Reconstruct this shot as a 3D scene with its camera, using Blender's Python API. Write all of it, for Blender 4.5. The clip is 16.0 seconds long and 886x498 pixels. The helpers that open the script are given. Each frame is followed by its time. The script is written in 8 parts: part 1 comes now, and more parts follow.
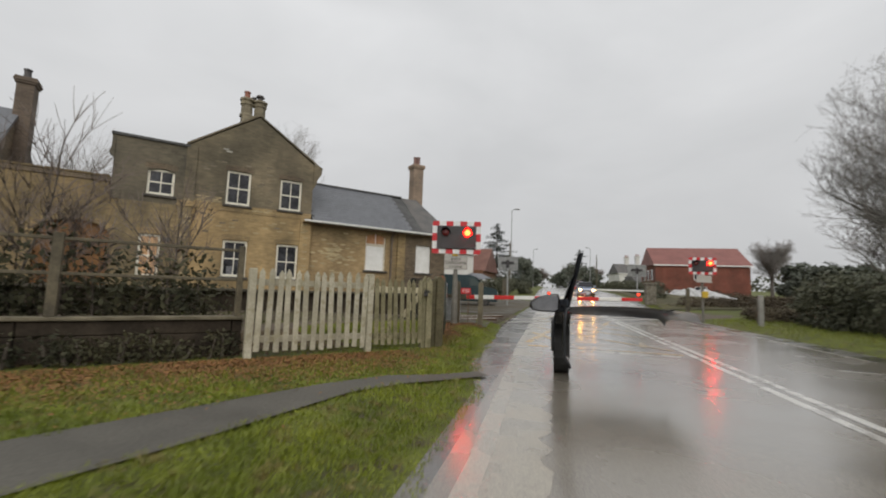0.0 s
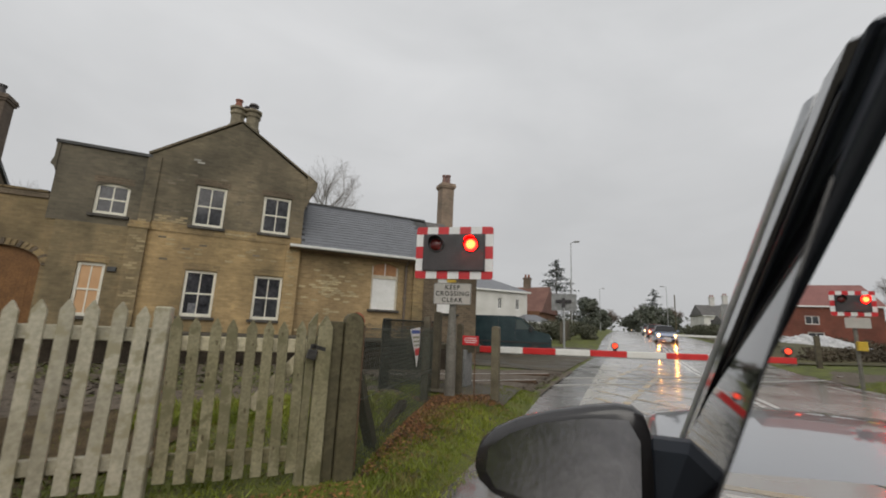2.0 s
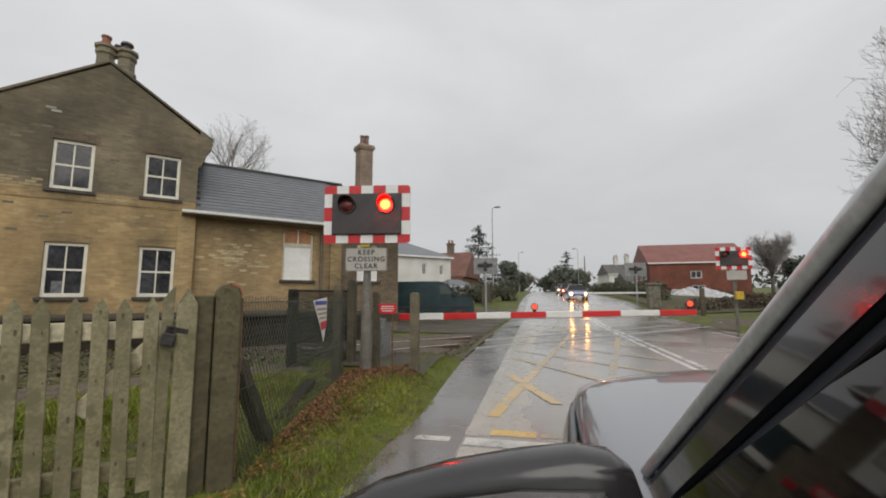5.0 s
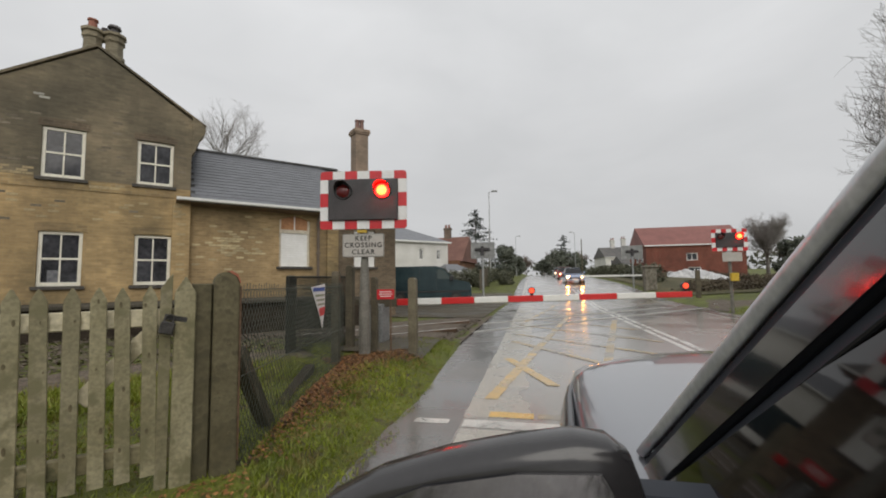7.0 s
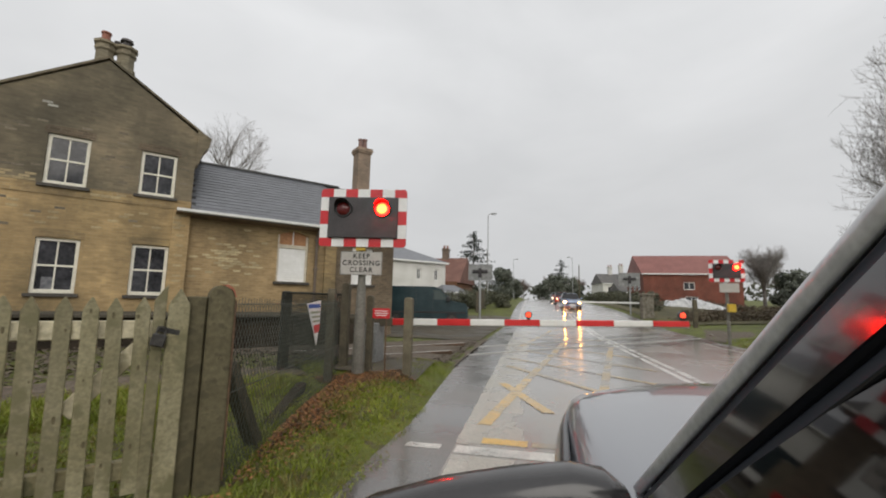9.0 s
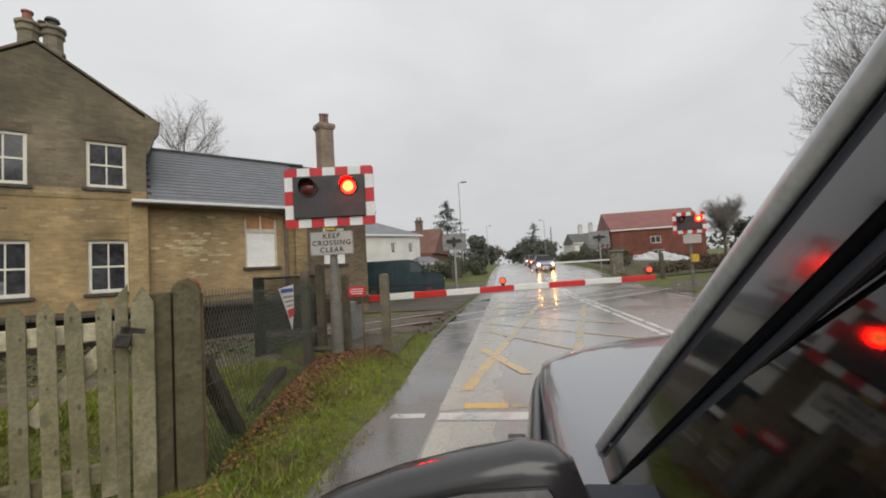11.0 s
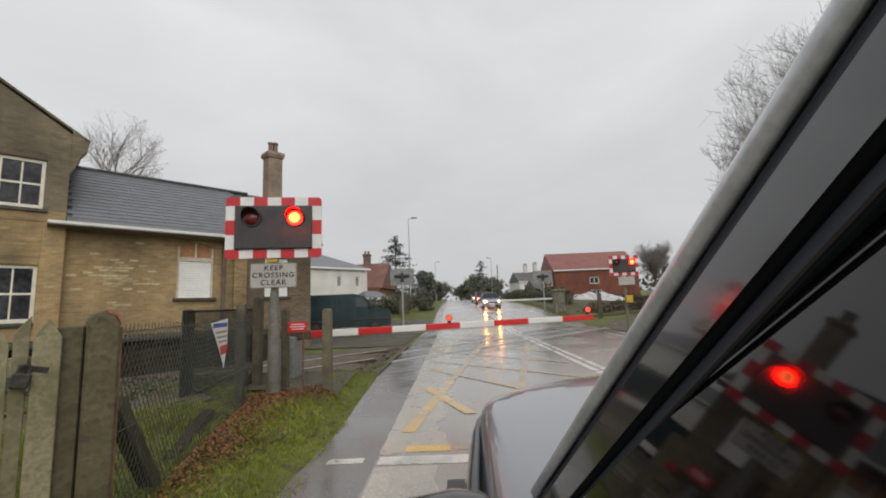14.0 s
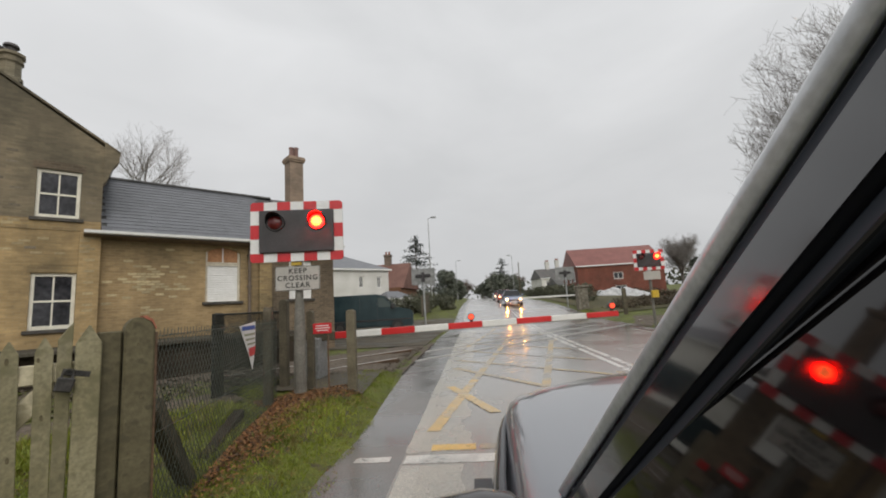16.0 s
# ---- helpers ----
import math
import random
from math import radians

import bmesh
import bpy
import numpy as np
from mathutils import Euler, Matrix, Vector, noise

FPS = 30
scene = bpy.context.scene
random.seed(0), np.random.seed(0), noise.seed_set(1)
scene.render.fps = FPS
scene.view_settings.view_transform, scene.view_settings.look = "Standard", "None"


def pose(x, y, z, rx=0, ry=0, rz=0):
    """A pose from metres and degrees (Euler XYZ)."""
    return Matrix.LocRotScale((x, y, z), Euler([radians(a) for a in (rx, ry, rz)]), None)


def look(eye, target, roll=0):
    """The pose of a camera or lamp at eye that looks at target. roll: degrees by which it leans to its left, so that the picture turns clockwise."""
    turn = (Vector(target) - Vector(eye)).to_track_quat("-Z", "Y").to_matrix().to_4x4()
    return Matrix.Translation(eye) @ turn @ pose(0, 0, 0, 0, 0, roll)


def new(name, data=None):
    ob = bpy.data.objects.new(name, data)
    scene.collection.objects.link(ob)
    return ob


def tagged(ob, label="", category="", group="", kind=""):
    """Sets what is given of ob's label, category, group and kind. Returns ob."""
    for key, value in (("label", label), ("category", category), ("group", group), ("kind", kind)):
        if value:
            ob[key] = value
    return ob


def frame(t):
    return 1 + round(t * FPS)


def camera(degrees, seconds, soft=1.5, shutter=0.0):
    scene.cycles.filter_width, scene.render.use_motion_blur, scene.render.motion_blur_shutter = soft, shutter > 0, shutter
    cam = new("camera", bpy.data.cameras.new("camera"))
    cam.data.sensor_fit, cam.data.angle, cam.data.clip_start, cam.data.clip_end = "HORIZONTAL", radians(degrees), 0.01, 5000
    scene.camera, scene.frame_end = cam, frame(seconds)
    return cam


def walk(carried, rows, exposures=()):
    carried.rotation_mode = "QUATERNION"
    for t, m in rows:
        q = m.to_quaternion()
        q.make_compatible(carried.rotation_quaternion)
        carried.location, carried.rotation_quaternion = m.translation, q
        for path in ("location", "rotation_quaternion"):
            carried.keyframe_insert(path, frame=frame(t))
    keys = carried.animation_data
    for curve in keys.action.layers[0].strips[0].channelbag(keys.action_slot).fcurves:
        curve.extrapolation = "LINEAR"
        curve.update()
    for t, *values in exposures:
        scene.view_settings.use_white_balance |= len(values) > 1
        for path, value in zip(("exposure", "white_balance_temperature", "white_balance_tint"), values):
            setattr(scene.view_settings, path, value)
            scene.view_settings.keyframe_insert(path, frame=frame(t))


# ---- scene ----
cam = camera(93.5, 16.0, soft=1.9, shutter=0.4)
PATH = [
    (0, (-0.008, -1.394, 1.188), (1.063, 0.284, 1.38), 2.0),
    (0.5, (1.228, -0.357, 1.213), (2.179, 1.395, 1.376), 2.4),
    (1, (2.316, 0.598, 1.265), (3.235, 2.348, 1.567), 3.7),
    (1.5, (3.063, 1.334, 1.304), (3.948, 3.088, 1.677), 3.7),
    (2, (3.538, 1.801, 1.332), (4.333, 3.597, 1.71), 2.5),
    (2.5, (3.832, 2.094, 1.326), (4.606, 3.898, 1.71), 2.3),
    (3, (3.931, 2.224, 1.34), (4.825, 3.984, 1.663), 1.9),
    (3.5, (3.95, 2.235, 1.345), (4.952, 3.95, 1.585), 0.6),
    (4, (3.952, 2.243, 1.344), (5.017, 3.922, 1.559), -0.3),
    (4.5, (3.946, 2.242, 1.347), (5.057, 3.877, 1.654), 0.2),
    (5, (3.943, 2.247, 1.343), (5.065, 3.886, 1.573), -0.2),
    (7.5, (3.941, 2.247, 1.348), (5.071, 3.889, 1.502), -1.1),
    (8, (3.942, 2.252, 1.343), (5.049, 3.909, 1.507), -1.1),
    (8.5, (3.939, 2.257, 1.339), (5.047, 3.91, 1.542), -0.4),
    (9, (3.939, 2.251, 1.353), (5.078, 3.875, 1.608), 1.2),
    (9.2, (3.953, 2.259, 1.351), (5.109, 3.867, 1.632), 2.2),
    (11.5, (3.975, 2.227, 1.385), (5.229, 3.782, 1.475), -4.2),
    (12, (3.977, 2.23, 1.391), (5.257, 3.759, 1.548), -3.2),
    (12.5, (3.969, 2.229, 1.398), (5.307, 3.696, 1.638), -2.4),
    (13, (3.976, 2.221, 1.386), (5.39, 3.606, 1.672), -3.5),
    (13.5, (3.977, 2.217, 1.389), (5.424, 3.559, 1.716), -2.9),
    (14, (3.971, 2.211, 1.392), (5.393, 3.591, 1.662), -2.3),
    (14.5, (3.967, 2.216, 1.394), (5.362, 3.623, 1.668), -1.5),
    (15, (3.962, 2.222, 1.398), (5.31, 3.671, 1.69), -1.5),
    (15.5, (3.963, 2.212, 1.401), (5.307, 3.668, 1.677), -2.8),
    (16, (3.962, 2.206, 1.398), (5.315, 3.654, 1.667), -3.4),
]
EXPOSURES = ((0.0, -0.02), (0.5, -0.06), (1.2, -0.12), (2.0, -0.15), (3.1, -0.15), (3.6, -0.04), (4.1, -0.05), (4.6, -0.09), (5.0, -0.03), (7.5, 0.0), (8.5, 0.06), (12.0, 0.08), (14.0, 0.02), (16.0, 0.02))
walk(cam, [(t, look(eye, target, roll)) for t, eye, target, roll in PATH], EXPOSURES)

# ---- world, sun, exposure ----
world = bpy.data.worlds.new("overcast")
scene.world = world
world.use_nodes = True
wn, wl = world.node_tree.nodes, world.node_tree.links
wn.clear()
w_out = wn.new("ShaderNodeOutputWorld")
w_bg = wn.new("ShaderNodeBackground")
w_sky = wn.new("ShaderNodeTexSky")
w_sky.sky_type, w_sky.sun_disc = "NISHITA", False
SUN_EL, SUN_AZ = 38.0, 205.0
w_sky.sun_elevation, w_sky.sun_rotation = radians(SUN_EL), radians(SUN_AZ)
w_hs = wn.new("ShaderNodeHueSaturation")
w_hs.inputs["Saturation"].default_value = 0.04
w_hs.inputs["Value"].default_value = 0.09
wl.new(w_sky.outputs[0], w_hs.inputs["Color"])
w_tc = wn.new("ShaderNodeTexCoord")
w_map = wn.new("ShaderNodeMapping")
w_map.inputs["Scale"].default_value = (1.0, 1.0, 2.2)
wl.new(w_tc.outputs["Generated"], w_map.inputs["Vector"])
w_no = wn.new("ShaderNodeTexNoise")
w_no.inputs["Scale"].default_value, w_no.inputs["Detail"].default_value = 2.3, 5.0
w_no.inputs["Roughness"].default_value = 0.5
w_no.inputs["Distortion"].default_value = 0.4
wl.new(w_map.outputs[0], w_no.inputs["Vector"])
w_rp = wn.new("ShaderNodeValToRGB")
w_rp.color_ramp.elements[0].position, w_rp.color_ramp.elements[0].color = 0.30, (0.628, 0.637, 0.648, 1)
w_rp.color_ramp.elements[1].position, w_rp.color_ramp.elements[1].color = 0.70, (0.737, 0.744, 0.755, 1)
wl.new(w_no.outputs["Fac"], w_rp.inputs["Fac"])
# cloud deck is a little duller low down
w_sep = wn.new("ShaderNodeSeparateXYZ")
wl.new(w_tc.outputs["Generated"], w_sep.inputs[0])
w_mr = wn.new("ShaderNodeMapRange")
w_mr.inputs["From Min"].default_value, w_mr.inputs["From Max"].default_value = 0.0, 0.55
w_mr.inputs["To Min"].default_value, w_mr.inputs["To Max"].default_value = 0.715, 1.12
wl.new(w_sep.outputs["Z"], w_mr.inputs["Value"])
w_mul = wn.new("ShaderNodeMixRGB")
w_mul.blend_type = "MULTIPLY"
w_mul.inputs["Fac"].default_value = 1.0
wl.new(w_rp.outputs[0], w_mul.inputs[1])
wl.new(w_mr.outputs[0], w_mul.inputs[2])
w_mix = wn.new("ShaderNodeMixRGB")
w_mix.inputs["Fac"].default_value = 0.85
wl.new(w_hs.outputs[0], w_mix.inputs[1])
wl.new(w_mul.outputs[0], w_mix.inputs[2])
wl.new(w_mix.outputs[0], w_bg.inputs["Color"])
w_bg.inputs["Strength"].default_value = 1.06
wl.new(w_bg.outputs[0], w_out.inputs["Surface"])

sun_data = bpy.data.lights.new("sun", "SUN")
sun_data.energy, sun_data.angle, sun_data.color = 1.4, radians(60), (1.0, 0.945, 0.86)
sun = new("sun", sun_data)
sun_from = Vector((math.sin(radians(SUN_AZ)) * math.cos(radians(SUN_EL)), math.cos(radians(SUN_AZ)) * math.cos(radians(SUN_EL)), math.sin(radians(SUN_EL))))
sun.matrix_world = look(sun_from * 50, (0, 0, 0))

# ---- materials ----
MATS = {}


def node_mat(name, c1, c2, rough=0.8, scale=3.0, fine=40.0, bump=0.3, bump_scale=60.0, metal=0.0, coords="Object", rough2=None, c3=None, dist=0.004, spec=0.5, rnd=0.0, vary=0.2):
    """Two-scale noise colour, fine bump."""
    if name in MATS:
        return MATS[name]
    m = bpy.data.materials.new(name)
    m.use_nodes = True
    n, l = m.node_tree.nodes, m.node_tree.links
    b = n["Principled BSDF"]
    tc = n.new("ShaderNodeTexCoord")
    if coords == "World":
        geo = n.new("ShaderNodeNewGeometry")
        vec = geo.outputs["Position"]
    else:
        vec = tc.outputs["Object"]
    n1 = n.new("ShaderNodeTexNoise")
    n1.inputs["Scale"].default_value, n1.inputs["Detail"].default_value = scale, 6
    l.new(vec, n1.inputs["Vector"])
    n2 = n.new("ShaderNodeTexNoise")
    n2.inputs["Scale"].default_value, n2.inputs["Detail"].default_value = fine, 4
    l.new(vec, n2.inputs["Vector"])
    r1 = n.new("ShaderNodeValToRGB")
    r1.color_ramp.elements[0].position, r1.color_ramp.elements[0].color = 0.35, (*c1, 1)
    r1.color_ramp.elements[1].position, r1.color_ramp.elements[1].color = 0.65, (*c2, 1)
    l.new(n1.outputs["Fac"], r1.inputs["Fac"])
    mr = n.new("ShaderNodeMapRange")
    mr.inputs["From Min"].default_value, mr.inputs["From Max"].default_value = 0.3, 0.7
    mr.inputs["To Min"].default_value, mr.inputs["To Max"].default_value = 1 - vary * 1.1, 1 + vary
    l.new(n2.outputs["Fac"], mr.inputs["Value"])
    mx = n.new("ShaderNodeMixRGB")
    mx.blend_type = "MULTIPLY"
    mx.inputs["Fac"].default_value = 1
    l.new(r1.outputs[0], mx.inputs[1])
    l.new(mr.outputs[0], mx.inputs[2])
    col = mx.outputs[0]
    if rnd > 0:
        oi = n.new("ShaderNodeObjectInfo")
        mr3 = n.new("ShaderNodeMapRange")
        mr3.inputs["To Min"].default_value, mr3.inputs["To Max"].default_value = 1 - rnd, 1 + rnd
        l.new(oi.outputs["Random"], mr3.inputs["Value"])
        mx3 = n.new("ShaderNodeMixRGB")
        mx3.blend_type = "MULTIPLY"
        mx3.inputs["Fac"].default_value = 1
        l.new(col, mx3.inputs[1])
        l.new(mr3.outputs[0], mx3.inputs[2])
        col = mx3.outputs[0]
    if c3:
        n3 = n.new("ShaderNodeTexNoise")
        n3.inputs["Scale"].default_value, n3.inputs["Detail"].default_value = scale * 3.3, 5
        l.new(vec, n3.inputs["Vector"])
        r3 = n.new("ShaderNodeValToRGB")
        r3.color_ramp.elements[0].position, r3.color_ramp.elements[1].position = 0.54, 0.64
        l.new(n3.outputs["Fac"], r3.inputs["Fac"])
        mx2 = n.new("ShaderNodeMixRGB")
        l.new(r3.outputs[0], mx2.inputs["Fac"])
        l.new(col, mx2.inputs[1])
        mx2.inputs[2].default_value = (*c3, 1)
        col = mx2.outputs[0]
    l.new(col, b.inputs["Base Color"])
    b.inputs["Roughness"].default_value = rough
    b.inputs["Metallic"].default_value = metal
    b.inputs["Specular IOR Level"].default_value = spec
    if rough2 is not None:
        mr2 = n.new("ShaderNodeMapRange")
        mr2.inputs["From Min"].default_value, mr2.inputs["From Max"].default_value = 0.4, 0.6
        mr2.inputs["To Min"].default_value, mr2.inputs["To Max"].default_value = rough, rough2
        l.new(n1.outputs["Fac"], mr2.inputs["Value"])
        l.new(mr2.outputs[0], b.inputs["Roughness"])
    if bump > 0:
        n4 = n.new("ShaderNodeTexNoise")
        n4.inputs["Scale"].default_value, n4.inputs["Detail"].default_value = bump_scale, 4
        l.new(vec, n4.inputs["Vector"])
        bp = n.new("ShaderNodeBump")
        bp.inputs["Strength"].default_value, bp.inputs["Distance"].default_value = bump, dist
        l.new(n4.outputs["Fac"], bp.inputs["Height"])
        l.new(bp.outputs[0], b.inputs["Normal"])
    MATS[name] = m
    return m


def brick_mat(name, ca, cb, mortar, stain, amount=0.5, pale=None):
    """Weathered brickwork in courses of 75 mm with stains."""
    ca, cb, mortar, stain = [(c[0] * 1.06, c[1] * 1.0, c[2] * 0.85) for c in (ca, cb, mortar, stain)]
    mortar = tuple(c * 1.12 for c in mortar)
    m = bpy.data.materials.new(name)
    m.use_nodes = True
    n, l = m.node_tree.nodes, m.node_tree.links
    b = n["Principled BSDF"]
    tc = n.new("ShaderNodeTexCoord")
    sp = n.new("ShaderNodeSeparateXYZ")
    l.new(tc.outputs["Object"], sp.inputs[0])
    ad = n.new("ShaderNodeMath")
    l.new(sp.outputs["X"], ad.inputs[0])
    l.new(sp.outputs["Y"], ad.inputs[1])
    cb_ = n.new("ShaderNodeCombineXYZ")
    l.new(ad.outputs[0], cb_.inputs["X"])
    l.new(sp.outputs["Z"], cb_.inputs["Y"])
    br = n.new("ShaderNodeTexBrick")
    br.inputs["Scale"].default_value = 1.0
    br.inputs["Brick Width"].default_value, br.inputs["Row Height"].default_value = 0.225, 0.075
    br.inputs["Mortar Size"].default_value, br.inputs["Mortar Smooth"].default_value = 0.006, 0.3
    br.inputs["Color1"].default_value, br.inputs["Color2"].default_value, br.inputs["Mortar"].default_value = (*ca, 1), (*cb, 1), (*mortar, 1)
    l.new(cb_.outputs[0], br.inputs["Vector"])
    # streaky stains, longer upright than across
    mp = n.new("ShaderNodeMapping")
    mp.inputs["Scale"].default_value = (0.8, 0.8, 0.45)
    l.new(tc.outputs["Object"], mp.inputs["Vector"])
    n1 = n.new("ShaderNodeTexNoise")
    n1.inputs["Scale"].default_value, n1.inputs["Detail"].default_value, n1.inputs["Roughness"].default_value = 1.1, 8, 0.62
    l.new(mp.outputs[0], n1.inputs["Vector"])
    r1 = n.new("ShaderNodeValToRGB")
    r1.color_ramp.elements[0].position, r1.color_ramp.elements[1].position = 0.38, 0.64
    r1.color_ramp.elements[1].color = (amount, amount, amount, 1)
    l.new(n1.outputs["Fac"], r1.inputs["Fac"])
    mx = n.new("ShaderNodeMixRGB")
    l.new(r1.outputs[0], mx.inputs["Fac"])
    l.new(br.outputs["Color"], mx.inputs[1])
    mx.inputs[2].default_value = (*stain, 1)
    col = mx.outputs[0]
    if pale:
        n5 = n.new("ShaderNodeTexBrick")
        n5.inputs["Scale"].default_value = 1.0
        n5.inputs["Brick Width"].default_value, n5.inputs["Row Height"].default_value = 0.225, 0.075
        n5.inputs["Mortar Size"].default_value = 0.004
        n5.inputs["Color1"].default_value, n5.inputs["Color2"].default_value, n5.inputs["Mortar"].default_value = (0, 0, 0, 1), (1, 1, 1, 1), (0, 0, 0, 1)
        l.new(cb_.outputs[0], n5.inputs["Vector"])
        n6 = n.new("ShaderNodeTexNoise")
        n6.inputs["Scale"].default_value, n6.inputs["Detail"].default_value = 0.75, 3
        l.new(tc.outputs["Object"], n6.inputs["Vector"])
        r6 = n.new("ShaderNodeValToRGB")
        r6.color_ramp.elements[0].position, r6.color_ramp.elements[1].position = 0.56, 0.62
        l.new(n6.outputs["Fac"], r6.inputs["Fac"])
        mm = n.new("ShaderNodeMath")
        mm.operation = "MULTIPLY"
        l.new(n5.outputs["Color"], mm.inputs[0])
        l.new(r6.outputs[0], mm.inputs[1])
        mx4 = n.new("ShaderNodeMixRGB")
        l.new(mm.outputs[0], mx4.inputs["Fac"])
        l.new(col, mx4.inputs[1])
        mx4.inputs[2].default_value = (*pale, 1)
        col = mx4.outputs[0]
    # runs of lighter and darker bricks along the courses
    mp2 = n.new("ShaderNodeMapping")
    mp2.inputs["Scale"].default_value = (0.62, 0.62, 1.9)
    l.new(tc.outputs["Object"], mp2.inputs["Vector"])
    n2 = n.new("ShaderNodeTexNoise")
    n2.inputs["Scale"].default_value, n2.inputs["Detail"].default_value = 7, 5
    l.new(mp2.outputs[0], n2.inputs["Vector"])
    mr = n.new("ShaderNodeMapRange")
    mr.inputs["From Min"].default_value, mr.inputs["From Max"].default_value = 0.3, 0.7
    mr.inputs["To Min"].default_value, mr.inputs["To Max"].default_value = 0.87, 1.12
    l.new(n2.outputs["Fac"], mr.inputs["Value"])
    mu = n.new("ShaderNodeMixRGB")
    mu.blend_type = "MULTIPLY"
    mu.inputs["Fac"].default_value = 1
    l.new(col, mu.inputs[1])
    l.new(mr.outputs[0], mu.inputs[2])
    # broad weathered patches, some greener
    n7 = n.new("ShaderNodeTexNoise")
    n7.inputs["Scale"].default_value, n7.inputs["Detail"].default_value, n7.inputs["Roughness"].default_value = 0.55, 6, 0.6
    l.new(tc.outputs["Object"], n7.inputs["Vector"])
    r7 = n.new("ShaderNodeValToRGB")
    r7.color_ramp.elements[0].position, r7.color_ramp.elements[0].color = 0.34, (0.68, 0.70, 0.685, 1)
    r7.color_ramp.elements[1].position, r7.color_ramp.elements[1].color = 0.64, (1.22, 1.20, 1.15, 1)
    l.new(n7.outputs["Fac"], r7.inputs["Fac"])
    mu7 = n.new("ShaderNodeMixRGB")
    mu7.blend_type = "MULTIPLY"
    mu7.inputs["Fac"].default_value = 1
    l.new(mu.outputs[0], mu7.inputs[1])
    l.new(r7.outputs[0], mu7.inputs[2])
    l.new(mu7.outputs[0], b.inputs["Base Color"])
    b.inputs["Roughness"].default_value = 0.85
    bp = n.new("ShaderNodeBump")
    bp.inputs["Strength"].default_value, bp.inputs["Distance"].default_value = 0.6, 0.01
    inv = n.new("ShaderNodeMath")
    inv.operation = "SUBTRACT"
    inv.inputs[0].default_value = 1
    l.new(br.outputs["Fac"], inv.inputs[1])
    l.new(inv.outputs[0], bp.inputs["Height"])
    l.new(bp.outputs[0], b.inputs["Normal"])
    MATS[name] = m
    return m


def plain(name, c, rough=0.5, metal=0.0, emit=None, strength=0.0, coat=0.0, spec=0.5):
    m = bpy.data.materials.new(name)
    m.use_nodes = True
    b = m.node_tree.nodes["Principled BSDF"]
    b.inputs["Base Color"].default_value = (*c, 1)
    b.inputs["Roughness"].default_value, b.inputs["Metallic"].default_value = rough, metal
    b.inputs["Coat Weight"].default_value = coat
    b.inputs["Specular IOR Level"].default_value = spec
    if emit:
        b.inputs["Emission Color"].default_value = (*emit, 1)
        b.inputs["Emission Strength"].default_value = strength
    MATS[name] = m
    return m


BRICK_LOW = brick_mat("stock_brick", (0.455, 0.34, 0.20), (0.345, 0.257, 0.15), (0.33, 0.27, 0.182), (0.15, 0.118, 0.075), 0.6)
BRICK_PALE = brick_mat("patched_brick", (0.375, 0.285, 0.178), (0.285, 0.215, 0.132), (0.31, 0.255, 0.18), (0.16, 0.120, 0.076), 0.5)
BRICK_CREAM = node_mat("cream_brick", (0.37, 0.30, 0.17), (0.52, 0.435, 0.265), 0.85, 3, 30, 0.4, 60, rnd=0.22)
BRICK_MID = brick_mat("grimy_brick", (0.20, 0.155, 0.092), (0.155, 0.118, 0.07), (0.22, 0.18, 0.125), (0.085, 0.07, 0.05), 0.7)
BRICK_HIGH = brick_mat("sooty_brick", (0.222, 0.192, 0.150), (0.160, 0.140, 0.112), (0.165, 0.150, 0.125), (0.10, 0.090, 0.075), 0.7)
BRICK_SIDE = brick_mat("stained_brick", (0.29, 0.232, 0.150), (0.215, 0.172, 0.112), (0.23, 0.20, 0.145), (0.115, 0.097, 0.068), 0.8)
BRICK_SOOT = brick_mat("blackened_brick", (0.176, 0.158, 0.132), (0.128, 0.116, 0.099), (0.14, 0.130, 0.115), (0.080, 0.076, 0.070), 0.7)
BRICK_BAND = brick_mat("band_brick", (0.42, 0.32, 0.18), (0.27, 0.2, 0.12), (0.3, 0.26, 0.19), (0.14, 0.11, 0.075), 0.7)
BRICK_DARK = brick_mat("dark_brick", (0.185, 0.145, 0.115), (0.115, 0.092, 0.074), (0.20, 0.18, 0.155), (0.07, 0.055, 0.045), 0.5)
BRICK_RED = brick_mat("red_brick", (0.20, 0.065, 0.05), (0.155, 0.05, 0.042), (0.18, 0.11, 0.09), (0.13, 0.055, 0.045), 0.4)
BRICK_ORANGE = brick_mat("orange_brick", (0.16, 0.078, 0.048), (0.12, 0.058, 0.04), (0.2, 0.13, 0.09), (0.1, 0.05, 0.03), 0.4)
CHIM_BRICK = brick_mat("chimney_brick", (0.17, 0.135, 0.125), (0.12, 0.095, 0.09), (0.16, 0.14, 0.13), (0.08, 0.065, 0.06), 0.5)
CHIM_PINK = brick_mat("pink_chimney_brick", (0.34, 0.265, 0.24), (0.26, 0.205, 0.19), (0.31, 0.27, 0.245), (0.2, 0.155, 0.135), 0.45)
STACK_STONE = brick_mat("stack_brick", (0.30, 0.275, 0.23), (0.21, 0.19, 0.16), (0.3, 0.27, 0.22), (0.12, 0.11, 0.09), 0.6)
SLATE = node_mat("slate", (0.115, 0.121, 0.134), (0.165, 0.171, 0.186), 0.34, 1.5, 14, 0.35, 30, rnd=0.10, rough2=0.5)
SLATE_MOSS = node_mat("mossy_slate", (0.075, 0.075, 0.075), (0.13, 0.12, 0.11), 0.55, 1.5, 14, 0.4, 30)
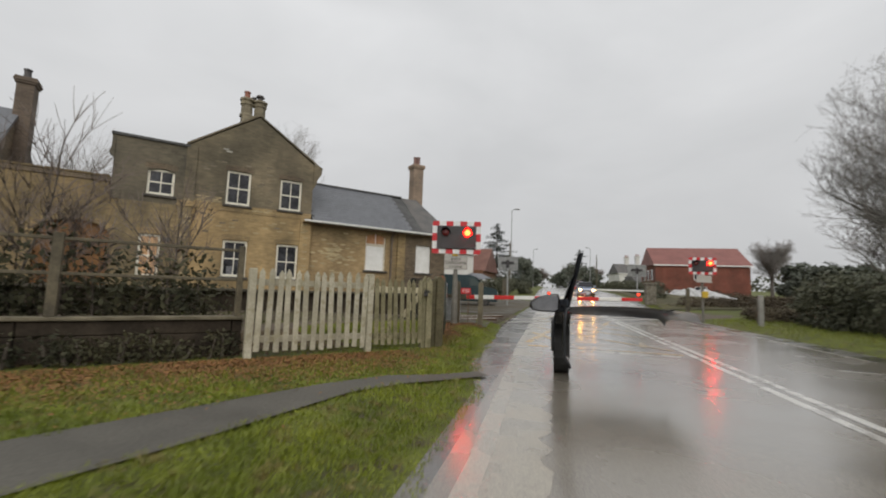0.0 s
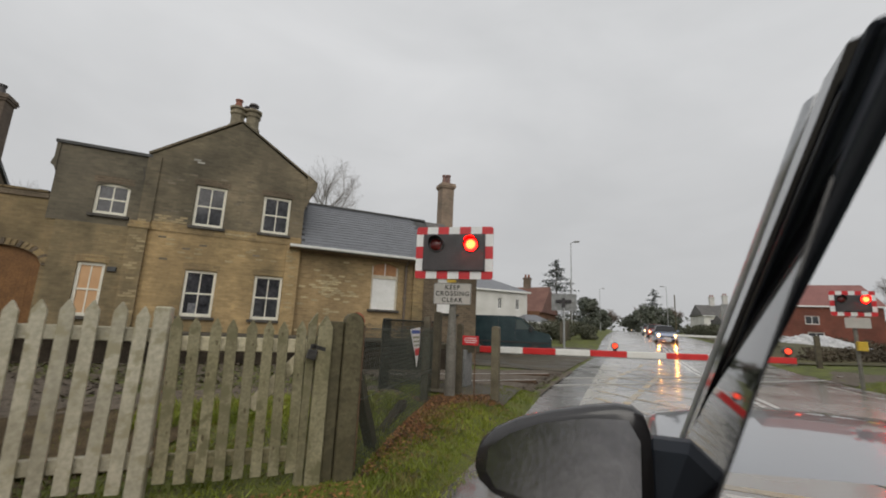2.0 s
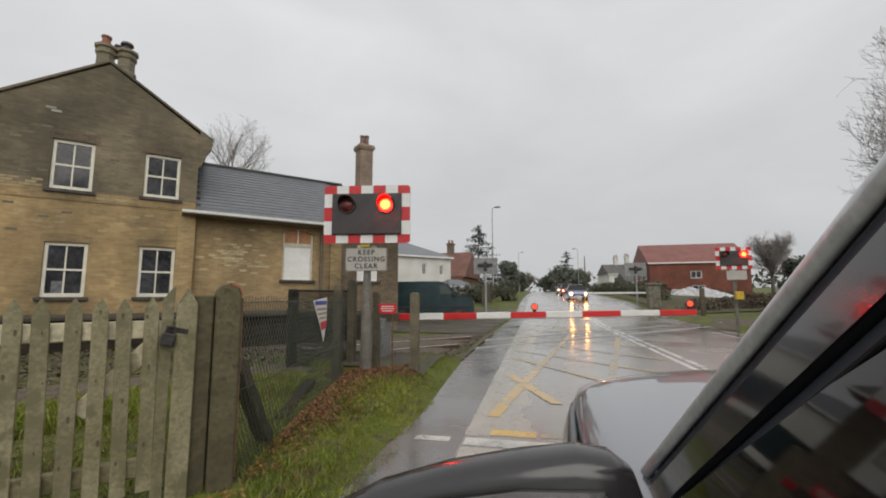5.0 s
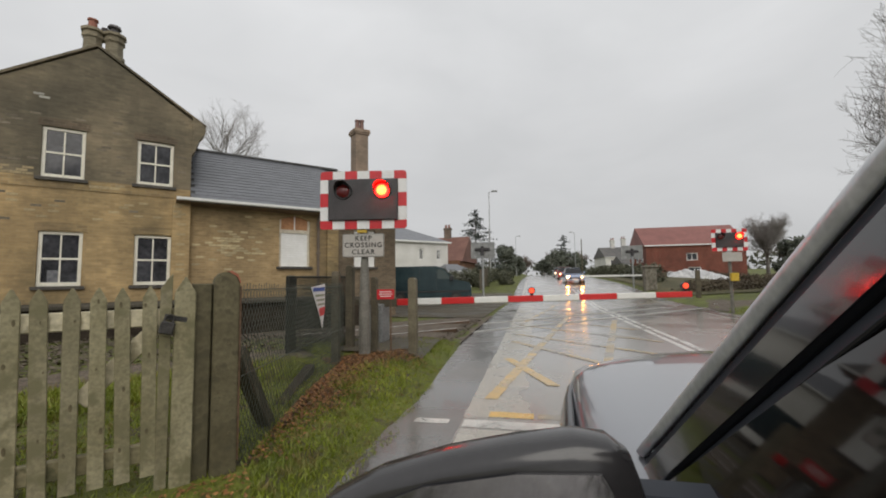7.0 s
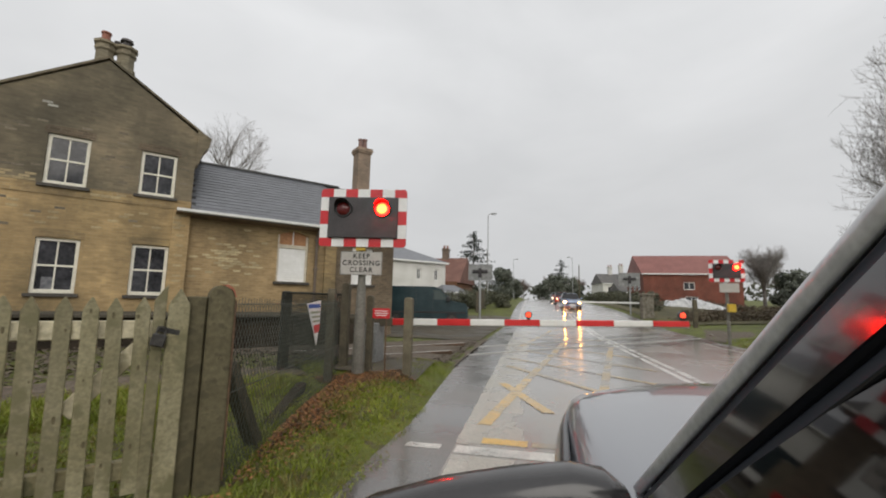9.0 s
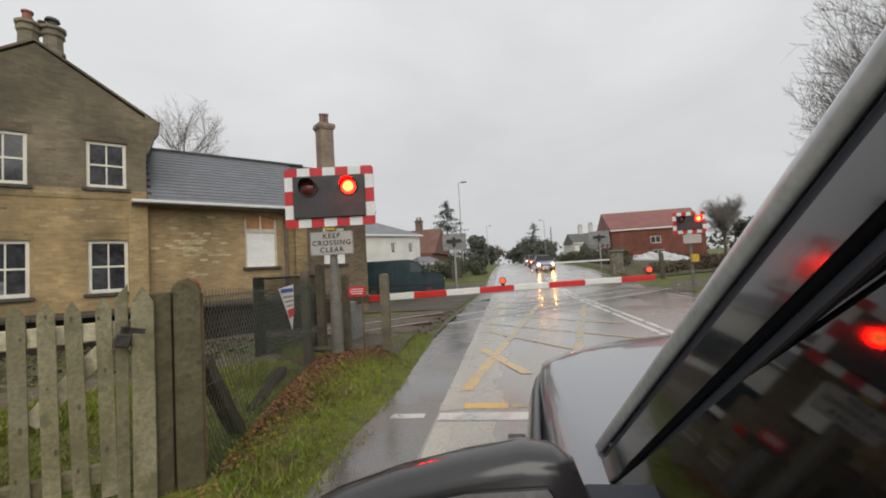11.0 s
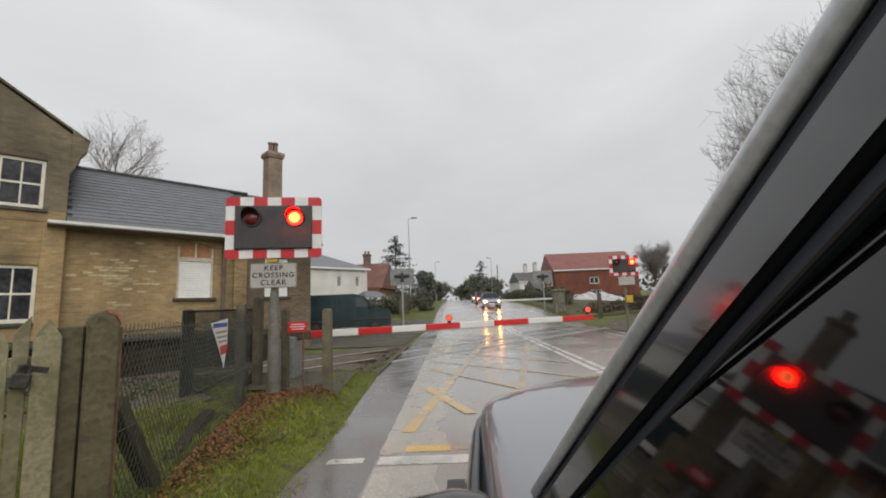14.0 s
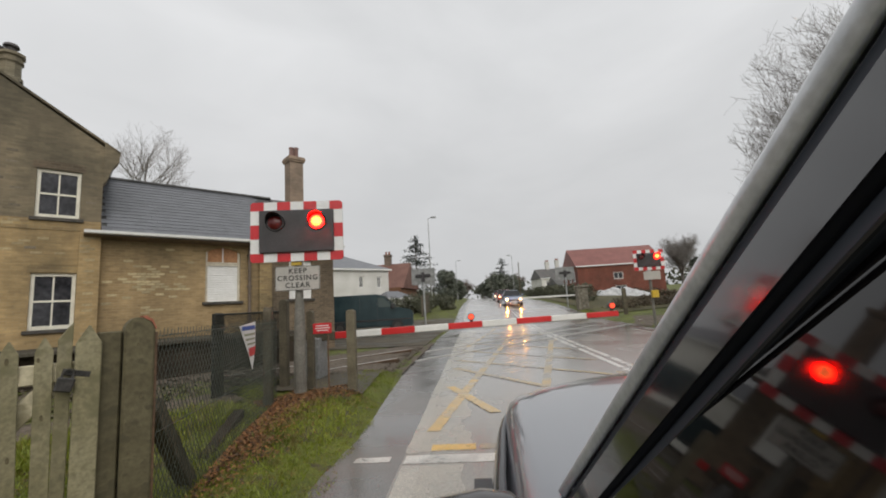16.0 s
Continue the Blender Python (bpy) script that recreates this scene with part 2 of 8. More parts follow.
TILE_RED = node_mat("red_tile", (0.20, 0.078, 0.066), (0.25, 0.10, 0.085), 0.6, 0.8, 9, 0.5, 12, dist=0.02)
TILE_OLD = node_mat("old_tile", (0.14, 0.066, 0.05), (0.185, 0.09, 0.068), 0.7, 0.9, 9, 0.5, 12, dist=0.02)
LEAD = node_mat("dark_coping", (0.052, 0.052, 0.052), (0.09, 0.09, 0.088), 0.7, 3, 30)
SOFFIT = node_mat("soffit_board", (0.16, 0.12, 0.075), (0.24, 0.18, 0.12), 0.75, 3, 30)
STONE_SILL = node_mat("stone_sill", (0.05, 0.045, 0.04), (0.09, 0.08, 0.065), 0.75, 6, 40)
WHITE = node_mat("white_paint", (0.74, 0.74, 0.71), (0.82, 0.82, 0.80), 0.45, 4, 30, 0.1, 50, vary=0.05)
WHITE_STACK = node_mat("white_stack", (0.5, 0.49, 0.46), (0.62, 0.61, 0.58), 0.8, 3, 20, 0.2, vary=0.05)
RENDER_W = node_mat("white_render", (0.58, 0.57, 0.53), (0.70, 0.69, 0.655), 0.8, 0.7, 12, 0.2, 40, vary=0.05)
PANE = node_mat("window_glass", (0.014, 0.014, 0.016), (0.055, 0.055, 0.062), 0.06, 2.2, 9, 0, spec=0.5, vary=0.4)
SASH = node_mat("cream_sash_paint", (0.70, 0.67, 0.56), (0.80, 0.77, 0.66), 0.5, 4, 30, 0.1, 50, vary=0.06)
CURTAIN = node_mat("net_curtain", (0.10, 0.105, 0.115), (0.2, 0.2, 0.21), 0.9, 9, 40, 0)
BLIND = node_mat("orange_blind", (0.58, 0.35, 0.185), (0.64, 0.40, 0.22), 0.8, 1.5, 20, 0, vary=0.03)
BOARD_BROWN = node_mat("brown_board", (0.145, 0.066, 0.018), (0.20, 0.094, 0.028), 0.7, 3, 20, 0.3)
FAN_BROWN = node_mat("fanlight_board", (0.36, 0.17, 0.075), (0.46, 0.235, 0.115), 0.7, 3, 20, 0.2)
FRAME_GREY = node_mat("frame_paint", (0.52, 0.47, 0.37), (0.64, 0.59, 0.48), 0.6, 3, 20, 0.1)
PICKET_W = node_mat("picket_white", (0.35, 0.322, 0.235), (0.50, 0.465, 0.36), 0.7, 2.6, 32, 0.4, 60, coords="World", c3=(0.33, 0.30, 0.20), rnd=0.12, vary=0.16)
PICKET_G = node_mat("picket_grey", (0.190, 0.170, 0.094), (0.290, 0.262, 0.164), 0.75, 2.4, 46, 0.5, 60, coords="World", c3=(0.165, 0.150, 0.080), rnd=0.16, vary=0.22)
RAIL_G = node_mat("algae_rail", (0.14, 0.12, 0.06), (0.27, 0.24, 0.14), 0.75, 3.0, 30, 0.4, 60, coords="World", c3=(0.10, 0.095, 0.045))
PICKET_R = node_mat("gate_rail_paint", (0.47, 0.42, 0.285), (0.62, 0.565, 0.40), 0.7, 2.0, 28, 0.4, 60, c3=(0.26, 0.23, 0.14))
DARK_STEEL = node_mat("dark_steel", (0.05, 0.048, 0.045), (0.09, 0.085, 0.08), 0.4, 20, 60, 0.1, metal=0.5)
SEAL_BLACK = plain("black_frame", (0.02, 0.022, 0.02), 0.6, spec=0.3)
BAR_GREEN = plain("dull_print", (0.30, 0.32, 0.22), 0.6)
KNOT = node_mat("timber_knot", (0.085, 0.07, 0.036), (0.13, 0.108, 0.058), 0.8, 9, 40, 0.3)
POST_G = node_mat("gate_post_wood", (0.082, 0.070, 0.036), (0.125, 0.108, 0.060), 0.8, 4, 26, 0.6, 50, c3=(0.076, 0.066, 0.036), rnd=0.1)
WOOD_DK = node_mat("dark_timber", (0.068, 0.058, 0.038), (0.125, 0.105, 0.067), 0.75, 4, 30, 0.5, 50, rnd=0.15)
WOOD_GREY = node_mat("grey_timber", (0.109, 0.093, 0.059), (0.187, 0.163, 0.108), 0.75, 4, 30, 0.5, 50, rnd=0.1)
STEEL_GREY = node_mat("grey_steel", (0.20, 0.205, 0.20), (0.30, 0.305, 0.30), 0.45, 4, 30, 0.1, 50, metal=0.2)
GALV = node_mat("galvanised", (0.32, 0.33, 0.33), (0.42, 0.43, 0.43), 0.4, 5, 40, 0.1, metal=0.4)
WIRE = node_mat("green_wire", (0.055, 0.065, 0.05), (0.085, 0.095, 0.075), 0.6, 8, 40, 0)
SIGN_DULL = node_mat("dull_sign_white", (0.39, 0.375, 0.34), (0.46, 0.445, 0.41), 0.6, 4, 30, 0, vary=0.05)
# near-black colour carries the shadow under the platform's overhanging coping
PLAT_FACE = node_mat("shaded_platform", (0.025, 0.02, 0.015), (0.06, 0.047, 0.034), 0.9, 2, 20, 0.6, 12, spec=0.2)
PLAT_TOP = node_mat("platform_top", (0.06, 0.054, 0.043), (0.10, 0.09, 0.07), 0.85, 1.5, 25, 0.5, 40, spec=0.15)
POST_STEEL = node_mat("dull_steel", (0.135, 0.128, 0.108), (0.21, 0.2, 0.172), 0.6, 4, 30, 0.1)
RUST = node_mat("rusty_rail", (0.10, 0.06, 0.035), (0.16, 0.095, 0.055), 0.6, 5, 40, 0.3)
RAILTOP = plain("rail_head", (0.55, 0.54, 0.52), 0.45, 0.35)
BALLAST = node_mat("ballast_stone", (0.075, 0.057, 0.040), (0.155, 0.125, 0.092), 0.85, 9, 45, 0.8, 30, coords="World", dist=0.03)
CONCRETE = node_mat("concrete", (0.24, 0.235, 0.215), (0.34, 0.335, 0.31), 0.7, 2, 25, 0.3, 40)
PIER_STONE = node_mat("pier_stone", (0.12, 0.105, 0.08), (0.26, 0.235, 0.19), 0.85, 5, 30, 0.6, 20, c3=(0.08, 0.08, 0.05))
SIGN_RED = node_mat("sign_red", (0.50, 0.015, 0.02), (0.58, 0.02, 0.028), 0.35, 4, 30, 0, vary=0.05)
SIGN_WHITE = node_mat("sign_white", (0.70, 0.70, 0.69), (0.78, 0.78, 0.77), 0.4, 4, 30, 0, vary=0.05)
SIGN_BLACK = node_mat("signal_black", (0.03, 0.027, 0.028), (0.045, 0.04, 0.042), 0.42, 6, 40, 0.1)
BOOM_RED = node_mat("boom_red", (0.56, 0.02, 0.02), (0.63, 0.03, 0.03), 0.35, 3, 30, 0, vary=0.05)
BOOM_WHITE = node_mat("boom_white", (0.72, 0.72, 0.68), (0.80, 0.80, 0.77), 0.4, 3, 30, 0, vary=0.05)
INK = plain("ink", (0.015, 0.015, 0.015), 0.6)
BLUE_INK = plain("blue_ink", (0.05, 0.10, 0.35), 0.6)
LAMP_ON = plain("red_lamp_lit", (0.9, 0.1, 0.05), 0.3, emit=(1.0, 0.0008, 0.0005), strength=140.0)
LAMP_CORE = plain("red_lamp_core", (1.0, 0.6, 0.3), 0.3, emit=(1.0, 0.30, 0.04), strength=2.8)
LAMP_OFF = plain("red_lamp_unlit", (0.10, 0.012, 0.012), 0.15)
BOOM_LAMP = plain("boom_lamp_lit", (0.9, 0.1, 0.05), 0.3, emit=(1.0, 0.05, 0.015), strength=1.7)
YELLOW = node_mat("yellow_case", (0.55, 0.36, 0.03), (0.62, 0.42, 0.05), 0.5, 5, 30, 0)
# bonnet of the dark car, base colour lifted to grey for reflected sky
BONNET_SHEEN = plain("bonnet_sky_sheen", (0.225, 0.235, 0.26), 0.28, 0.55, coat=0.9)
CAR_PLASTIC = node_mat("black_plastic", (0.014, 0.014, 0.015), (0.022, 0.022, 0.023), 0.45, 8, 80, 0.2, 200)
RUBBER = node_mat("rubber", (0.012, 0.012, 0.012), (0.02, 0.02, 0.02), 0.7, 8, 60, 0)
TINTED = plain("tinted_glass", (0.006, 0.006, 0.007), 0.05, spec=0.5)
CHROME = plain("chrome", (0.7, 0.7, 0.7), 0.15, 1.0)
HEAD_ON = plain("headlamp_lit", (1, 0.9, 0.7), 0.2, emit=(1.0, 0.40, 0.07), strength=240.0)
HEAD_FAR = plain("headlamp_far", (1, 0.9, 0.7), 0.2, emit=(1.0, 0.62, 0.28), strength=9.0)
CAR_BLUE = plain("car_blue", (0.30, 0.36, 0.50), 0.2, coat=1.0)
CAR_RED = plain("car_red", (0.50, 0.06, 0.045), 0.25, coat=0.6)
CAR_SILVER = plain("car_silver", (0.45, 0.46, 0.48), 0.25, 0.3, coat=0.6)
VAN_GREEN = node_mat("van_green", (0.014, 0.032, 0.038), (0.024, 0.048, 0.054), 0.24, 2, 20, 0, spec=0.5)
VAN_GLASS = plain("van_glass", (0.05, 0.07, 0.065), 0.08, spec=0.7)
BARK = node_mat("bark", (0.085, 0.07, 0.055), (0.15, 0.125, 0.10), 0.85, 3, 20, 0.4, 20)
BARK_PALE = node_mat("pale_bark", (0.17, 0.155, 0.14), (0.25, 0.23, 0.21), 0.85, 3, 20, 0.4, 20)
TWIG = node_mat("twig", (0.13, 0.10, 0.085), (0.20, 0.165, 0.145), 0.9, 2, 10, 0)
TWIG_GREY = node_mat("grey_twig", (0.19, 0.172, 0.158), (0.28, 0.258, 0.24), 0.9, 2, 10, 0)
CONIFER_M = node_mat("conifer_green", (0.065, 0.080, 0.072), (0.105, 0.12, 0.105), 0.8, 2, 10, 0)
EVERGREEN = node_mat("evergreen_leaf", (0.070, 0.080, 0.060), (0.115, 0.125, 0.092), 0.7, 1.5, 10, 0)
HEDGE_M = node_mat("hedge_leaf", (0.050, 0.054, 0.032), (0.098, 0.10, 0.058), 0.75, 1.2, 9, 0)
SHRUB_BROWN = node_mat("winter_scrub", (0.06, 0.045, 0.03), (0.12, 0.095, 0.06), 0.85, 1.2, 9, 0)
BRAMBLE = node_mat("bramble_leaf", (0.024, 0.026, 0.010), (0.060, 0.056, 0.024), 0.8, 1.4, 9, 0)
SOIL_GRASS = node_mat("turf", (0.066, 0.078, 0.009), (0.125, 0.145, 0.016), 0.8, 1.3, 22, 0.7, 30, coords="World", dist=0.03, c3=(0.065, 0.055, 0.025))
BLADE = node_mat("grass_blade", (0.120, 0.157, 0.012), (0.25, 0.286, 0.027), 0.55, 1.6, 25, 0, coords="World", c3=(0.2, 0.165, 0.05))
ROUGH_GRASS = node_mat("rough_turf", (0.060, 0.056, 0.022), (0.115, 0.10, 0.045), 0.85, 0.8, 14, 0.7, 20, coords="World", dist=0.03, vary=0.3)
SOIL = node_mat("leaf_mould", (0.045, 0.031, 0.016), (0.105, 0.076, 0.040), 0.85, 2.2, 30, 0.8, 22, coords="World", dist=0.03, spec=0.2, vary=0.35)
BANK_BRICK = brick_mat("bank_brick", (0.29, 0.226, 0.138), (0.22, 0.168, 0.102), (0.23, 0.195, 0.138), (0.12, 0.097, 0.064), 0.7)
LEAF_DEAD = node_mat("dead_leaf", (0.10, 0.045, 0.014), (0.37, 0.180, 0.060), 0.65, 28, 90, 0, coords="World")
LEAF_DARK = node_mat("rotting_leaf", (0.045, 0.026, 0.012), (0.11, 0.066, 0.032), 0.75, 28, 90, 0, coords="World")
PATH_M = node_mat("footpath", (0.08, 0.075, 0.064), (0.13, 0.123, 0.106), 0.55, 1.5, 40, 0.5, 120, coords="World", rough2=0.85, spec=0.25)
SHEET_W = node_mat("white_sheeting", (0.34, 0.345, 0.35), (0.6, 0.6, 0.6), 0.5, 3, 12, 0.4, 8)


def asphalt(name, c1, c2, wet_lo, wet_hi, scale=0.55, coat=0.85, lo=0.35, hi=0.68, spec=0.6):
    """Wet road: dark stone, shallow film of water in patches."""
    m = bpy.data.materials.new(name)
    m.use_nodes = True
    n, l = m.node_tree.nodes, m.node_tree.links
    b = n["Principled BSDF"]
    g = n.new("ShaderNodeNewGeometry")
    n1 = n.new("ShaderNodeTexNoise")
    n1.inputs["Scale"].default_value, n1.inputs["Detail"].default_value = scale, 6
    l.new(g.outputs["Position"], n1.inputs["Vector"])
    n2 = n.new("ShaderNodeTexNoise")
    n2.inputs["Scale"].default_value, n2.inputs["Detail"].default_value = 90, 3
    l.new(g.outputs["Position"], n2.inputs["Vector"])
    r = n.new("ShaderNodeValToRGB")
    r.color_ramp.elements[0].position, r.color_ramp.elements[0].color = lo, (*c1, 1)
    r.color_ramp.elements[1].position, r.color_ramp.elements[1].color = hi, (*c2, 1)
    l.new(n1.outputs["Fac"], r.inputs["Fac"])
    mr = n.new("ShaderNodeMapRange")
    mr.inputs["From Min"].default_value, mr.inputs["From Max"].default_value = 0.3, 0.7
    mr.inputs["To Min"].default_value, mr.inputs["To Max"].default_value = 0.6, 1.4
    l.new(n2.outputs["Fac"], mr.inputs["Value"])
    mx = n.new("ShaderNodeMixRGB")
    mx.blend_type = "MULTIPLY"
    mx.inputs["Fac"].default_value = 1
    l.new(r.outputs[0], mx.inputs[1])
    l.new(mr.outputs[0], mx.inputs[2])
    l.new(mx.outputs[0], b.inputs["Base Color"])
    mw = n.new("ShaderNodeMapRange")
    mw.inputs["From Min"].default_value, mw.inputs["From Max"].default_value = 0.38, 0.62
    mw.inputs["To Min"].default_value, mw.inputs["To Max"].default_value = wet_lo, wet_hi
    l.new(n1.outputs["Fac"], mw.inputs["Value"])
    l.new(mw.outputs[0], b.inputs["Roughness"])
    n3 = n.new("ShaderNodeTexNoise")
    n3.inputs["Scale"].default_value, n3.inputs["Detail"].default_value = 14, 5
    l.new(g.outputs["Position"], n3.inputs["Vector"])
    bp = n.new("ShaderNodeBump")
    bp.inputs["Strength"].default_value, bp.inputs["Distance"].default_value = 0.22, 0.006
    l.new(n3.outputs["Fac"], bp.inputs["Height"])
    l.new(bp.outputs[0], b.inputs["Normal"])
    b.inputs["Specular IOR Level"].default_value = spec
    b.inputs["Coat Weight"].default_value = coat
    b.inputs["Coat Roughness"].default_value = 0.2
    b.inputs["Coat IOR"].default_value = 1.45
    MATS[name] = m
    return m


ASPH = asphalt("wet_asphalt", (0.185, 0.163, 0.132), (0.255, 0.228, 0.186), 0.14, 0.32)
ASPH_EDGE = asphalt("wet_margin", (0.085, 0.08, 0.072), (0.15, 0.14, 0.124), 0.08, 0.42, 0.9, coat=0.6)
DECK = asphalt("crossing_deck", (0.085, 0.079, 0.07), (0.13, 0.121, 0.106), 0.12, 0.34, coat=0.6)
CAP_RED = node_mat("faded_red", (0.33, 0.10, 0.06), (0.42, 0.16, 0.10), 0.8, 8, 40, 0.3)
GRAVEL = asphalt("wet_gravel", (0.062, 0.053, 0.038), (0.125, 0.108, 0.080), 0.45, 0.9, 0.8, coat=0.05, spec=0.15)
PAVE_PALE = asphalt("worn_pale_strip", (0.28, 0.254, 0.208), (0.375, 0.342, 0.28), 0.2, 0.4, 1.6, coat=0.6, lo=0.36, hi=0.6)
EDGE_LINE = asphalt("worn_edge_line", (0.33, 0.303, 0.252), (0.41, 0.38, 0.318), 0.2, 0.4, 1.3, coat=0.6, lo=0.36, hi=0.6)
LINE_Y2 = asphalt("fresher_yellow_line", (0.50, 0.31, 0.06), (0.74, 0.45, 0.07), 0.2, 0.45, 3.0, coat=0.5)
LINE_Y3 = asphalt("rubbed_yellow_line", (0.36, 0.26, 0.11), (0.62, 0.395, 0.09), 0.2, 0.45, 1.8, coat=0.6, lo=0.34, hi=0.58)
LINE_W = asphalt("worn_white_line", (0.20, 0.187, 0.16), (0.56, 0.54, 0.49), 0.2, 0.45, 2.2, coat=0.6, lo=0.36, hi=0.54)
LINE_W2 = asphalt("centre_white_line", (0.40, 0.38, 0.335), (0.66, 0.645, 0.60), 0.2, 0.45, 2.2, coat=0.6, lo=0.34, hi=0.5)
LINE_Y = asphalt("worn_yellow_line", (0.22, 0.185, 0.13), (0.47, 0.32, 0.11), 0.2, 0.45, 1.0, coat=0.6, lo=0.38, hi=0.62)

# ---- building helpers ----
YAW = -47.0
RF = pose(0, 0, 0, 0, 0, YAW)
RX, RY = Vector((math.cos(radians(YAW)), math.sin(radians(YAW)), 0)), Vector((-math.sin(radians(YAW)), math.cos(radians(YAW)), 0))


def sm(a, b, v):
    t = min(1.0, max(0.0, (v - a) / (b - a)))
    return t * t * (3 - 2 * t)


def rise(s):
    """The road climbs beyond the railway, then eases off."""
    pts = ((25, 0.0), (30, 0.16), (35, 0.5), (41, 0.9), (50, 1.3), (60, 1.6), (90, 2.2), (120, 2.7), (200, 3.7), (330, 5.0))
    if s <= 25:
        return 0.0
    for (a, va), (b, vb) in zip(pts, pts[1:]):
        if s <= b:
            return va + (vb - va) * (s - a) / (b - a)
    return 5.0


def gh(lat, s):
    """Height of the ground at a place across and along the road."""
    q = max(0.0, min(s, 330) - 24)
    side = 0.024 * q * q / (q + 14)
    w = sm(-9.0, -2.5, lat) if lat < 0 else 1 - sm(14, 26, lat)
    far = side + (rise(s) - side) * w
    bank = 0.17 * sm(-0.3, -1.15, lat) * sm(6.2, 9.0, s) * (1 - sm(12.3, 14.0, s))
    verge = 0.05 * sm(-0.35, -0.8, lat) if lat < 0 else 0.10 * sm(8.2, 9.2, lat)
    return far + bank + verge


def left_edge(s):
    """Where the grass meets the road on the left."""
    pts = ((-50, 0.32), (4.2, 0.28), (5.5, -0.04), (7.0, -0.18), (9.0, -0.24), (11.0, -0.42), (14.0, -0.62), (24, -0.62), (30, -0.3), (900, -0.3))
    for (a, va), (b, vb) in zip(pts, pts[1:]):
        if s <= b:
            return va + (vb - va) * min(1.0, max(0.0, (s - a) / (b - a)))
    return -0.3


def rays(az, d, x0=4.0, y0=2.3):
    return x0 + d * math.sin(radians(az)), y0 + d * math.cos(radians(az))


def lat_s(x, y):
    p = Vector((x, y, 0))
    return p.dot(RX), p.dot(RY)


def ghw(x, y):
    return gh(*lat_s(x, y))


def at_road(lat, s, z=None):
    v = RX * lat + RY * s
    return Vector((v.x, v.y, gh(lat, s) if z is None else z))


def link_mesh(name, bm, material, parent=None, label="", m=None, smooth=False):
    me = bpy.data.meshes.new(name)
    if smooth:
        for f in bm.faces:
            f.smooth = True
    bm.normal_update()
    bm.to_mesh(me)
    bm.free()
    for mt in (material if isinstance(material, (list, tuple)) else (material,)):
        me.materials.append(mt)
    ob = new(name, me)
    if parent is not None:
        ob.parent = parent
    if m is not None:
        ob.matrix_basis = m
    if label:
        ob["label"] = label
    return ob


def part(name, bm, material, parent, label="", smooth=False, m=None):
    return link_mesh(name, bm, material, parent, label, m, smooth)


def raw_mesh(name, verts, faces, material):
    me = bpy.data.meshes.new(name)
    me.from_pydata(verts, [], faces)
    me.materials.append(material)
    me.update()
    return new(name, me)


def thing(name, m, label, category, group="", kind=""):
    e = new(name)
    e.empty_display_size = 0.2
    e.matrix_basis = m
    return tagged(e, label, category, group, kind)


def box(bm, x0, x1, y0, y1, z0, z1, bev=0.0, m=None):
    r = bmesh.ops.create_cube(bm, size=1.0, matrix=Matrix.Translation(((x0 + x1) / 2, (y0 + y1) / 2, (z0 + z1) / 2)) @ Matrix.Diagonal((abs(x1 - x0), abs(y1 - y0), abs(z1 - z0), 1)))
    vs = r["verts"]
    if bev > 0:
        es = list({e for v in vs for e in v.link_edges})
        rb = bmesh.ops.bevel(bm, geom=es, offset=bev, segments=1, affect="EDGES", profile=0.5)
        vs = list({v for f in rb["faces"] for v in f.verts} | {v for v in vs if v.is_valid})
    if m is not None:
        bmesh.ops.transform(bm, matrix=m, verts=vs)
    return vs


def rod(bm, p0, p1, r0, r1=None, n=8, caps=True):
    p0, p1 = Vector(p0), Vector(p1)
    r1 = r0 if r1 is None else r1
    d = p1 - p0
    q = d.to_track_quat("Z", "Y").to_matrix().to_4x4()
    bmesh.ops.create_cone(bm, cap_ends=caps, segments=n, radius1=r0, radius2=max(r1, 1e-4), depth=d.length, matrix=Matrix.Translation((p0 + p1) / 2) @ q)


def prism(bm, pts, a, b, axis="y"):
    """Extrude a closed outline between a and b along an axis. Outline in (x, z) for y, (y, z) for x, (x, y) for z."""
    def v(p, c):
        return {"y": (p[0], c, p[1]), "x": (c, p[0], p[1]), "z": (p[0], p[1], c)}[axis]
    va = [bm.verts.new(v(p, a)) for p in pts]
    vb = [bm.verts.new(v(p, b)) for p in pts]
    bm.faces.new(va)
    bm.faces.new(vb[::-1])
    for i in range(len(pts)):
        j = (i + 1) % len(pts)
        bm.faces.new((va[j], va[i], vb[i], vb[j]))
    bmesh.ops.recalc_face_normals(bm, faces=bm.faces)


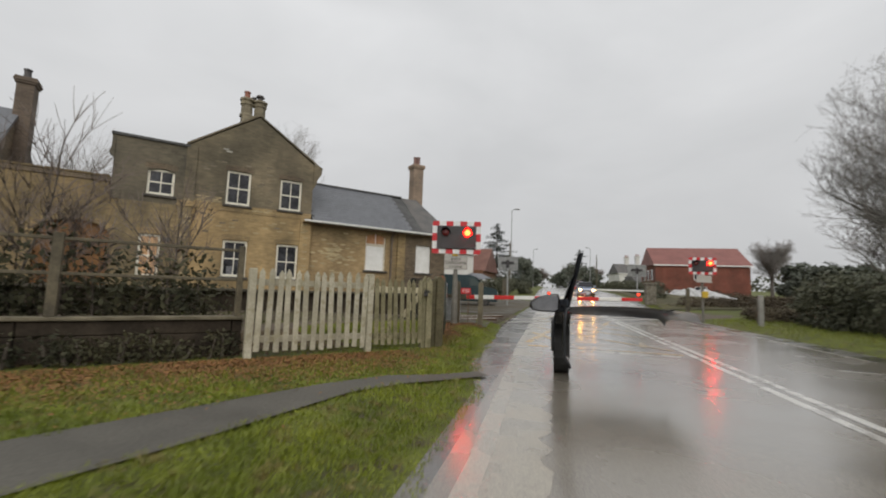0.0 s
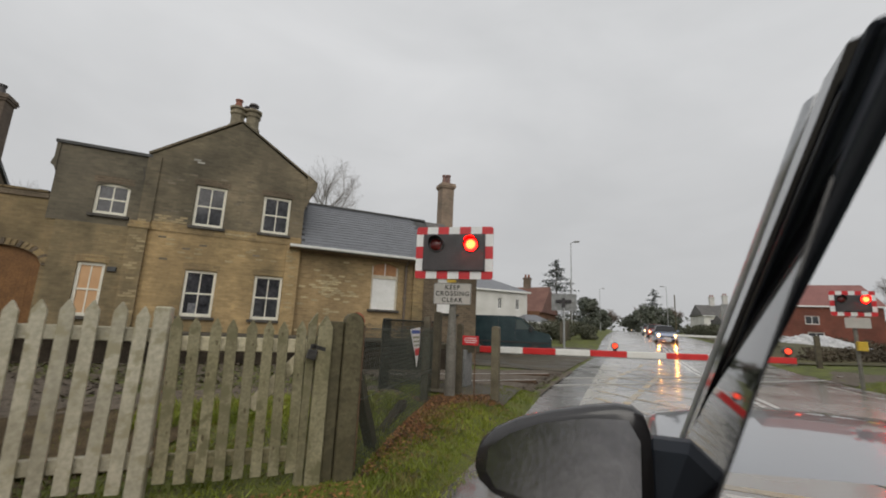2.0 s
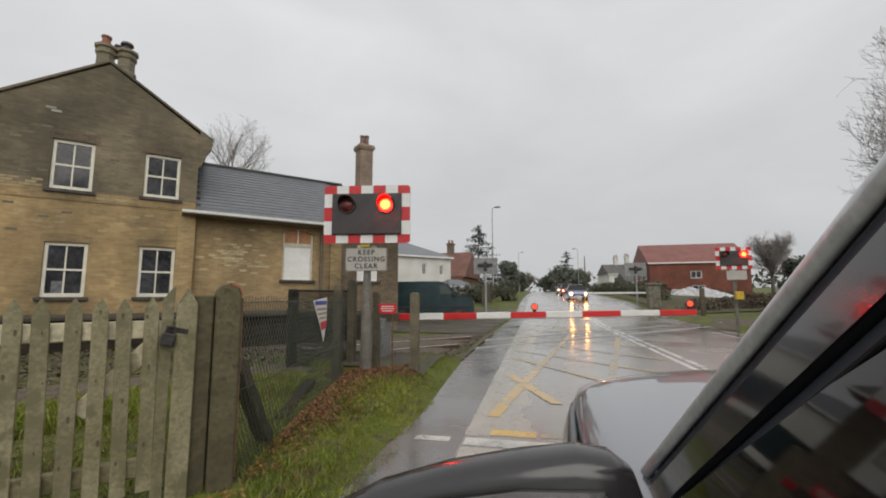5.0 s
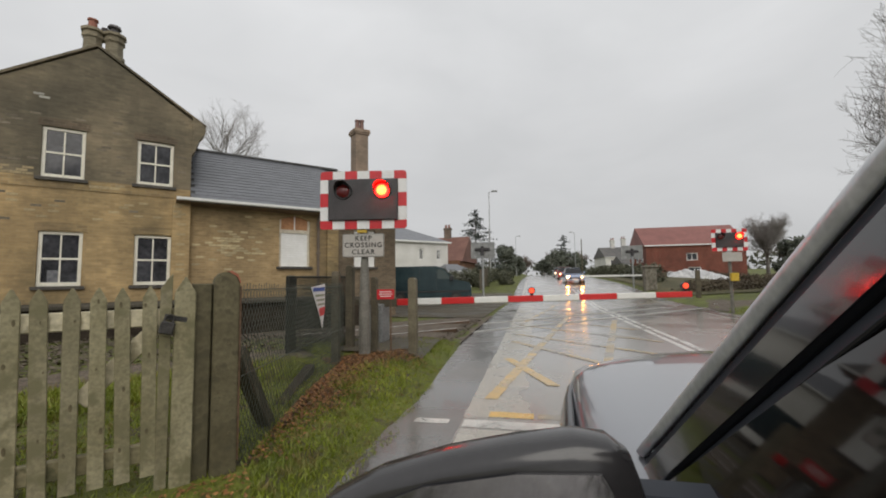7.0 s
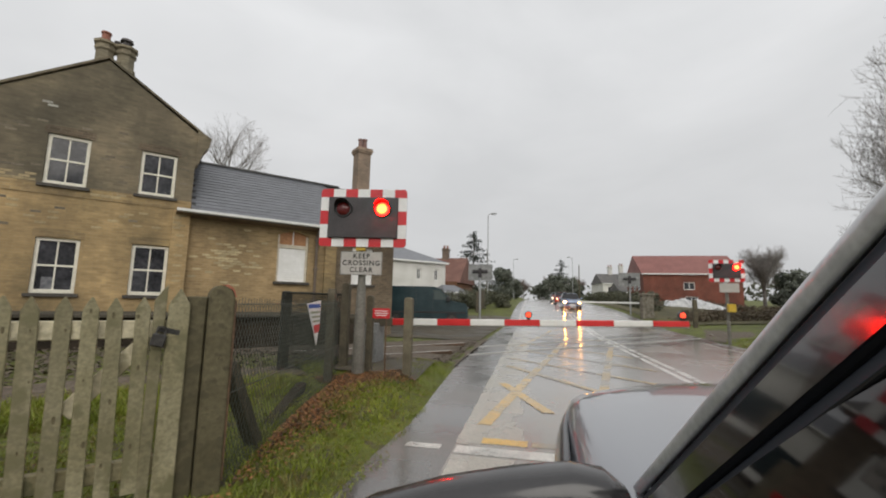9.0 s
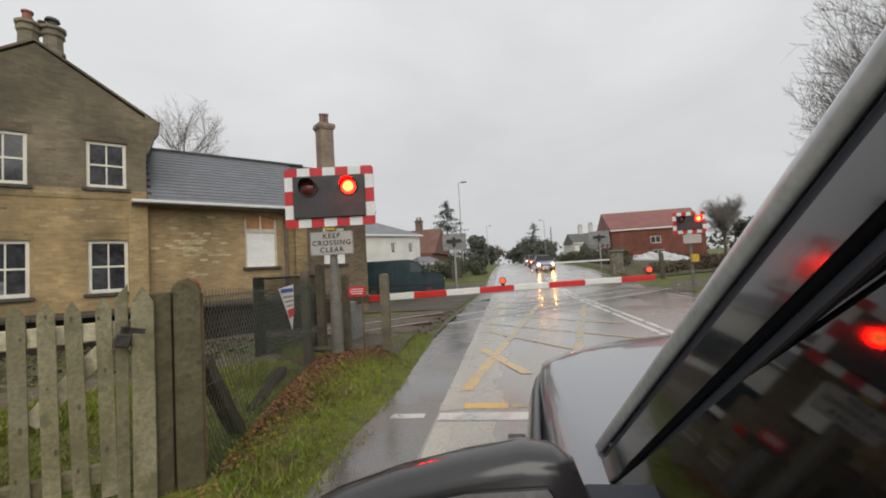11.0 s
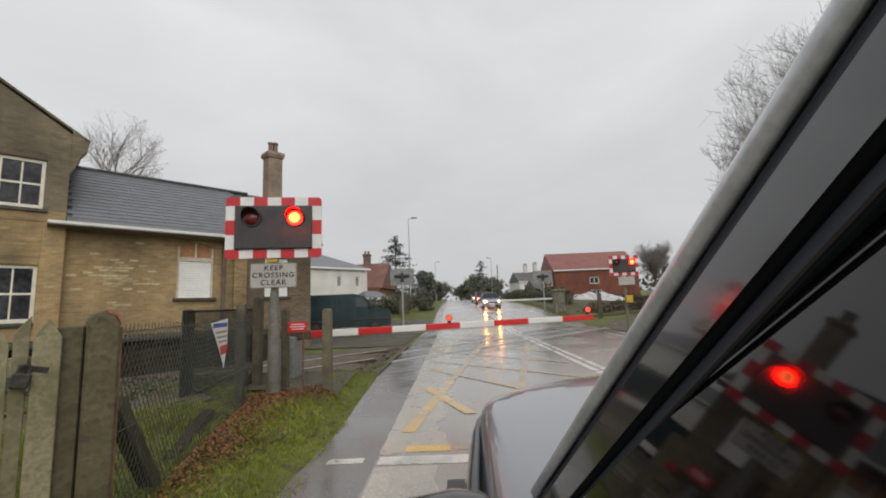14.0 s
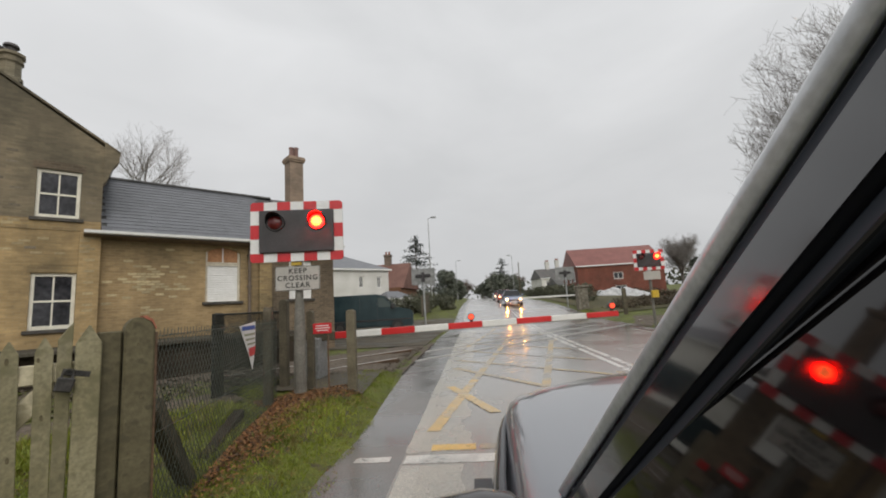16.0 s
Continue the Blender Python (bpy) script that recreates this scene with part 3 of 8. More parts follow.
def wall_xz(bm, x0, x1, z0, z1, y0, y1, holes=()):
    """Wall in the plane of x and z from y0 to y1, in one piece, with rectangular openings (x0, x1, z0, z1)."""
    xs = sorted({x0, x1, *[v for h in holes for v in h[:2]]})
    zs = sorted({z0, z1, *[v for h in holes for v in h[2:]]})

    def solid(i, k):
        if not (0 <= i < len(xs) - 1 and 0 <= k < len(zs) - 1):
            return False
        cx, cz = (xs[i] + xs[i + 1]) / 2, (zs[k] + zs[k + 1]) / 2
        return not any(h[0] < cx < h[1] and h[2] < cz < h[3] for h in holes)

    made = {}

    def v(i, k, y):
        if (i, k, y) not in made:
            made[i, k, y] = bm.verts.new((xs[i], y, zs[k]))
        return made[i, k, y]

    for i in range(len(xs) - 1):
        for k in range(len(zs) - 1):
            if not solid(i, k):
                continue
            bm.faces.new((v(i, k, y0), v(i + 1, k, y0), v(i + 1, k + 1, y0), v(i, k + 1, y0)))
            bm.faces.new((v(i, k, y1), v(i, k + 1, y1), v(i + 1, k + 1, y1), v(i + 1, k, y1)))
            for di, dk, a, b_ in ((-1, 0, (i, k + 1), (i, k)), (1, 0, (i + 1, k), (i + 1, k + 1)), (0, -1, (i, k), (i + 1, k)), (0, 1, (i + 1, k + 1), (i, k + 1))):
                if not solid(i + di, k + dk):
                    bm.faces.new((v(*a, y0), v(*a, y1), v(*b_, y1), v(*b_, y0)))


# ---- ground, road, railway ----


def strip(name, material, lats, ss, dz):
    bm = bmesh.new()
    grid = [[bm.verts.new(at_road(a, s, gh(1, s) + dz)) for a in (lats(s) if callable(lats) else lats)] for s in ss]
    lats = lats(0) if callable(lats) else lats
    for r0, r1 in zip(grid, grid[1:]):
        for i in range(len(lats) - 1):
            bm.faces.new((r0[i], r0[i + 1], r1[i + 1], r1[i]))
    return link_mesh(name, bm, material)


S_BREAKS = [-400, -150, -60, -30, -15, -8, -4, -2] + [x * 0.7 for x in range(-1, 23)] + [17, 18.5, 20, 22, 24, 25, 26, 28, 30, 31, 32.5, 35, 38, 41, 45, 50, 60, 75, 95, 120, 160, 220, 290, 330, 500, 900]
LEFT_L = [-900, -400, -150, -60, -30, -20, -14, -10, -8, -6, -5, -4, -3.2, -2.6, -2.1, -1.7, -1.4, -1.15, -0.95, -0.8, -0.65, -0.5, -0.35]
RIGHT_L = [8.2, 8.5, 8.8, 9.2, 10, 12, 16, 24, 40, 80, 200, 400, 900]
bm = bmesh.new()
cols = [(a, 0.0) for a in LEFT_L] + [(-0.25, -0.10), (8.1, -0.10)] + [(a, 0.0) for a in RIGHT_L]
grid = []
for s in S_BREAKS:
    row = []
    for a, d in cols:
        if a < 0:
            a += left_edge(s) + 0.35
        wob = 0.0
        if d == 0 and (-12 < a < -0.4 or 8.4 < a < 30) and -6 < s < 30:
            wob = 0.02 * noise.noise(Vector((a * 0.9, s * 0.9, 3)))
        row.append(bm.verts.new(at_road(a, s, gh(a, s) + d + wob)))
    grid.append(row)
for r0, r1 in zip(grid, grid[1:]):
    for i in range(len(cols) - 1):
        bm.faces.new((r0[i], r0[i + 1], r1[i + 1], r1[i]))
tagged(link_mesh("ground", bm, SOIL_GRASS, smooth=True), "damp green turf with muddy patches beside the road", "grass", kind="structure")

ROAD_S = [s for s in S_BREAKS if -60 <= s <= 900]
tagged(strip("road", ASPH, [0.32, 1.2, 2.3, 3.4, 4.5, 5.6, 6.7, 7.4], ROAD_S, 0.002), "rain-wet dark grey asphalt road over the level crossing", "road", kind="structure")
tagged(strip("road_margin", ASPH_EDGE, lambda s: (left_edge(s) - 0.12, left_edge(s) * 0.5 + 0.1, 0.32), ROAD_S, 0.002), "wet puddled asphalt margin outside the edge line", "road", kind="structure")
tagged(strip("road_margin", ASPH_EDGE, [7.4, 7.8, 8.35], ROAD_S, 0.002), "wet puddled asphalt margin on the far side", "road", kind="structure")


def road_z(s):
    """Height of the road's surface, which is flat between its cross sections."""
    for a, b in zip(ROAD_S, ROAD_S[1:]):
        if a <= s <= b:
            u = (s - a) / (b - a)
            return gh(1, a) * (1 - u) + gh(1, b) * u
    return gh(1, s)


def road_mark(name, quad, material, label, n=12, lift=0.0045, rag=0.0):
    """A painted mark: a strip between two points across and along the road, with a width across."""
    (a0, s0), (a1, s1), w, along = quad
    bm = bmesh.new()
    prev = None
    for i in range(n + 1):
        t = i / n
        a, s = a0 + (a1 - a0) * t, s0 + (s1 - s0) * t
        j = 0.012 * noise.noise(Vector((a * 7, s * 7, 1)))
        if along:
            r_ = rag * (noise.noise(Vector((s * 1.1, 3, 0))) + 0.6 * noise.noise(Vector((s * 4.3, 9, 0))))
            p, q = (a - w / 2 + j, s), (a + w / 2 + j + r_, s)
        else:
            p, q = (a, s - w / 2 + j), (a, s + w / 2 + j)
        cur = (bm.verts.new(at_road(*p, road_z(p[1]) + lift)), bm.verts.new(at_road(*q, road_z(q[1]) + lift)))
        if prev:
            bm.faces.new((prev[0], prev[1], cur[1], cur[0]))
        prev = cur
    bmesh.ops.recalc_face_normals(bm, faces=bm.faces)
    return tagged(link_mesh(name, bm, material), label, "road marking", kind="structure")


road_mark("road_line", ((0.62, -30), (0.54, 2.2), 0.15, True), EDGE_LINE, "worn white edge line on wet asphalt", 50)
road_mark("road_line", ((0.54, 2.2), (0.42, 8.3), 0.17, True), EDGE_LINE, "worn white edge line on wet asphalt", 20)
road_mark("road_line", ((0.38, 8.60), (0.30, 26), 0.12, True), EDGE_LINE, "worn white edge line on wet asphalt", 60)
road_mark("road_line", ((0.30, 32), (0.30, 300), 0.12, True), EDGE_LINE, "worn white edge line on wet asphalt", 90)
road_mark("road_line", ((7.45, -30), (7.45, 300), 0.12, True), EDGE_LINE, "worn white edge line on wet asphalt", 140)
road_mark("road_line", ((3.86, -30), (3.86, 120), 0.12, True), LINE_W2, "one of two white centre lines on wet asphalt", 120)
road_mark("road_line", ((4.10, -30), (4.10, 120), 0.12, True), LINE_W2, "one of two white centre lines on wet asphalt", 120)
road_mark("stop_line", ((0.34, 8.45), (3.75, 8.45), 0.21, False), LINE_W, "broad white stop line before the barrier")
road_mark("stop_line", ((-0.14, 8.47), (0.20, 8.47), 0.13, False), LINE_W, "short white stub of the stop line in the margin")
road_mark("stop_line", ((4.25, 37.6), (7.3, 37.6), 0.26, False), LINE_W, "broad white stop line beyond the railway")
road_mark("road_line", ((5.9, 8.0), (8.0, 7.9), 0.1, False), LINE_W, "thin white cross line on wet asphalt")
# yellow hatched box
road_mark("worn_strip", ((0.80, 1.0), (0.62, 8.3), 0.50, True), PAVE_PALE, "pale worn strip of asphalt along the edge line", 70, 0.0034, 0.16)
road_mark("worn_strip", ((0.62, 8.65), (0.66, 26.0), 0.62, True), PAVE_PALE, "pale worn strip of asphalt along the edge line", 150, 0.0034, 0.2)
YB0, YB1 = 8.76, 27.0
road_mark("hatch_line", ((0.56, YB0), (1.0, YB0), 0.17, False), LINE_Y2, "short bright yellow piece of the box border", lift=0.0056)
road_mark("hatch_line", ((1.04, YB0), (3.7, YB0), 0.15, False), LINE_Y, "worn yellow border of the hatched box")
road_mark("hatch_line", ((0.55, YB1), (3.7, YB1), 0.16, False), LINE_Y, "yellow border of the hatched box")
# long diagonals that lean with the lane, and the ones that cross it
for (a0, s0), (a1, s1), w, mt in (((0.52, 9.3), (0.98, 12.4), 0.15, LINE_Y3), ((0.98, 12.4), (2.55, 22.6), 0.15, LINE_Y), ((2.02, 10.9), (3.62, 19.3), 0.15, LINE_Y), ((3.1, 9.6), (3.68, 12.6), 0.15, LINE_Y), ((0.6, 17.6), (2.0, 26.6), 0.15, LINE_Y)):
    road_mark("hatch_line", ((a0, s0), (a1, s1), w, True), mt, "yellow diagonal of the hatched box", 24, 0.0068)
for (a0, s0), (a1, s1), w, mt in (((0.56, 11.85), (1.25, 10.02), 0.16, LINE_Y3), ((0.56, 13.9), (2.15, 11.5), 0.17, LINE_Y), ((0.58, 15.2), (3.66, 12.1), 0.17, LINE_Y), ((0.58, 17.4), (3.66, 14.2), 0.17, LINE_Y), ((0.58, 19.8), (3.66, 16.5), 0.17, LINE_Y), ((0.58, 22.4), (3.66, 19.0), 0.17, LINE_Y), ((0.9, 24.8), (3.66, 21.8), 0.17, LINE_Y), ((2.3, 11.1), (3.66, 9.4), 0.17, LINE_Y)):
    road_mark("hatch_line", ((a0, s0), (a1, s1), w, True), mt, "yellow diagonal of the hatched box", 24, 0.0090)

# footpath across the near verge
bm = bmesh.new()
FP = [((-9, -4.2), 1.1), ((-6, -1.4), 1.1), ((-2.5, 1.2), 1.05), ((-0.7, 2.17), 0.98), ((0.05, 2.48), 0.86), ((0.85, 2.84), 0.68), ((1.6, 3.17), 0.5), ((2.4, 3.32), 0.42), ((3.2, 3.36), 0.34), ((3.75, 3.34), 0.3)]
prev = None
for i, ((x, y), w) in enumerate(FP):
    a, b_ = FP[max(0, i - 1)][0], FP[min(len(FP) - 1, i + 1)][0]
    d = Vector((b_[0] - a[0], b_[1] - a[1], 0)).normalized()
    nrm = Vector((-d.y, d.x, 0))
    p, q = Vector((x, y, 0)) + nrm * w / 2, Vector((x, y, 0)) - nrm * w / 2
    cur = (bm.verts.new((p.x, p.y, ghw(p.x, p.y) + 0.028)), bm.verts.new((q.x, q.y, ghw(q.x, q.y) + 0.028)))
    if prev:
        bm.faces.new((prev[0], prev[1], cur[1], cur[0]))
    prev = cur
tagged(link_mesh("footpath", bm, PATH_M), "narrow dark asphalt footpath over the grass verge", "footpath", kind="structure")


def edge_x(lat, y):
    return (lat - y * RX.y) / RX.x


def ballast(name, lat0, x_far, seed):
    """Bed of broken stone on one side of the road."""
    rnd = random.Random(seed)
    bm = bmesh.new()
    ys = [9.4, 10.0, 10.6, 11.2, 11.9, 12.6, 13.3, 13.9, 14.4]
    rows = []
    for y in ys:
        e = edge_x(lat0, y)
        xs = [e + (x_far - e) * (i / 60) ** 1.5 for i in range(61)]
        h = 0.10 * sm(9.4, 10.2, y) * (1 - sm(13.6, 14.4, y))
        rows.append([bm.verts.new((x, y, ghw(x, y) * 0.4 + 0.02 + h * sm(0, 2, abs(x - e)) + rnd.uniform(-0.015, 0.015))) for x in xs])
    for r0, r1 in zip(rows, rows[1:]):
        for i in range(60):
            bm.faces.new((r0[i], r0[i + 1], r1[i + 1], r1[i]))
    bmesh.ops.recalc_face_normals(bm, faces=bm.faces)
    return tagged(link_mesh(name, bm, BALLAST), "bed of wet broken stone under the rails", "ballast", kind="structure")


ballast("ballast_bed", -0.55, -60, 1)
ballast("ballast_bed", 8.35, 160, 2)
# stony strip between the grass and the track
bm = bmesh.new()
grid = []
for k in range(76):
    x = -9.0 + 0.2 * k
    e = 8.62 + 0.18 * noise.noise(Vector((x * 0.9, 0, 2))) + 0.1 * noise.noise(Vector((x * 3.1, 4, 2)))
    grid.append([bm.verts.new((x, y, ghw(x, y) + 0.036 + 0.012 * noise.noise(Vector((x * 4, y * 4, 0))))) for y in (e, e + 0.2, e + 0.45, e + 0.7, 9.55)])
for r0, r1 in zip(grid, grid[1:]):
    for k in range(4):
        bm.faces.new((r0[k], r1[k], r1[k + 1], r0[k + 1]))
tagged(link_mesh("stony_strip", bm, BALLAST), "strip of dirty broken stone beside the track", "ballast", kind="structure")
# dull rough grass between the far verge and the gardens
bm = bmesh.new()
ss_ = [30.5, 32, 34, 36, 38, 41, 45, 50, 56, 62]
ls_ = [8.75, 9.3, 10, 11, 12.5, 14.5, 17, 20, 24, 30]
grid = [[bm.verts.new(at_road(a, q + 0.42 * (a - 8.75), gh(a, q + 0.42 * (a - 8.75)) + 0.06)) for a in ls_] for q in ss_]
for r0, r1 in zip(grid, grid[1:]):
    for k in range(len(ls_) - 1):
        bm.faces.new((r0[k], r0[k + 1], r1[k + 1], r1[k]))
tagged(link_mesh("rough_grass", bm, ROUGH_GRASS, smooth=True), "dull brown rough grass beyond the railway", "grass", kind="structure")

bm = bmesh.new()
grid = [[bm.verts.new(at_road(a, q, gh(a, q) + 0.03)) for a in (-9.0, -7.5, -6.0, -5.0, -4.0, -3.2, -2.5, -1.9, -1.4, left_edge(q) - 0.1)] for q in (19.2, 20.5, 22, 24, 25, 26, 28, 30, 31, 32.5, 34)]
for r0, r1 in zip(grid, grid[1:]):
    for k in range(9):
        bm.faces.new((r0[k], r0[k + 1], r1[k + 1], r1[k]))
tagged(link_mesh("yard", bm, GRAVEL), "wet muddy gravel yard beside the crossing", "yard", kind="structure")

# trodden gritty ground between the signal and the rails
bm = bmesh.new()
ss_ = [10.85 + 0.24 * i for i in range(11)]
grid = [[bm.verts.new(at_road(a, q, gh(a, q) + 0.028 + 0.008 * noise.noise(Vector((a * 3, q * 3, 1))))) for a in [-2.3 + (left_edge(q) - 0.30 + 2.3) * k / 8 for k in range(9)]] for q in ss_]
for r0, r1 in zip(grid, grid[1:]):
    for k in range(8):
        bm.faces.new((r0[k], r0[k + 1], r1[k + 1], r1[k]))
tagged(link_mesh("trackside_ground", bm, GRAVEL, smooth=True), "trodden wet grit between the signal and the rails", "ground", kind="structure")
# bare leaf mould behind the picket fence
bm = bmesh.new()
xs_ = [-9.0 + 0.3 * k for k in range(41)]
grid = []
for q in range(14):
    y = 6.25 + 3.3 * q / 13
    lim = 2.9 + 0.35 * noise.noise(Vector((y * 1.3, 5, 0)))
    grid.append([bm.verts.new((min(x, lim), y, ghw(min(x, lim), y) + 0.032 + 0.012 * noise.noise(Vector((x * 2, y * 2, 8))))) for x in xs_])
for r0, r1 in zip(grid, grid[1:]):
    for k in range(40):
        if r0[k + 1].co.x - r0[k].co.x > 1e-4 and r1[k + 1].co.x - r1[k].co.x > 1e-4:
            bm.faces.new((r0[k], r0[k + 1], r1[k + 1], r1[k]))
loose = [v for v in bm.verts if not v.link_faces]
bmesh.ops.delete(bm, geom=loose, context="VERTS")
tagged(link_mesh("bank_soil", bm, SOIL, smooth=True), "bare brown leaf mould behind the picket fence", "soil", kind="structure")


# crossing deck, flush panels on both sides of the rails
def deck_strip(y0, y1):
    bm = bmesh.new()
    vs = []
    for y in (y0, y1):
        vs.append([bm.verts.new((edge_x(a, y), y, 0.0032 + road_z(lat_s(edge_x(a, y), y)[1]))) for a in (-0.95, 0.1, 2.3, 4.5, 6.7, 9.0)])
    for i in range(5):
        bm.faces.new((vs[0][i], vs[0][i + 1], vs[1][i + 1], vs[1][i]))
    return tagged(link_mesh("crossing_deck", bm, DECK), "dark wet rubber deck panels level with the rails", "crossing deck", kind="structure")


for y0, y1 in ((9.9, 10.92), (11.06, 12.36), (12.50, 13.6)):
    deck_strip(y0, y1)


def rail(y):
    t = thing("rail", pose(0, y, 0), "rust-brown steel railway rail with a worn bright top", "rail", "rails")
    bm = bmesh.new()
    prism(bm, [(-0.065, 0.0), (0.065, 0.0), (0.065, 0.012), (0.012, 0.03), (0.012, 0.11), (0.034, 0.118), (0.034, 0.15), (-0.034, 0.15), (-0.034, 0.118), (-0.012, 0.11), (-0.012, 0.03), (-0.065, 0.012)], -60, edge_x(-0.95, y), "x")
    prism(bm, [(-0.065, 0.0), (0.065, 0.0), (0.012, 0.03), (0.012, 0.11), (0.034, 0.118), (0.034, 0.15), (-0.034, 0.15), (-0.034, 0.118), (-0.012, 0.11), (-0.012, 0.03)], edge_x(9.0, y), 150, "x")
    part("web", bm, RUST, t)
    bm = bmesh.new()
    box(bm, -60, edge_x(-0.95, y), -0.028, 0.028, 0.151, 0.156)
    box(bm, edge_x(9.0, y), 150, -0.028, 0.028, 0.151, 0.156)
    box(bm, edge_x(-0.95, y), edge_x(9.0, y), -0.036, 0.036, 0.0, 0.026)
    part("head", bm, RAILTOP, t, "worn bright running surface")
    return t


for y in (10.99, 12.43):
    rail(y)

# ---- platform ----
bm = bmesh.new()
box(bm, -40, 9.3, 14.0, 17.6, -0.1, 0.88)
plat = tagged(link_mesh("platform", bm, PLAT_FACE), "low brick railway platform before the house, coping shadow painted into its face", "platform", kind="structure")
bm = bmesh.new()
for k in range(40):
    box(bm, -40 + 1.22 * k + 0.006, -40 + 1.22 * k + 1.214, 13.75, 14.4, 0.882, 0.96, 0.01)
part("coping", bm, PLAT_TOP, plat, "dark stone coping slabs")
bm = bmesh.new()
box(bm, -40, 9.3, 14.41, 16.9, 0.882, 0.93)
part("surface", bm, PLAT_TOP, plat, "dull worn platform surface")

# ---- station house ----
WY = 16.93
house = thing("station_house", pose(0, 0, 0), "two-storey Victorian station house of stained yellow stock brick", "house")
WIN = {  # x0, x1, z0, z1
    "a": (-1.14, -0.30, 4.26, 5.22), "b": (1.42, 2.30, 4.24, 5.60), "c": (3.44, 4.32, 4.28, 5.58),
    "d": (-1.22, -0.56, 1.26, 2.80), "e": (1.46, 2.34, 1.38, 2.82), "f": (3.46, 4.33, 1.38, 2.82)}
D = 0.34
bm = bmesh.new()
wall_xz(bm, 0.1, 4.78, -0.1, 3.96, WY, WY + D, [WIN[k] for k in "ef"])
part("wall", bm, BRICK_LOW, house, "yellow stock brick ground-floor wall")
bm = bmesh.new()
wall_xz(bm, 0.1, 4.78, 3.96, 4.24, WY - 0.02, WY + D, [])
part("string_course", bm, BRICK_BAND, house, "paler brick band between the storeys")
bm = bmesh.new()
wall_xz(bm, 0.1, 4.78, 4.24, 6.28, WY, WY + D, [WIN[k] for k in "bc"])
part("wall", bm, BRICK_HIGH, house, "soot-darkened upper wall")
bm = bmesh.new()
wall_xz(bm, -1.92, 0.1, -0.1, 3.96, WY, WY + D, [WIN["d"]])
part("wall", bm, BRICK_SIDE, house, "damp-stained lower wall of the side bay")
bm = bmesh.new()
wall_xz(bm, -2.15, 0.1, 3.96, 6.28, WY, WY + D, [WIN["a"]])
part("wall", bm, BRICK_SOOT, house, "blackened upper wall of the side bay")
# crack running down beside the upper pilaster
bm = bmesh.new()
prism(bm, [(-0.10, 5.86), (-0.07, 5.87), (0.0, 5.62), (-0.01, 5.50), (-0.035, 5.36), (-0.045, 5.50), (-0.03, 5.60)], WY - 0.004, WY + 0.01)
part("crack", bm, STONE_SILL, house, "dark jagged crack in the brickwork")
bm = bmesh.new()
prism(bm, [(0.05, 6.283), (4.78, 6.283), (5.0, 6.283), (2.46, 8.02), (0.05, 6.36)], WY, WY + D)
part("gable", bm, BRICK_HIGH, house, "soot-darkened brick gable")
for x0, x1, y0, y1 in ((-2.15, -1.81, WY + D, 22.6), (4.44, 4.78, WY + D, 22.6), (-2.15, 4.78, 22.6, 22.94)):
    bm = bmesh.new()
    box(bm, x0, x1, y0, y1, -0.1, 6.2)
    part("wall", bm, BRICK_HIGH, house)
# stepped corner at the right eave
bm = bmesh.new()
prism(bm, [(4.78, 5.35), (4.86, 5.45), (4.98, 5.85), (5.12, 6.05), (5.14, 6.32), (4.78, 6.52)], WY - 0.05, WY + 0.4)
part("kneeler", bm, BRICK_HIGH, house, "corbelled brick kneeler under the gable")
bm = bmesh.new()
prism(bm, [(-2.15, 5.35), (-2.15, 6.3), (-2.24, 6.3), (-2.24, 5.78), (-2.29, 5.62), (-2.29, 5.56), (-2.2, 5.5)], WY - 0.03, WY + 0.4)
part("kneeler", bm, BRICK_SOOT, house)
# coping along the gable and roofs behind
bm = bmesh.new()
prism(bm, [(0.0, 6.35), (2.44, 8.07), (5.14, 6.28), (5.16, 6.33), (2.44, 8.14), (-0.03, 6.41)], WY - 0.05, WY + 0.36)
part("coping", bm, BRICK_HIGH, house, "thin sooty brick coping along the gable")
bm = bmesh.new()
prism(bm, [(-0.1, 6.30), (2.46, 8.08), (5.10, 6.28), (5.0, 6.2), (2.46, 7.95), (0.0, 6.22)], WY + 0.36, 23.1)
part("roof", bm, SLATE, house, "grey slate roof behind the gable")
bm = bmesh.new()
prism(bm, [(WY - 0.06, 6.24), (WY - 0.06, 6.33), (WY + 0.3, 6.40), (20.0, 6.6), (23, 6.2), (23, 6.1)], -2.27, 0.1, "x")
part("roof", bm, LEAD, house, "low dark lead roof of the side bay")
# pilasters and pipe
bm = bmesh.new()
box(bm, 4.34, 4.80, WY - 0.10, WY - 0.001, -0.1, 3.93, 0.01)
part("pilaster", bm, BRICK_LOW, house)
bm = bmesh.new()
box(bm, -0.15, 0.33, WY - 0.13, WY - 0.003, -0.1, 3.95, 0.01)
part("pilaster", bm, BRICK_SIDE, house)
bm = bmesh.new()
box(bm, 0.0, 0.36, WY - 0.05, WY - 0.003, 4.17, 6.3, 0.01)
part("pilaster", bm, BRICK_HIGH, house)
bm = bmesh.new()
box(bm, -0.19, 0.37, WY - 0.16, WY - 0.003, 3.95, 4.06, 0.012)
box(bm, -0.17, 0.35, WY - 0.12, WY - 0.003, 4.064, 4.17, 0.012)
part("pilaster_cap", bm, BRICK_BAND, house, "pale stepped cap of the pilaster")
bm = bmesh.new()
box(bm, -0.5, -0.28, WY - 0.06, WY + 0.001, 2.58, 2.72, 0.01)
part("vent", bm, LEAD, house)


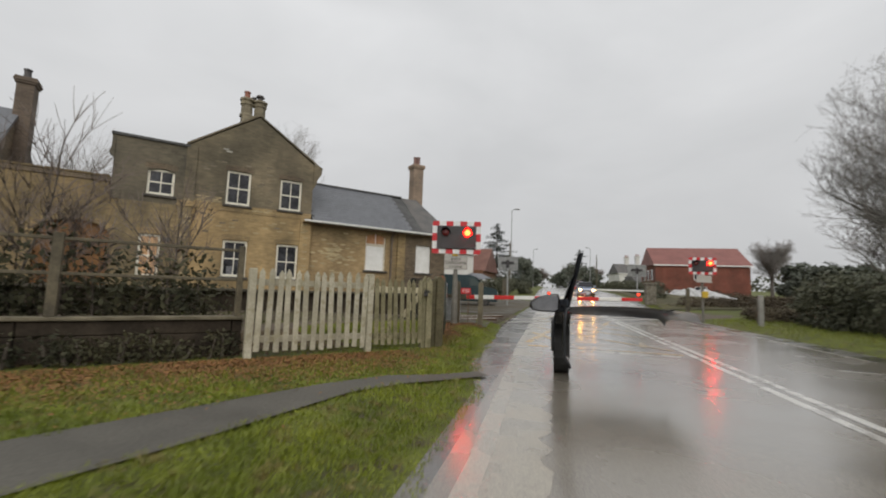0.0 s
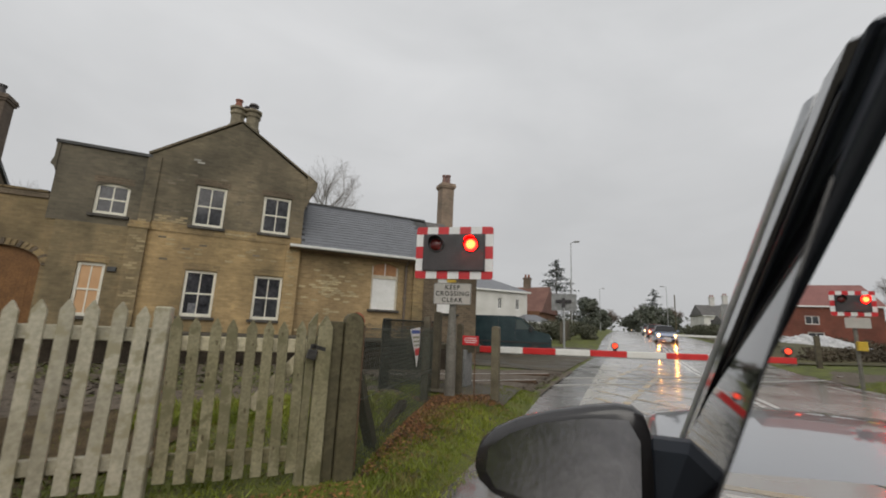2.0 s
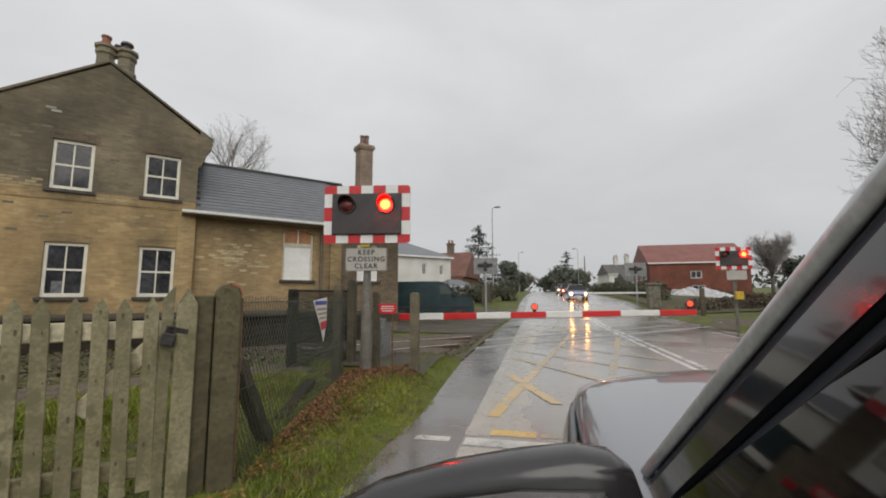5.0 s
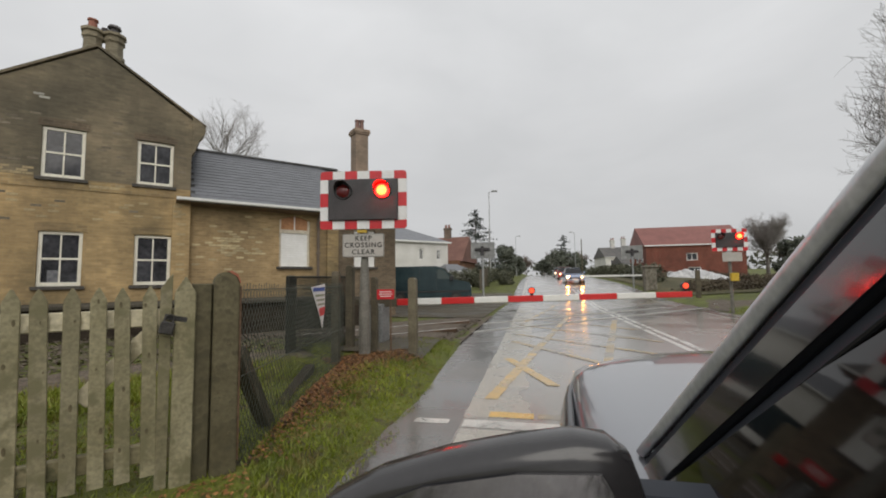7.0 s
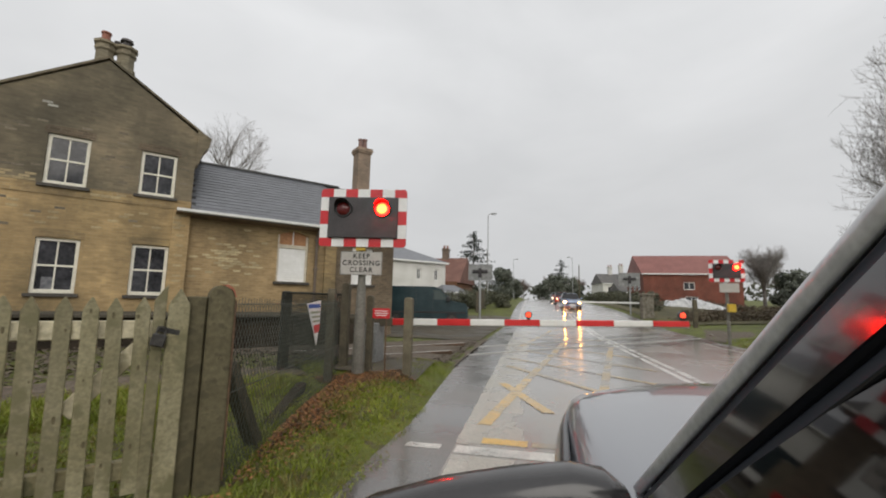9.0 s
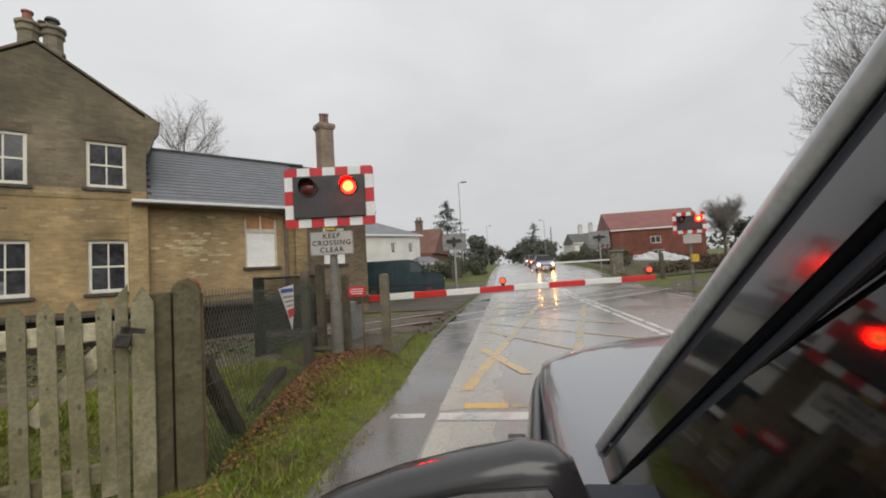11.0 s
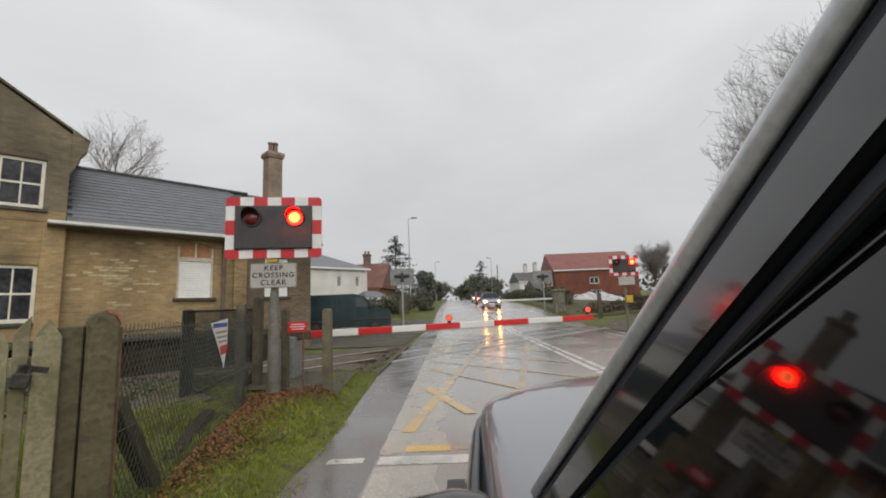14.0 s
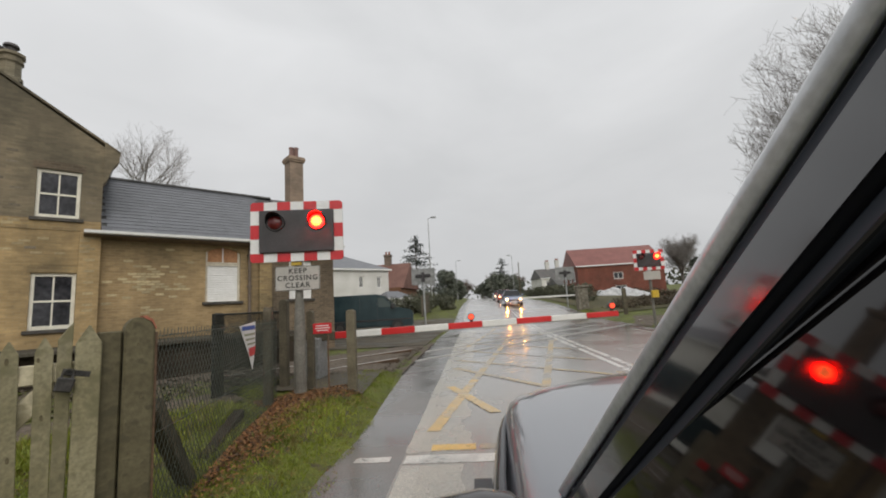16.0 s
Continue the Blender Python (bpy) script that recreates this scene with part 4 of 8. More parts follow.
def sash(x0, x1, z0, z1, wy, parent, sill=True, blind=None, rise=0.0):
    """Cream sliding sash window in its opening, with four panes and a stone sill."""
    bm = bmesh.new()
    y0, y1 = wy + 0.05, wy + 0.13
    f = 0.082
    box(bm, x0, x0 + f, y0, y1, z0, z1, 0.006)
    box(bm, x1 - f, x1, y0, y1, z0, z1, 0.006)
    box(bm, x0 + f, x1 - f, y0, y1, z1 - f, z1, 0.006)
    box(bm, x0 + f, x1 - f, y0, y1, z0, z0 + f + 0.02, 0.006)
    win = part("window", bm, SASH, parent, "cream-painted sash window")
    zm = (z0 + z1) / 2
    xm = (x0 + x1) / 2
    bm = bmesh.new()
    box(bm, x0 + f, x1 - f, y0 + 0.012, y1 - 0.01, zm - 0.026, zm + 0.026, 0.004)
    part("meeting_rail", bm, SASH, win)
    bm = bmesh.new()
    box(bm, xm - 0.017, xm + 0.017, y0 + 0.02, y1 - 0.02, z0 + f + 0.02, zm - 0.026)
    box(bm, xm - 0.017, xm + 0.017, y0 + 0.02, y1 - 0.02, zm + 0.026, z1 - f)
    part("glazing_bar", bm, SASH, win)
    for a, b_ in ((x0 + f, xm - 0.017), (xm + 0.017, x1 - f)):
        for c, d in ((z0 + f + 0.02, zm - 0.026), (zm + 0.026, z1 - f)):
            bm = bmesh.new()
            box(bm, a, b_, y0 + 0.035, y0 + 0.043, c, d)
            part("pane", bm, BLIND if blind == "full" else PANE, win)
    if blind == "net":
        bm = bmesh.new()
        box(bm, x0 + 0.2, x0 + 0.42, y0 + 0.024, y0 + 0.03, z0 + 0.1, z0 + 0.42)
        part("curtain", bm, CURTAIN, win)
    if sill:
        bm = bmesh.new()
        box(bm, x0 - 0.09, x1 + 0.09, wy - 0.08, wy + 0.1, z0 - 0.09, z0, 0.008)
        part("sill", bm, STONE_SILL, win, "dark stone sill")
    # brick lintel
    bm = bmesh.new()
    lw = x1 - x0 + 0.16
    low = [(x0 - 0.08 + lw * i / 8, z1 + 0.002 + 0.03 * (1 - (i / 4 - 1) ** 2)) for i in range(9)]
    prism(bm, low + [(x, z + 0.2) for x, z in reversed(low)], wy - 0.012, wy + 0.05)
    part("lintel", bm, BRICK_DARK if z0 > 3.9 else BRICK_BAND, win, "soldier course of bricks over the window")
    if rise:
        bm = bmesh.new()
        arc = [(xm + (xm - x0) * u, z1 - rise * u * u) for u in [-1 + i / 6 for i in range(13)]]
        prism(bm, [(x0, z1), *arc[:7]], wy + 0.002, wy + 0.045)
        prism(bm, [*arc[6:], (x1, z1)], wy + 0.002, wy + 0.045)
        part("arch", bm, BRICK_SOOT, win, "cut bricks of the shallow arched head")
    # black sheet put in for the shade of the room behind
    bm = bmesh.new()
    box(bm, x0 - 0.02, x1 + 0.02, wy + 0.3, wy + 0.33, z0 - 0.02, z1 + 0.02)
    part("curtain", bm, INK, win, "black sheet standing in for the room's shade")
    return win


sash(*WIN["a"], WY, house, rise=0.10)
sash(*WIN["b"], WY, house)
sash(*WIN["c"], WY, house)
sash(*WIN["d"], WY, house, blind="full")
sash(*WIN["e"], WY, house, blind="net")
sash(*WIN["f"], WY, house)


def pot(bm, x, y, z, r, h):
    rod(bm, (x, y, z), (x, y, z + h * 0.15), r * 1.2, r * 1.2, 10)
    rod(bm, (x, y, z + h * 0.15), (x, y, z + h * 0.85), r, r * 0.85, 10)
    rod(bm, (x, y, z + h * 0.85), (x, y, z + h), r * 1.1, r * 1.1, 10)


def chimney(cx, cy, z0, z1, wx, wy_, material, parent, pots, caps=3, label=""):
    bm = bmesh.new()
    zc = z1 - 0.26
    box(bm, cx - wx / 2, cx + wx / 2, cy - wy_ / 2, cy + wy_ / 2, z0, zc, 0.01)
    for i in range(caps):
        g = 0.05 + 0.035 * (i if i < 2 else 0.4)
        box(bm, cx - wx / 2 - g, cx + wx / 2 + g, cy - wy_ / 2 - g, cy + wy_ / 2 + g, zc + 0.085 * i + 0.002, zc + 0.085 * (i + 1), 0.008)
    c = part("chimney", bm, material, parent, label)
    for x, y, r, h, mt in pots:
        bm = bmesh.new()
        pot(bm, cx + x, cy + y, z1 - 0.01, r, h)
        part("chimney_pot", bm, mt, c, smooth=False)
    return c


POT_R = node_mat("clay_pot", (0.22, 0.08, 0.05), (0.30, 0.12, 0.08), 0.7, 5, 30, 0.2)
POT_P = node_mat("sooty_pot", (0.16, 0.09, 0.075), (0.24, 0.14, 0.12), 0.7, 5, 30, 0.2)
POT_D = node_mat("dark_pot", (0.05, 0.045, 0.045), (0.09, 0.08, 0.08), 0.6, 5, 30, 0.2)
bm = bmesh.new()
box(bm, 1.92, 2.88, 18.5, 19.2, 7.2, 8.62, 0.02)
stack = part("chimney", bm, STACK_STONE, house, "brick chimney base with two banded shafts")
for k, (cx, mt, hp) in enumerate(((2.12, POT_R, 0.34), (2.66, POT_D, 0.22))):
    bm = bmesh.new()
    prof = [(0.30, 8.60), (0.30, 8.68), (0.25, 8.72), (0.24, 9.12), (0.29, 9.17), (0.29, 9.25), (0.255, 9.27), (0.255, 9.33), (0.32, 9.36), (0.32, 9.44), (0.24, 9.46)]
    ringv = [[bm.verts.new((cx + r * math.cos(math.pi * (q + 0.5) / 4), 18.85 + r * math.sin(math.pi * (q + 0.5) / 4), z)) for q in range(8)] for r, z in prof]
    for r0, r1 in zip(ringv, ringv[1:]):
        for q in range(8):
            bm.faces.new((r0[q], r0[(q + 1) % 8], r1[(q + 1) % 8], r1[q]))
    bm.faces.new(ringv[-1])
    bm.faces.new(ringv[0][::-1])
    shaft = part("chimney_shaft", bm, STACK_STONE, stack, "octagonal banded brick shaft")
    bm = bmesh.new()
    pot(bm, cx - 0.02, 18.85, 9.45, 0.13, hp)
    part("chimney_pot", bm, mt, house)
bm = bmesh.new()
rod(bm, (2.64, 18.85, 9.66), (2.64, 18.85, 9.74), 0.19, 0.16, 10)
part("cowl", bm, POT_D, house, "dark metal cowl")
bm = bmesh.new()
pot(bm, 2.40, 18.95, 9.30, 0.09, 0.34)
part("chimney_pot", bm, POT_D, house)

# left extension with the boarded arch
bm = bmesh.new()
wall_xz(bm, -14.0, -1.92, -0.1, 3.958, WY + 0.03, WY + 0.4, [(-3.95, -2.03, 0.0, 3.10), (-6.9, -5.7, 1.2, 2.7), (-10.2, -9.0, 1.2, 2.7)])
part("wall", bm, BANK_BRICK, house, "long lower wall of stained stock brick")
bm = bmesh.new()
wall_xz(bm, -14.0, -2.15, 3.959, 4.52, WY + 0.03, WY + 0.4, [])
part("wall", bm, BANK_BRICK, house, "top of the long wall")
bm = bmesh.new()
box(bm, -14.0, -2.16, WY - 0.02, WY + 0.45, 4.52, 4.60)
box(bm, -14.0, -2.16, WY + 0.0, WY + 0.43, 4.602, 4.68)
part("coping", bm, BRICK_DARK, house, "dark brick coping of the low wall")
for k in range(48):
    bm = bmesh.new()
    box(bm, -13.98 + 0.246 * k, -13.98 + 0.246 * k + 0.232, WY - 0.03, WY + 0.44, 4.684, 4.75 + 0.008 * math.sin(k * 2.3), 0.008)
    part("coping_brick", bm, BRICK_MID, house)
AX, AW = -2.99, 0.96
curve = [(AX + AW * u, 2.62 + 0.48 * math.sqrt(max(0.0, 1 - u * u))) for u in [-1 + q / 12 for q in range(25)]]
bm = bmesh.new()
prism(bm, [(-3.95, 2.622), *curve[:13], (AX, 3.10), (-3.95, 3.10)], WY + 0.032, WY + 0.3)
prism(bm, [(AX, 3.10), *curve[12:], (-2.03, 3.10)], WY + 0.032, WY + 0.3)
part("spandrel", bm, BANK_BRICK, house, "brickwork beside the arch")
bm = bmesh.new()
prism(bm, [(AX - AW, 0.0), (AX + AW, 0.0), *[(x, z + 0.01) for x, z in curve[::-1]]], WY + 0.16, WY + 0.2)
door_b = part("boarding", bm, BOARD_BROWN, house, "brown boarding in the arched doorway")
for x in (-3.72, -3.48, -3.24, -2.99, -2.74, -2.50, -2.26):
    bm = bmesh.new()
    box(bm, x - 0.004, x + 0.004, WY + 0.155, WY + 0.159, 0.05, 2.60)
    part("batten", bm, BOARD_BROWN, door_b)
for q in range(26):
    a = math.pi * (q + 0.5) / 26
    bm = bmesh.new()
    box(bm, -0.045, 0.045, WY + 0.01, WY + 0.06, 0.0, 0.19, 0.006, m=Matrix.Translation((AX + (AW + 0.01) * math.cos(a), 0, 2.62 + 0.49 * math.sin(a))) @ Matrix.Rotation(math.pi / 2 - a, 4, "Y"))
    part("arch_brick", bm, BRICK_BAND if q % 3 else BRICK_DARK, house)
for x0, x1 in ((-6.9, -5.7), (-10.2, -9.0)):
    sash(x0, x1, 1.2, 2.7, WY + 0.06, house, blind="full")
# left cottage roof and its tall stack, behind the low wall
bm = bmesh.new()
prism(bm, [(WY + 0.6, 4.6), (20.6, 7.5), (24.6, 4.6), (24.6, 4.45), (20.6, 7.35), (WY + 0.6, 4.45)], -14.0, -5.5, "x")
part("roof", bm, SLATE, house, "steep slate roof behind the low wall")
bm = bmesh.new()
box(bm, -14.0, -5.55, 20.3, 24.4, 0, 4.5)
part("wall", bm, BRICK_DARK, house)
bm = bmesh.new()
prism(bm, [(WY + 0.9, 4.503), (20.6, 7.3), (24.3, 4.503)], -5.85, -5.55, "x")
part("gable", bm, BRICK_DARK, house)
chimney(-5.42, 20.6, 4.4, 8.75, 0.52, 0.62, CHIM_BRICK, house, [(-0.05, 0, 0.12, 0.42, POT_D)], label="tall dark chimney with one pot")

# right single-storey range
RXE = 9.05
HOLE = (7.42, 8.46, 1.95, 3.70)
bm = bmesh.new()
wall_xz(bm, 4.78, RXE, -0.1, 3.80, WY + 0.10, WY + 0.42, [HOLE])
range_wall = part("wall", bm, BRICK_PALE, house, "brick wall of the single-storey range")
bm = bmesh.new()
box(bm, RXE, RXE + 0.42, WY - 0.02, WY + 0.42, -0.1, 3.8, 0.01)
part("pilaster", bm, BRICK_BAND, house, "pale rendered pier")
# arched opening: white board below, brown light above
bm = bmesh.new()
x0, x1, z0, z1 = HOLE
box(bm, x0, x0 + 0.07, WY + 0.16, WY + 0.24, z0, z1)
box(bm, x1 - 0.07, x1, WY + 0.16, WY + 0.24, z0, z1)
box(bm, x0 + 0.07, x1 - 0.07, WY + 0.15, WY + 0.235, 3.11, 3.23)
rw = part("window", bm, FRAME_GREY, house, "arched window boarded white below")
bm = bmesh.new()
prof = [(WY + 0.21, z0), (WY + 0.21, 3.11)]
for k in range(15, 0, -1):
    zt = z0 + (3.11 - z0) * k / 15
    prof += [(WY + 0.196, zt), (WY + 0.18, zt - (3.11 - z0) / 15 + 0.004)]
prism(bm, prof, x0 + 0.07, x1 - 0.07, "x")
part("shutter", bm, WHITE, rw, "white slatted shutter")
bm = bmesh.new()
box(bm, x0 + 0.07, x1 - 0.07, WY + 0.19, WY + 0.21, 3.23, z1)
part("fanlight", bm, FAN_BROWN, rw, "orange-brown boarded fanlight")
bm = bmesh.new()
xx = (x0 + x1) / 2
box(bm, xx - 0.018, xx + 0.018, WY + 0.17, WY + 0.189, 3.23, z1)
part("glazing_bar", bm, WHITE, rw)
bm = bmesh.new()
prism(bm, [(x0, 3.70), (x0, 3.54), (x0 + 0.18, 3.63), (x0 + 0.38, 3.687), (x0 + 0.52, 3.70)], WY + 0.12, WY + 0.4)
prism(bm, [(x1, 3.70), (x1 - 0.52, 3.70), (x1 - 0.38, 3.687), (x1 - 0.18, 3.63), (x1, 3.54)], WY + 0.12, WY + 0.4)
part("arch", bm, BRICK_LOW, rw)
bm = bmesh.new()
us = [-1 + i / 8 for i in range(17)]
xm_, hw_ = (x0 + x1) / 2, (x1 - x0) / 2 * 1.12
prism(bm, [(xm_ + hw_ * u, 3.70 - 0.16 * u * u) for u in us] + [(xm_ + hw_ * u, 3.78 - 0.16 * u * u) for u in us[::-1]], WY + 0.09, WY + 0.14)
part("lintel", bm, BRICK_BAND, rw, "shallow brick arch")
bm = bmesh.new()
box(bm, x0 - 0.08, x1 + 0.08, WY + 0.0, WY + 0.2, z0 - 0.09, z0, 0.008)
part("sill", bm, STONE_SILL, rw)
# downpipe between the window and the pier
PIPE_BROWN = node_mat("pipe_paint", (0.115, 0.088, 0.068), (0.165, 0.128, 0.098), 0.6, 3, 20, 0.1)
bm = bmesh.new()
rod(bm, (8.74, WY + 0.04, 0.93), (8.74, WY + 0.04, 3.66), 0.048, n=10)
rod(bm, (8.74, WY + 0.04, 3.66), (8.74, WY - 0.36, 3.86), 0.048, n=10)
pipe = part("downpipe", bm, PIPE_BROWN, house, "dull brown iron downpipe")
for z in (1.3, 2.4, 3.45):
    bm = bmesh.new()
    box(bm, 8.67, 8.81, WY - 0.015, WY + 0.10, z, z + 0.06, 0.006)
    part("pipe_bracket", bm, PIPE_BROWN, pipe)
# fascia, gutter
EAVE_Y, EAVE_Z, RIDGE_Y, RIDGE_Z = WY - 0.42, 3.93, 19.35, 6.2
bm = bmesh.new()
prism(bm, [(EAVE_Y - 0.05, 3.95), (EAVE_Y - 0.045, 3.878), (EAVE_Y - 0.01, 3.856), (EAVE_Y + 0.03, 3.856), (EAVE_Y + 0.03, 3.95)], 4.42, 12.1, "x")
part("fascia", bm, WHITE, house, "white gutter and fascia board under the slates")
bm = bmesh.new()
prism(bm, [(EAVE_Y + 0.033, 3.86), (WY + 0.1, 3.785), (WY + 0.1, 3.81), (EAVE_Y + 0.033, 3.885)], 4.42, 12.1, "x")
part("soffit", bm, SOFFIT, house, "brown boarded soffit under the eaves")
bm = bmesh.new()
prism(bm, [(EAVE_Y + 0.03, EAVE_Z + 0.012), (RIDGE_Y, RIDGE_Z - 0.03), (22.2, EAVE_Z), (22.2, EAVE_Z - 0.1), (RIDGE_Y, RIDGE_Z - 0.14), (EAVE_Y + 0.03, EAVE_Z - 0.1)], 4.78, 10.3, "x")
part("roof", bm, LEAD, house, "boarded roof under the slates")
bm = bmesh.new()
box(bm, 4.8, 10.3, RIDGE_Y - 0.12, RIDGE_Y + 0.12, RIDGE_Z - 0.04, RIDGE_Z + 0.05, 0.02)
part("ridge", bm, LEAD, house, "dark ridge tiles")

# far end of the range: darker brick, white boarded windows, hipped roof end
G0, G1, GY = 9.47, 11.85, WY + 0.05
bm = bmesh.new()
wall_xz(bm, G0, G1, -0.1, 3.8, GY, GY + 0.34, [(10.1, 10.98, 1.96, 3.35)])
part("wall", bm, BRICK_DARK, house, "dark brick end of the range")
bm = bmesh.new()
box(bm, G1 - 0.34, G1, GY + 0.34, 22.2, -0.1, 3.8)
part("wall", bm, BRICK_DARK, house)
bm = bmesh.new()
box(bm, 10.1, 10.98, GY + 0.1, GY + 0.14, 1.96, 3.35, 0.004)
wv = part("window", bm, WHITE, house, "window boarded over in white")
bm = bmesh.new()
box(bm, 10.02, 11.06, GY - 0.06, GY + 0.1, 1.87, 1.958, 0.006)
part("sill", bm, STONE_SILL, wv)
bm = bmesh.new()
E0, RE = 12.15, 11.3
vv = [bm.verts.new(p) for p in ((10.3, EAVE_Y + 0.03, EAVE_Z), (E0, EAVE_Y + 0.03, EAVE_Z), (E0, 22.2, EAVE_Z), (10.3, 22.2, EAVE_Z), (10.3, RIDGE_Y, RIDGE_Z), (RE, RIDGE_Y, RIDGE_Z))]
for f in ((0, 1, 5, 4), (1, 2, 5), (2, 3, 4, 5), (3, 0, 4), (3, 2, 1, 0)):
    bm.faces.new([vv[i] for i in f])
part("roof", bm, SLATE_MOSS, house, "mossy dark hipped end of the slate roof")
chimney(11.75, 20.3, 4.6, 8.55, 0.62, 0.62, CHIM_PINK, house, [(-0.11, 0, 0.11, 0.50, POT_P), (0.13, 0.05, 0.11, 0.56, POT_P)], label="tall brick chimney with two clay pots")

# ---- fences ----


def picket_mesh(name, w, h, pt, th):
    bm = bmesh.new()
    prism(bm, [(-w / 2, 0), (w / 2, 0), (w / 2, h - pt), (0.004, h), (-0.004, h), (-w / 2, h - pt)], -th / 2, th / 2)
    bmesh.ops.bevel(bm, geom=[e for e in bm.edges], offset=0.003, segments=1, affect="EDGES")
    me = bpy.data.meshes.new(name)
    bm.normal_update()
    bm.to_mesh(me)
    bm.free()
    return me


FY = 5.55
fence = thing("picket_fence", pose(1.0, FY, 0.03), "weathered white-painted timber picket fence with pointed tops", "fence")
pm = picket_mesh("picket", 0.084, 1.27, 0.07, 0.022)
pm.materials.append(PICKET_W)
frnd = random.Random(5)
x = 0.11
while x < 1.88:
    p = new("picket", pm)
    p.parent = fence
    p.matrix_basis = pose(x, -0.03, 0.11 + frnd.uniform(-0.015, 0.02), frnd.uniform(-1, 1), frnd.uniform(-1.2, 1.2), 0)
    x += 0.1415
for z in (0.25, 1.12):
    bm = bmesh.new()
    box(bm, -0.02, 2.0, -0.012, 0.05, z, z + 0.10, 0.006)
    part("rail", bm, PICKET_W, fence)
for x in (0.0, 1.93):
    bm = bmesh.new()
    box(bm, x - 0.055, x + 0.055, -0.045, 0.09, -0.05, 1.38, 0.012)
    part("post", bm, PICKET_W, fence)

gate = thing("picket_gate", pose(3.02, FY, 0.03), "lichen-stained tan picket gate shut with a padlock", "gate")
pg = picket_mesh("gate_picket", 0.078, 1.18, 0.075, 0.022)
pg.materials.append(PICKET_G)
kn = bmesh.new()
bmesh.ops.create_cone(kn, cap_ends=True, segments=10, radius1=0.013, radius2=0.011, depth=0.006, matrix=Matrix.Rotation(radians(90), 4, "X"))
knot = bpy.data.meshes.new("knot")
kn.normal_update()
kn.to_mesh(knot)
kn.free()
knot.materials.append(KNOT)
for i in range(8):
    p = new("picket", pg)
    p.parent = gate
    p.matrix_basis = pose(0.05 + 0.1255 * i, -0.03, 0.135 + frnd.uniform(-0.012, 0.012), frnd.uniform(-0.8, 0.8), -1.6 + frnd.uniform(-0.6, 0.6), 0)
    zk = 1.08 + frnd.uniform(-0.1, 0.02)
    while zk > 0.2:
        q = new("knot", knot)
        q.parent = p
        k_ = frnd.uniform(0.35, 0.95)
        q.matrix_basis = pose(frnd.uniform(-0.024, 0.024), -0.0115, zk) @ Matrix.Diagonal((k_ * 0.8, 1, k_ * frnd.uniform(1.1, 2.2), 1))
        zk -= frnd.uniform(0.22, 0.6)
for z in (0.22, 1.06):
    bm = bmesh.new()
    box(bm, 0.0, 1.08, -0.015, 0.045, z, z + 0.11, 0.006)
    part("rail", bm, PICKET_R if z > 1 else RAIL_G, gate, "pale painted gate rail" if z > 1 else "algae-stained lower gate rail")
bm = bmesh.new()
box(bm, -0.33, 0.33, 0.0, 0.03, -0.05, 0.05, 0.005, m=Matrix.Translation((0.80, 0.0, 0.88)) @ Matrix.Rotation(radians(-48), 4, "Y"))
part("brace", bm, PICKET_R, gate, "short pale diagonal brace")
bm = bmesh.new()
prism(bm, [(-0.06, 0), (0.06, 0), (0.06, 1.32), (0.0, 1.43), (-0.06, 1.32)], -0.045, 0.045)
bmesh.ops.bevel(bm, geom=[e for e in bm.edges], offset=0.005, segments=1, affect="EDGES")
part("post", bm, PICKET_G, gate, m=pose(1.10, -0.02, -0.05))
bm = bmesh.new()
prism(bm, [(0.962, 0.0), (1.028, 0.0), (1.028, 1.40), (0.998, 1.36), (0.962, 1.30)], -0.04, 0.03)
bmesh.ops.bevel(bm, geom=[e for e in bm.edges], offset=0.004, segments=1, affect="EDGES")
part("post", bm, PICKET_G, gate, "split slamming post")
lock = thing("padlock", pose(4.02, FY - 0.085, 1.08, 0, 14, 0), "dark steel padlock hanging on the gate hasp", "padlock")
bm = bmesh.new()
box(bm, -0.04, 0.04, -0.016, 0.016, -0.04, 0.04, 0.008)
part("lock_body", bm, DARK_STEEL, lock)
bm = bmesh.new()
for i in range(8):
    a0, a1 = math.pi * i / 8, math.pi * (i + 1) / 8
    rod(bm, (0.024 * math.cos(a0), 0, 0.06 + 0.024 * math.sin(a0)), (0.024 * math.cos(a1), 0, 0.06 + 0.024 * math.sin(a1)), 0.007, n=6)
rod(bm, (-0.024, 0, 0.03), (-0.024, 0, 0.06), 0.007, n=6)
rod(bm, (0.024, 0, 0.03), (0.024, 0, 0.06), 0.007, n=6)
part("shackle", bm, DARK_STEEL, lock)
bm = bmesh.new()
box(bm, -0.03, 0.1, 0.018, 0.03, 0.05, 0.085, 0.003)
part("hasp", bm, DARK_STEEL, lock)

gpost = thing("gate_post", pose(4.36, FY + 0.02, 0), "thick mossy timber gate post with a domed top", "post")
bm = bmesh.new()
prism(bm, [(-0.075, -0.1), (0.085, -0.1), (0.085, 1.36), (0.065, 1.41), (0.03, 1.435), (-0.02, 1.44), (-0.055, 1.415), (-0.075, 1.37)], -0.085, 0.085)
bmesh.ops.bevel(bm, geom=[e for e in bm.edges], offset=0.010, segments=2, affect="EDGES")
part("shaft", bm, POST_G, gpost)
for zz, xx in ((0.95, 0.02), (0.62, -0.03), (1.27, 0.0), (0.35, 0.03)):
    q = new("knot", knot)
    q.parent = gpost
    q.matrix_basis = pose(xx, -0.0865, zz) @ Matrix.Diagonal((0.8, 1, 0.9, 1))
bm = bmesh.new()
box(bm, -0.20, -0.082, -0.05, 0.06, -0.1, 1.36, 0.008)
part("jamb", bm, POST_G, gpost, "flat timber jamb beside the post")
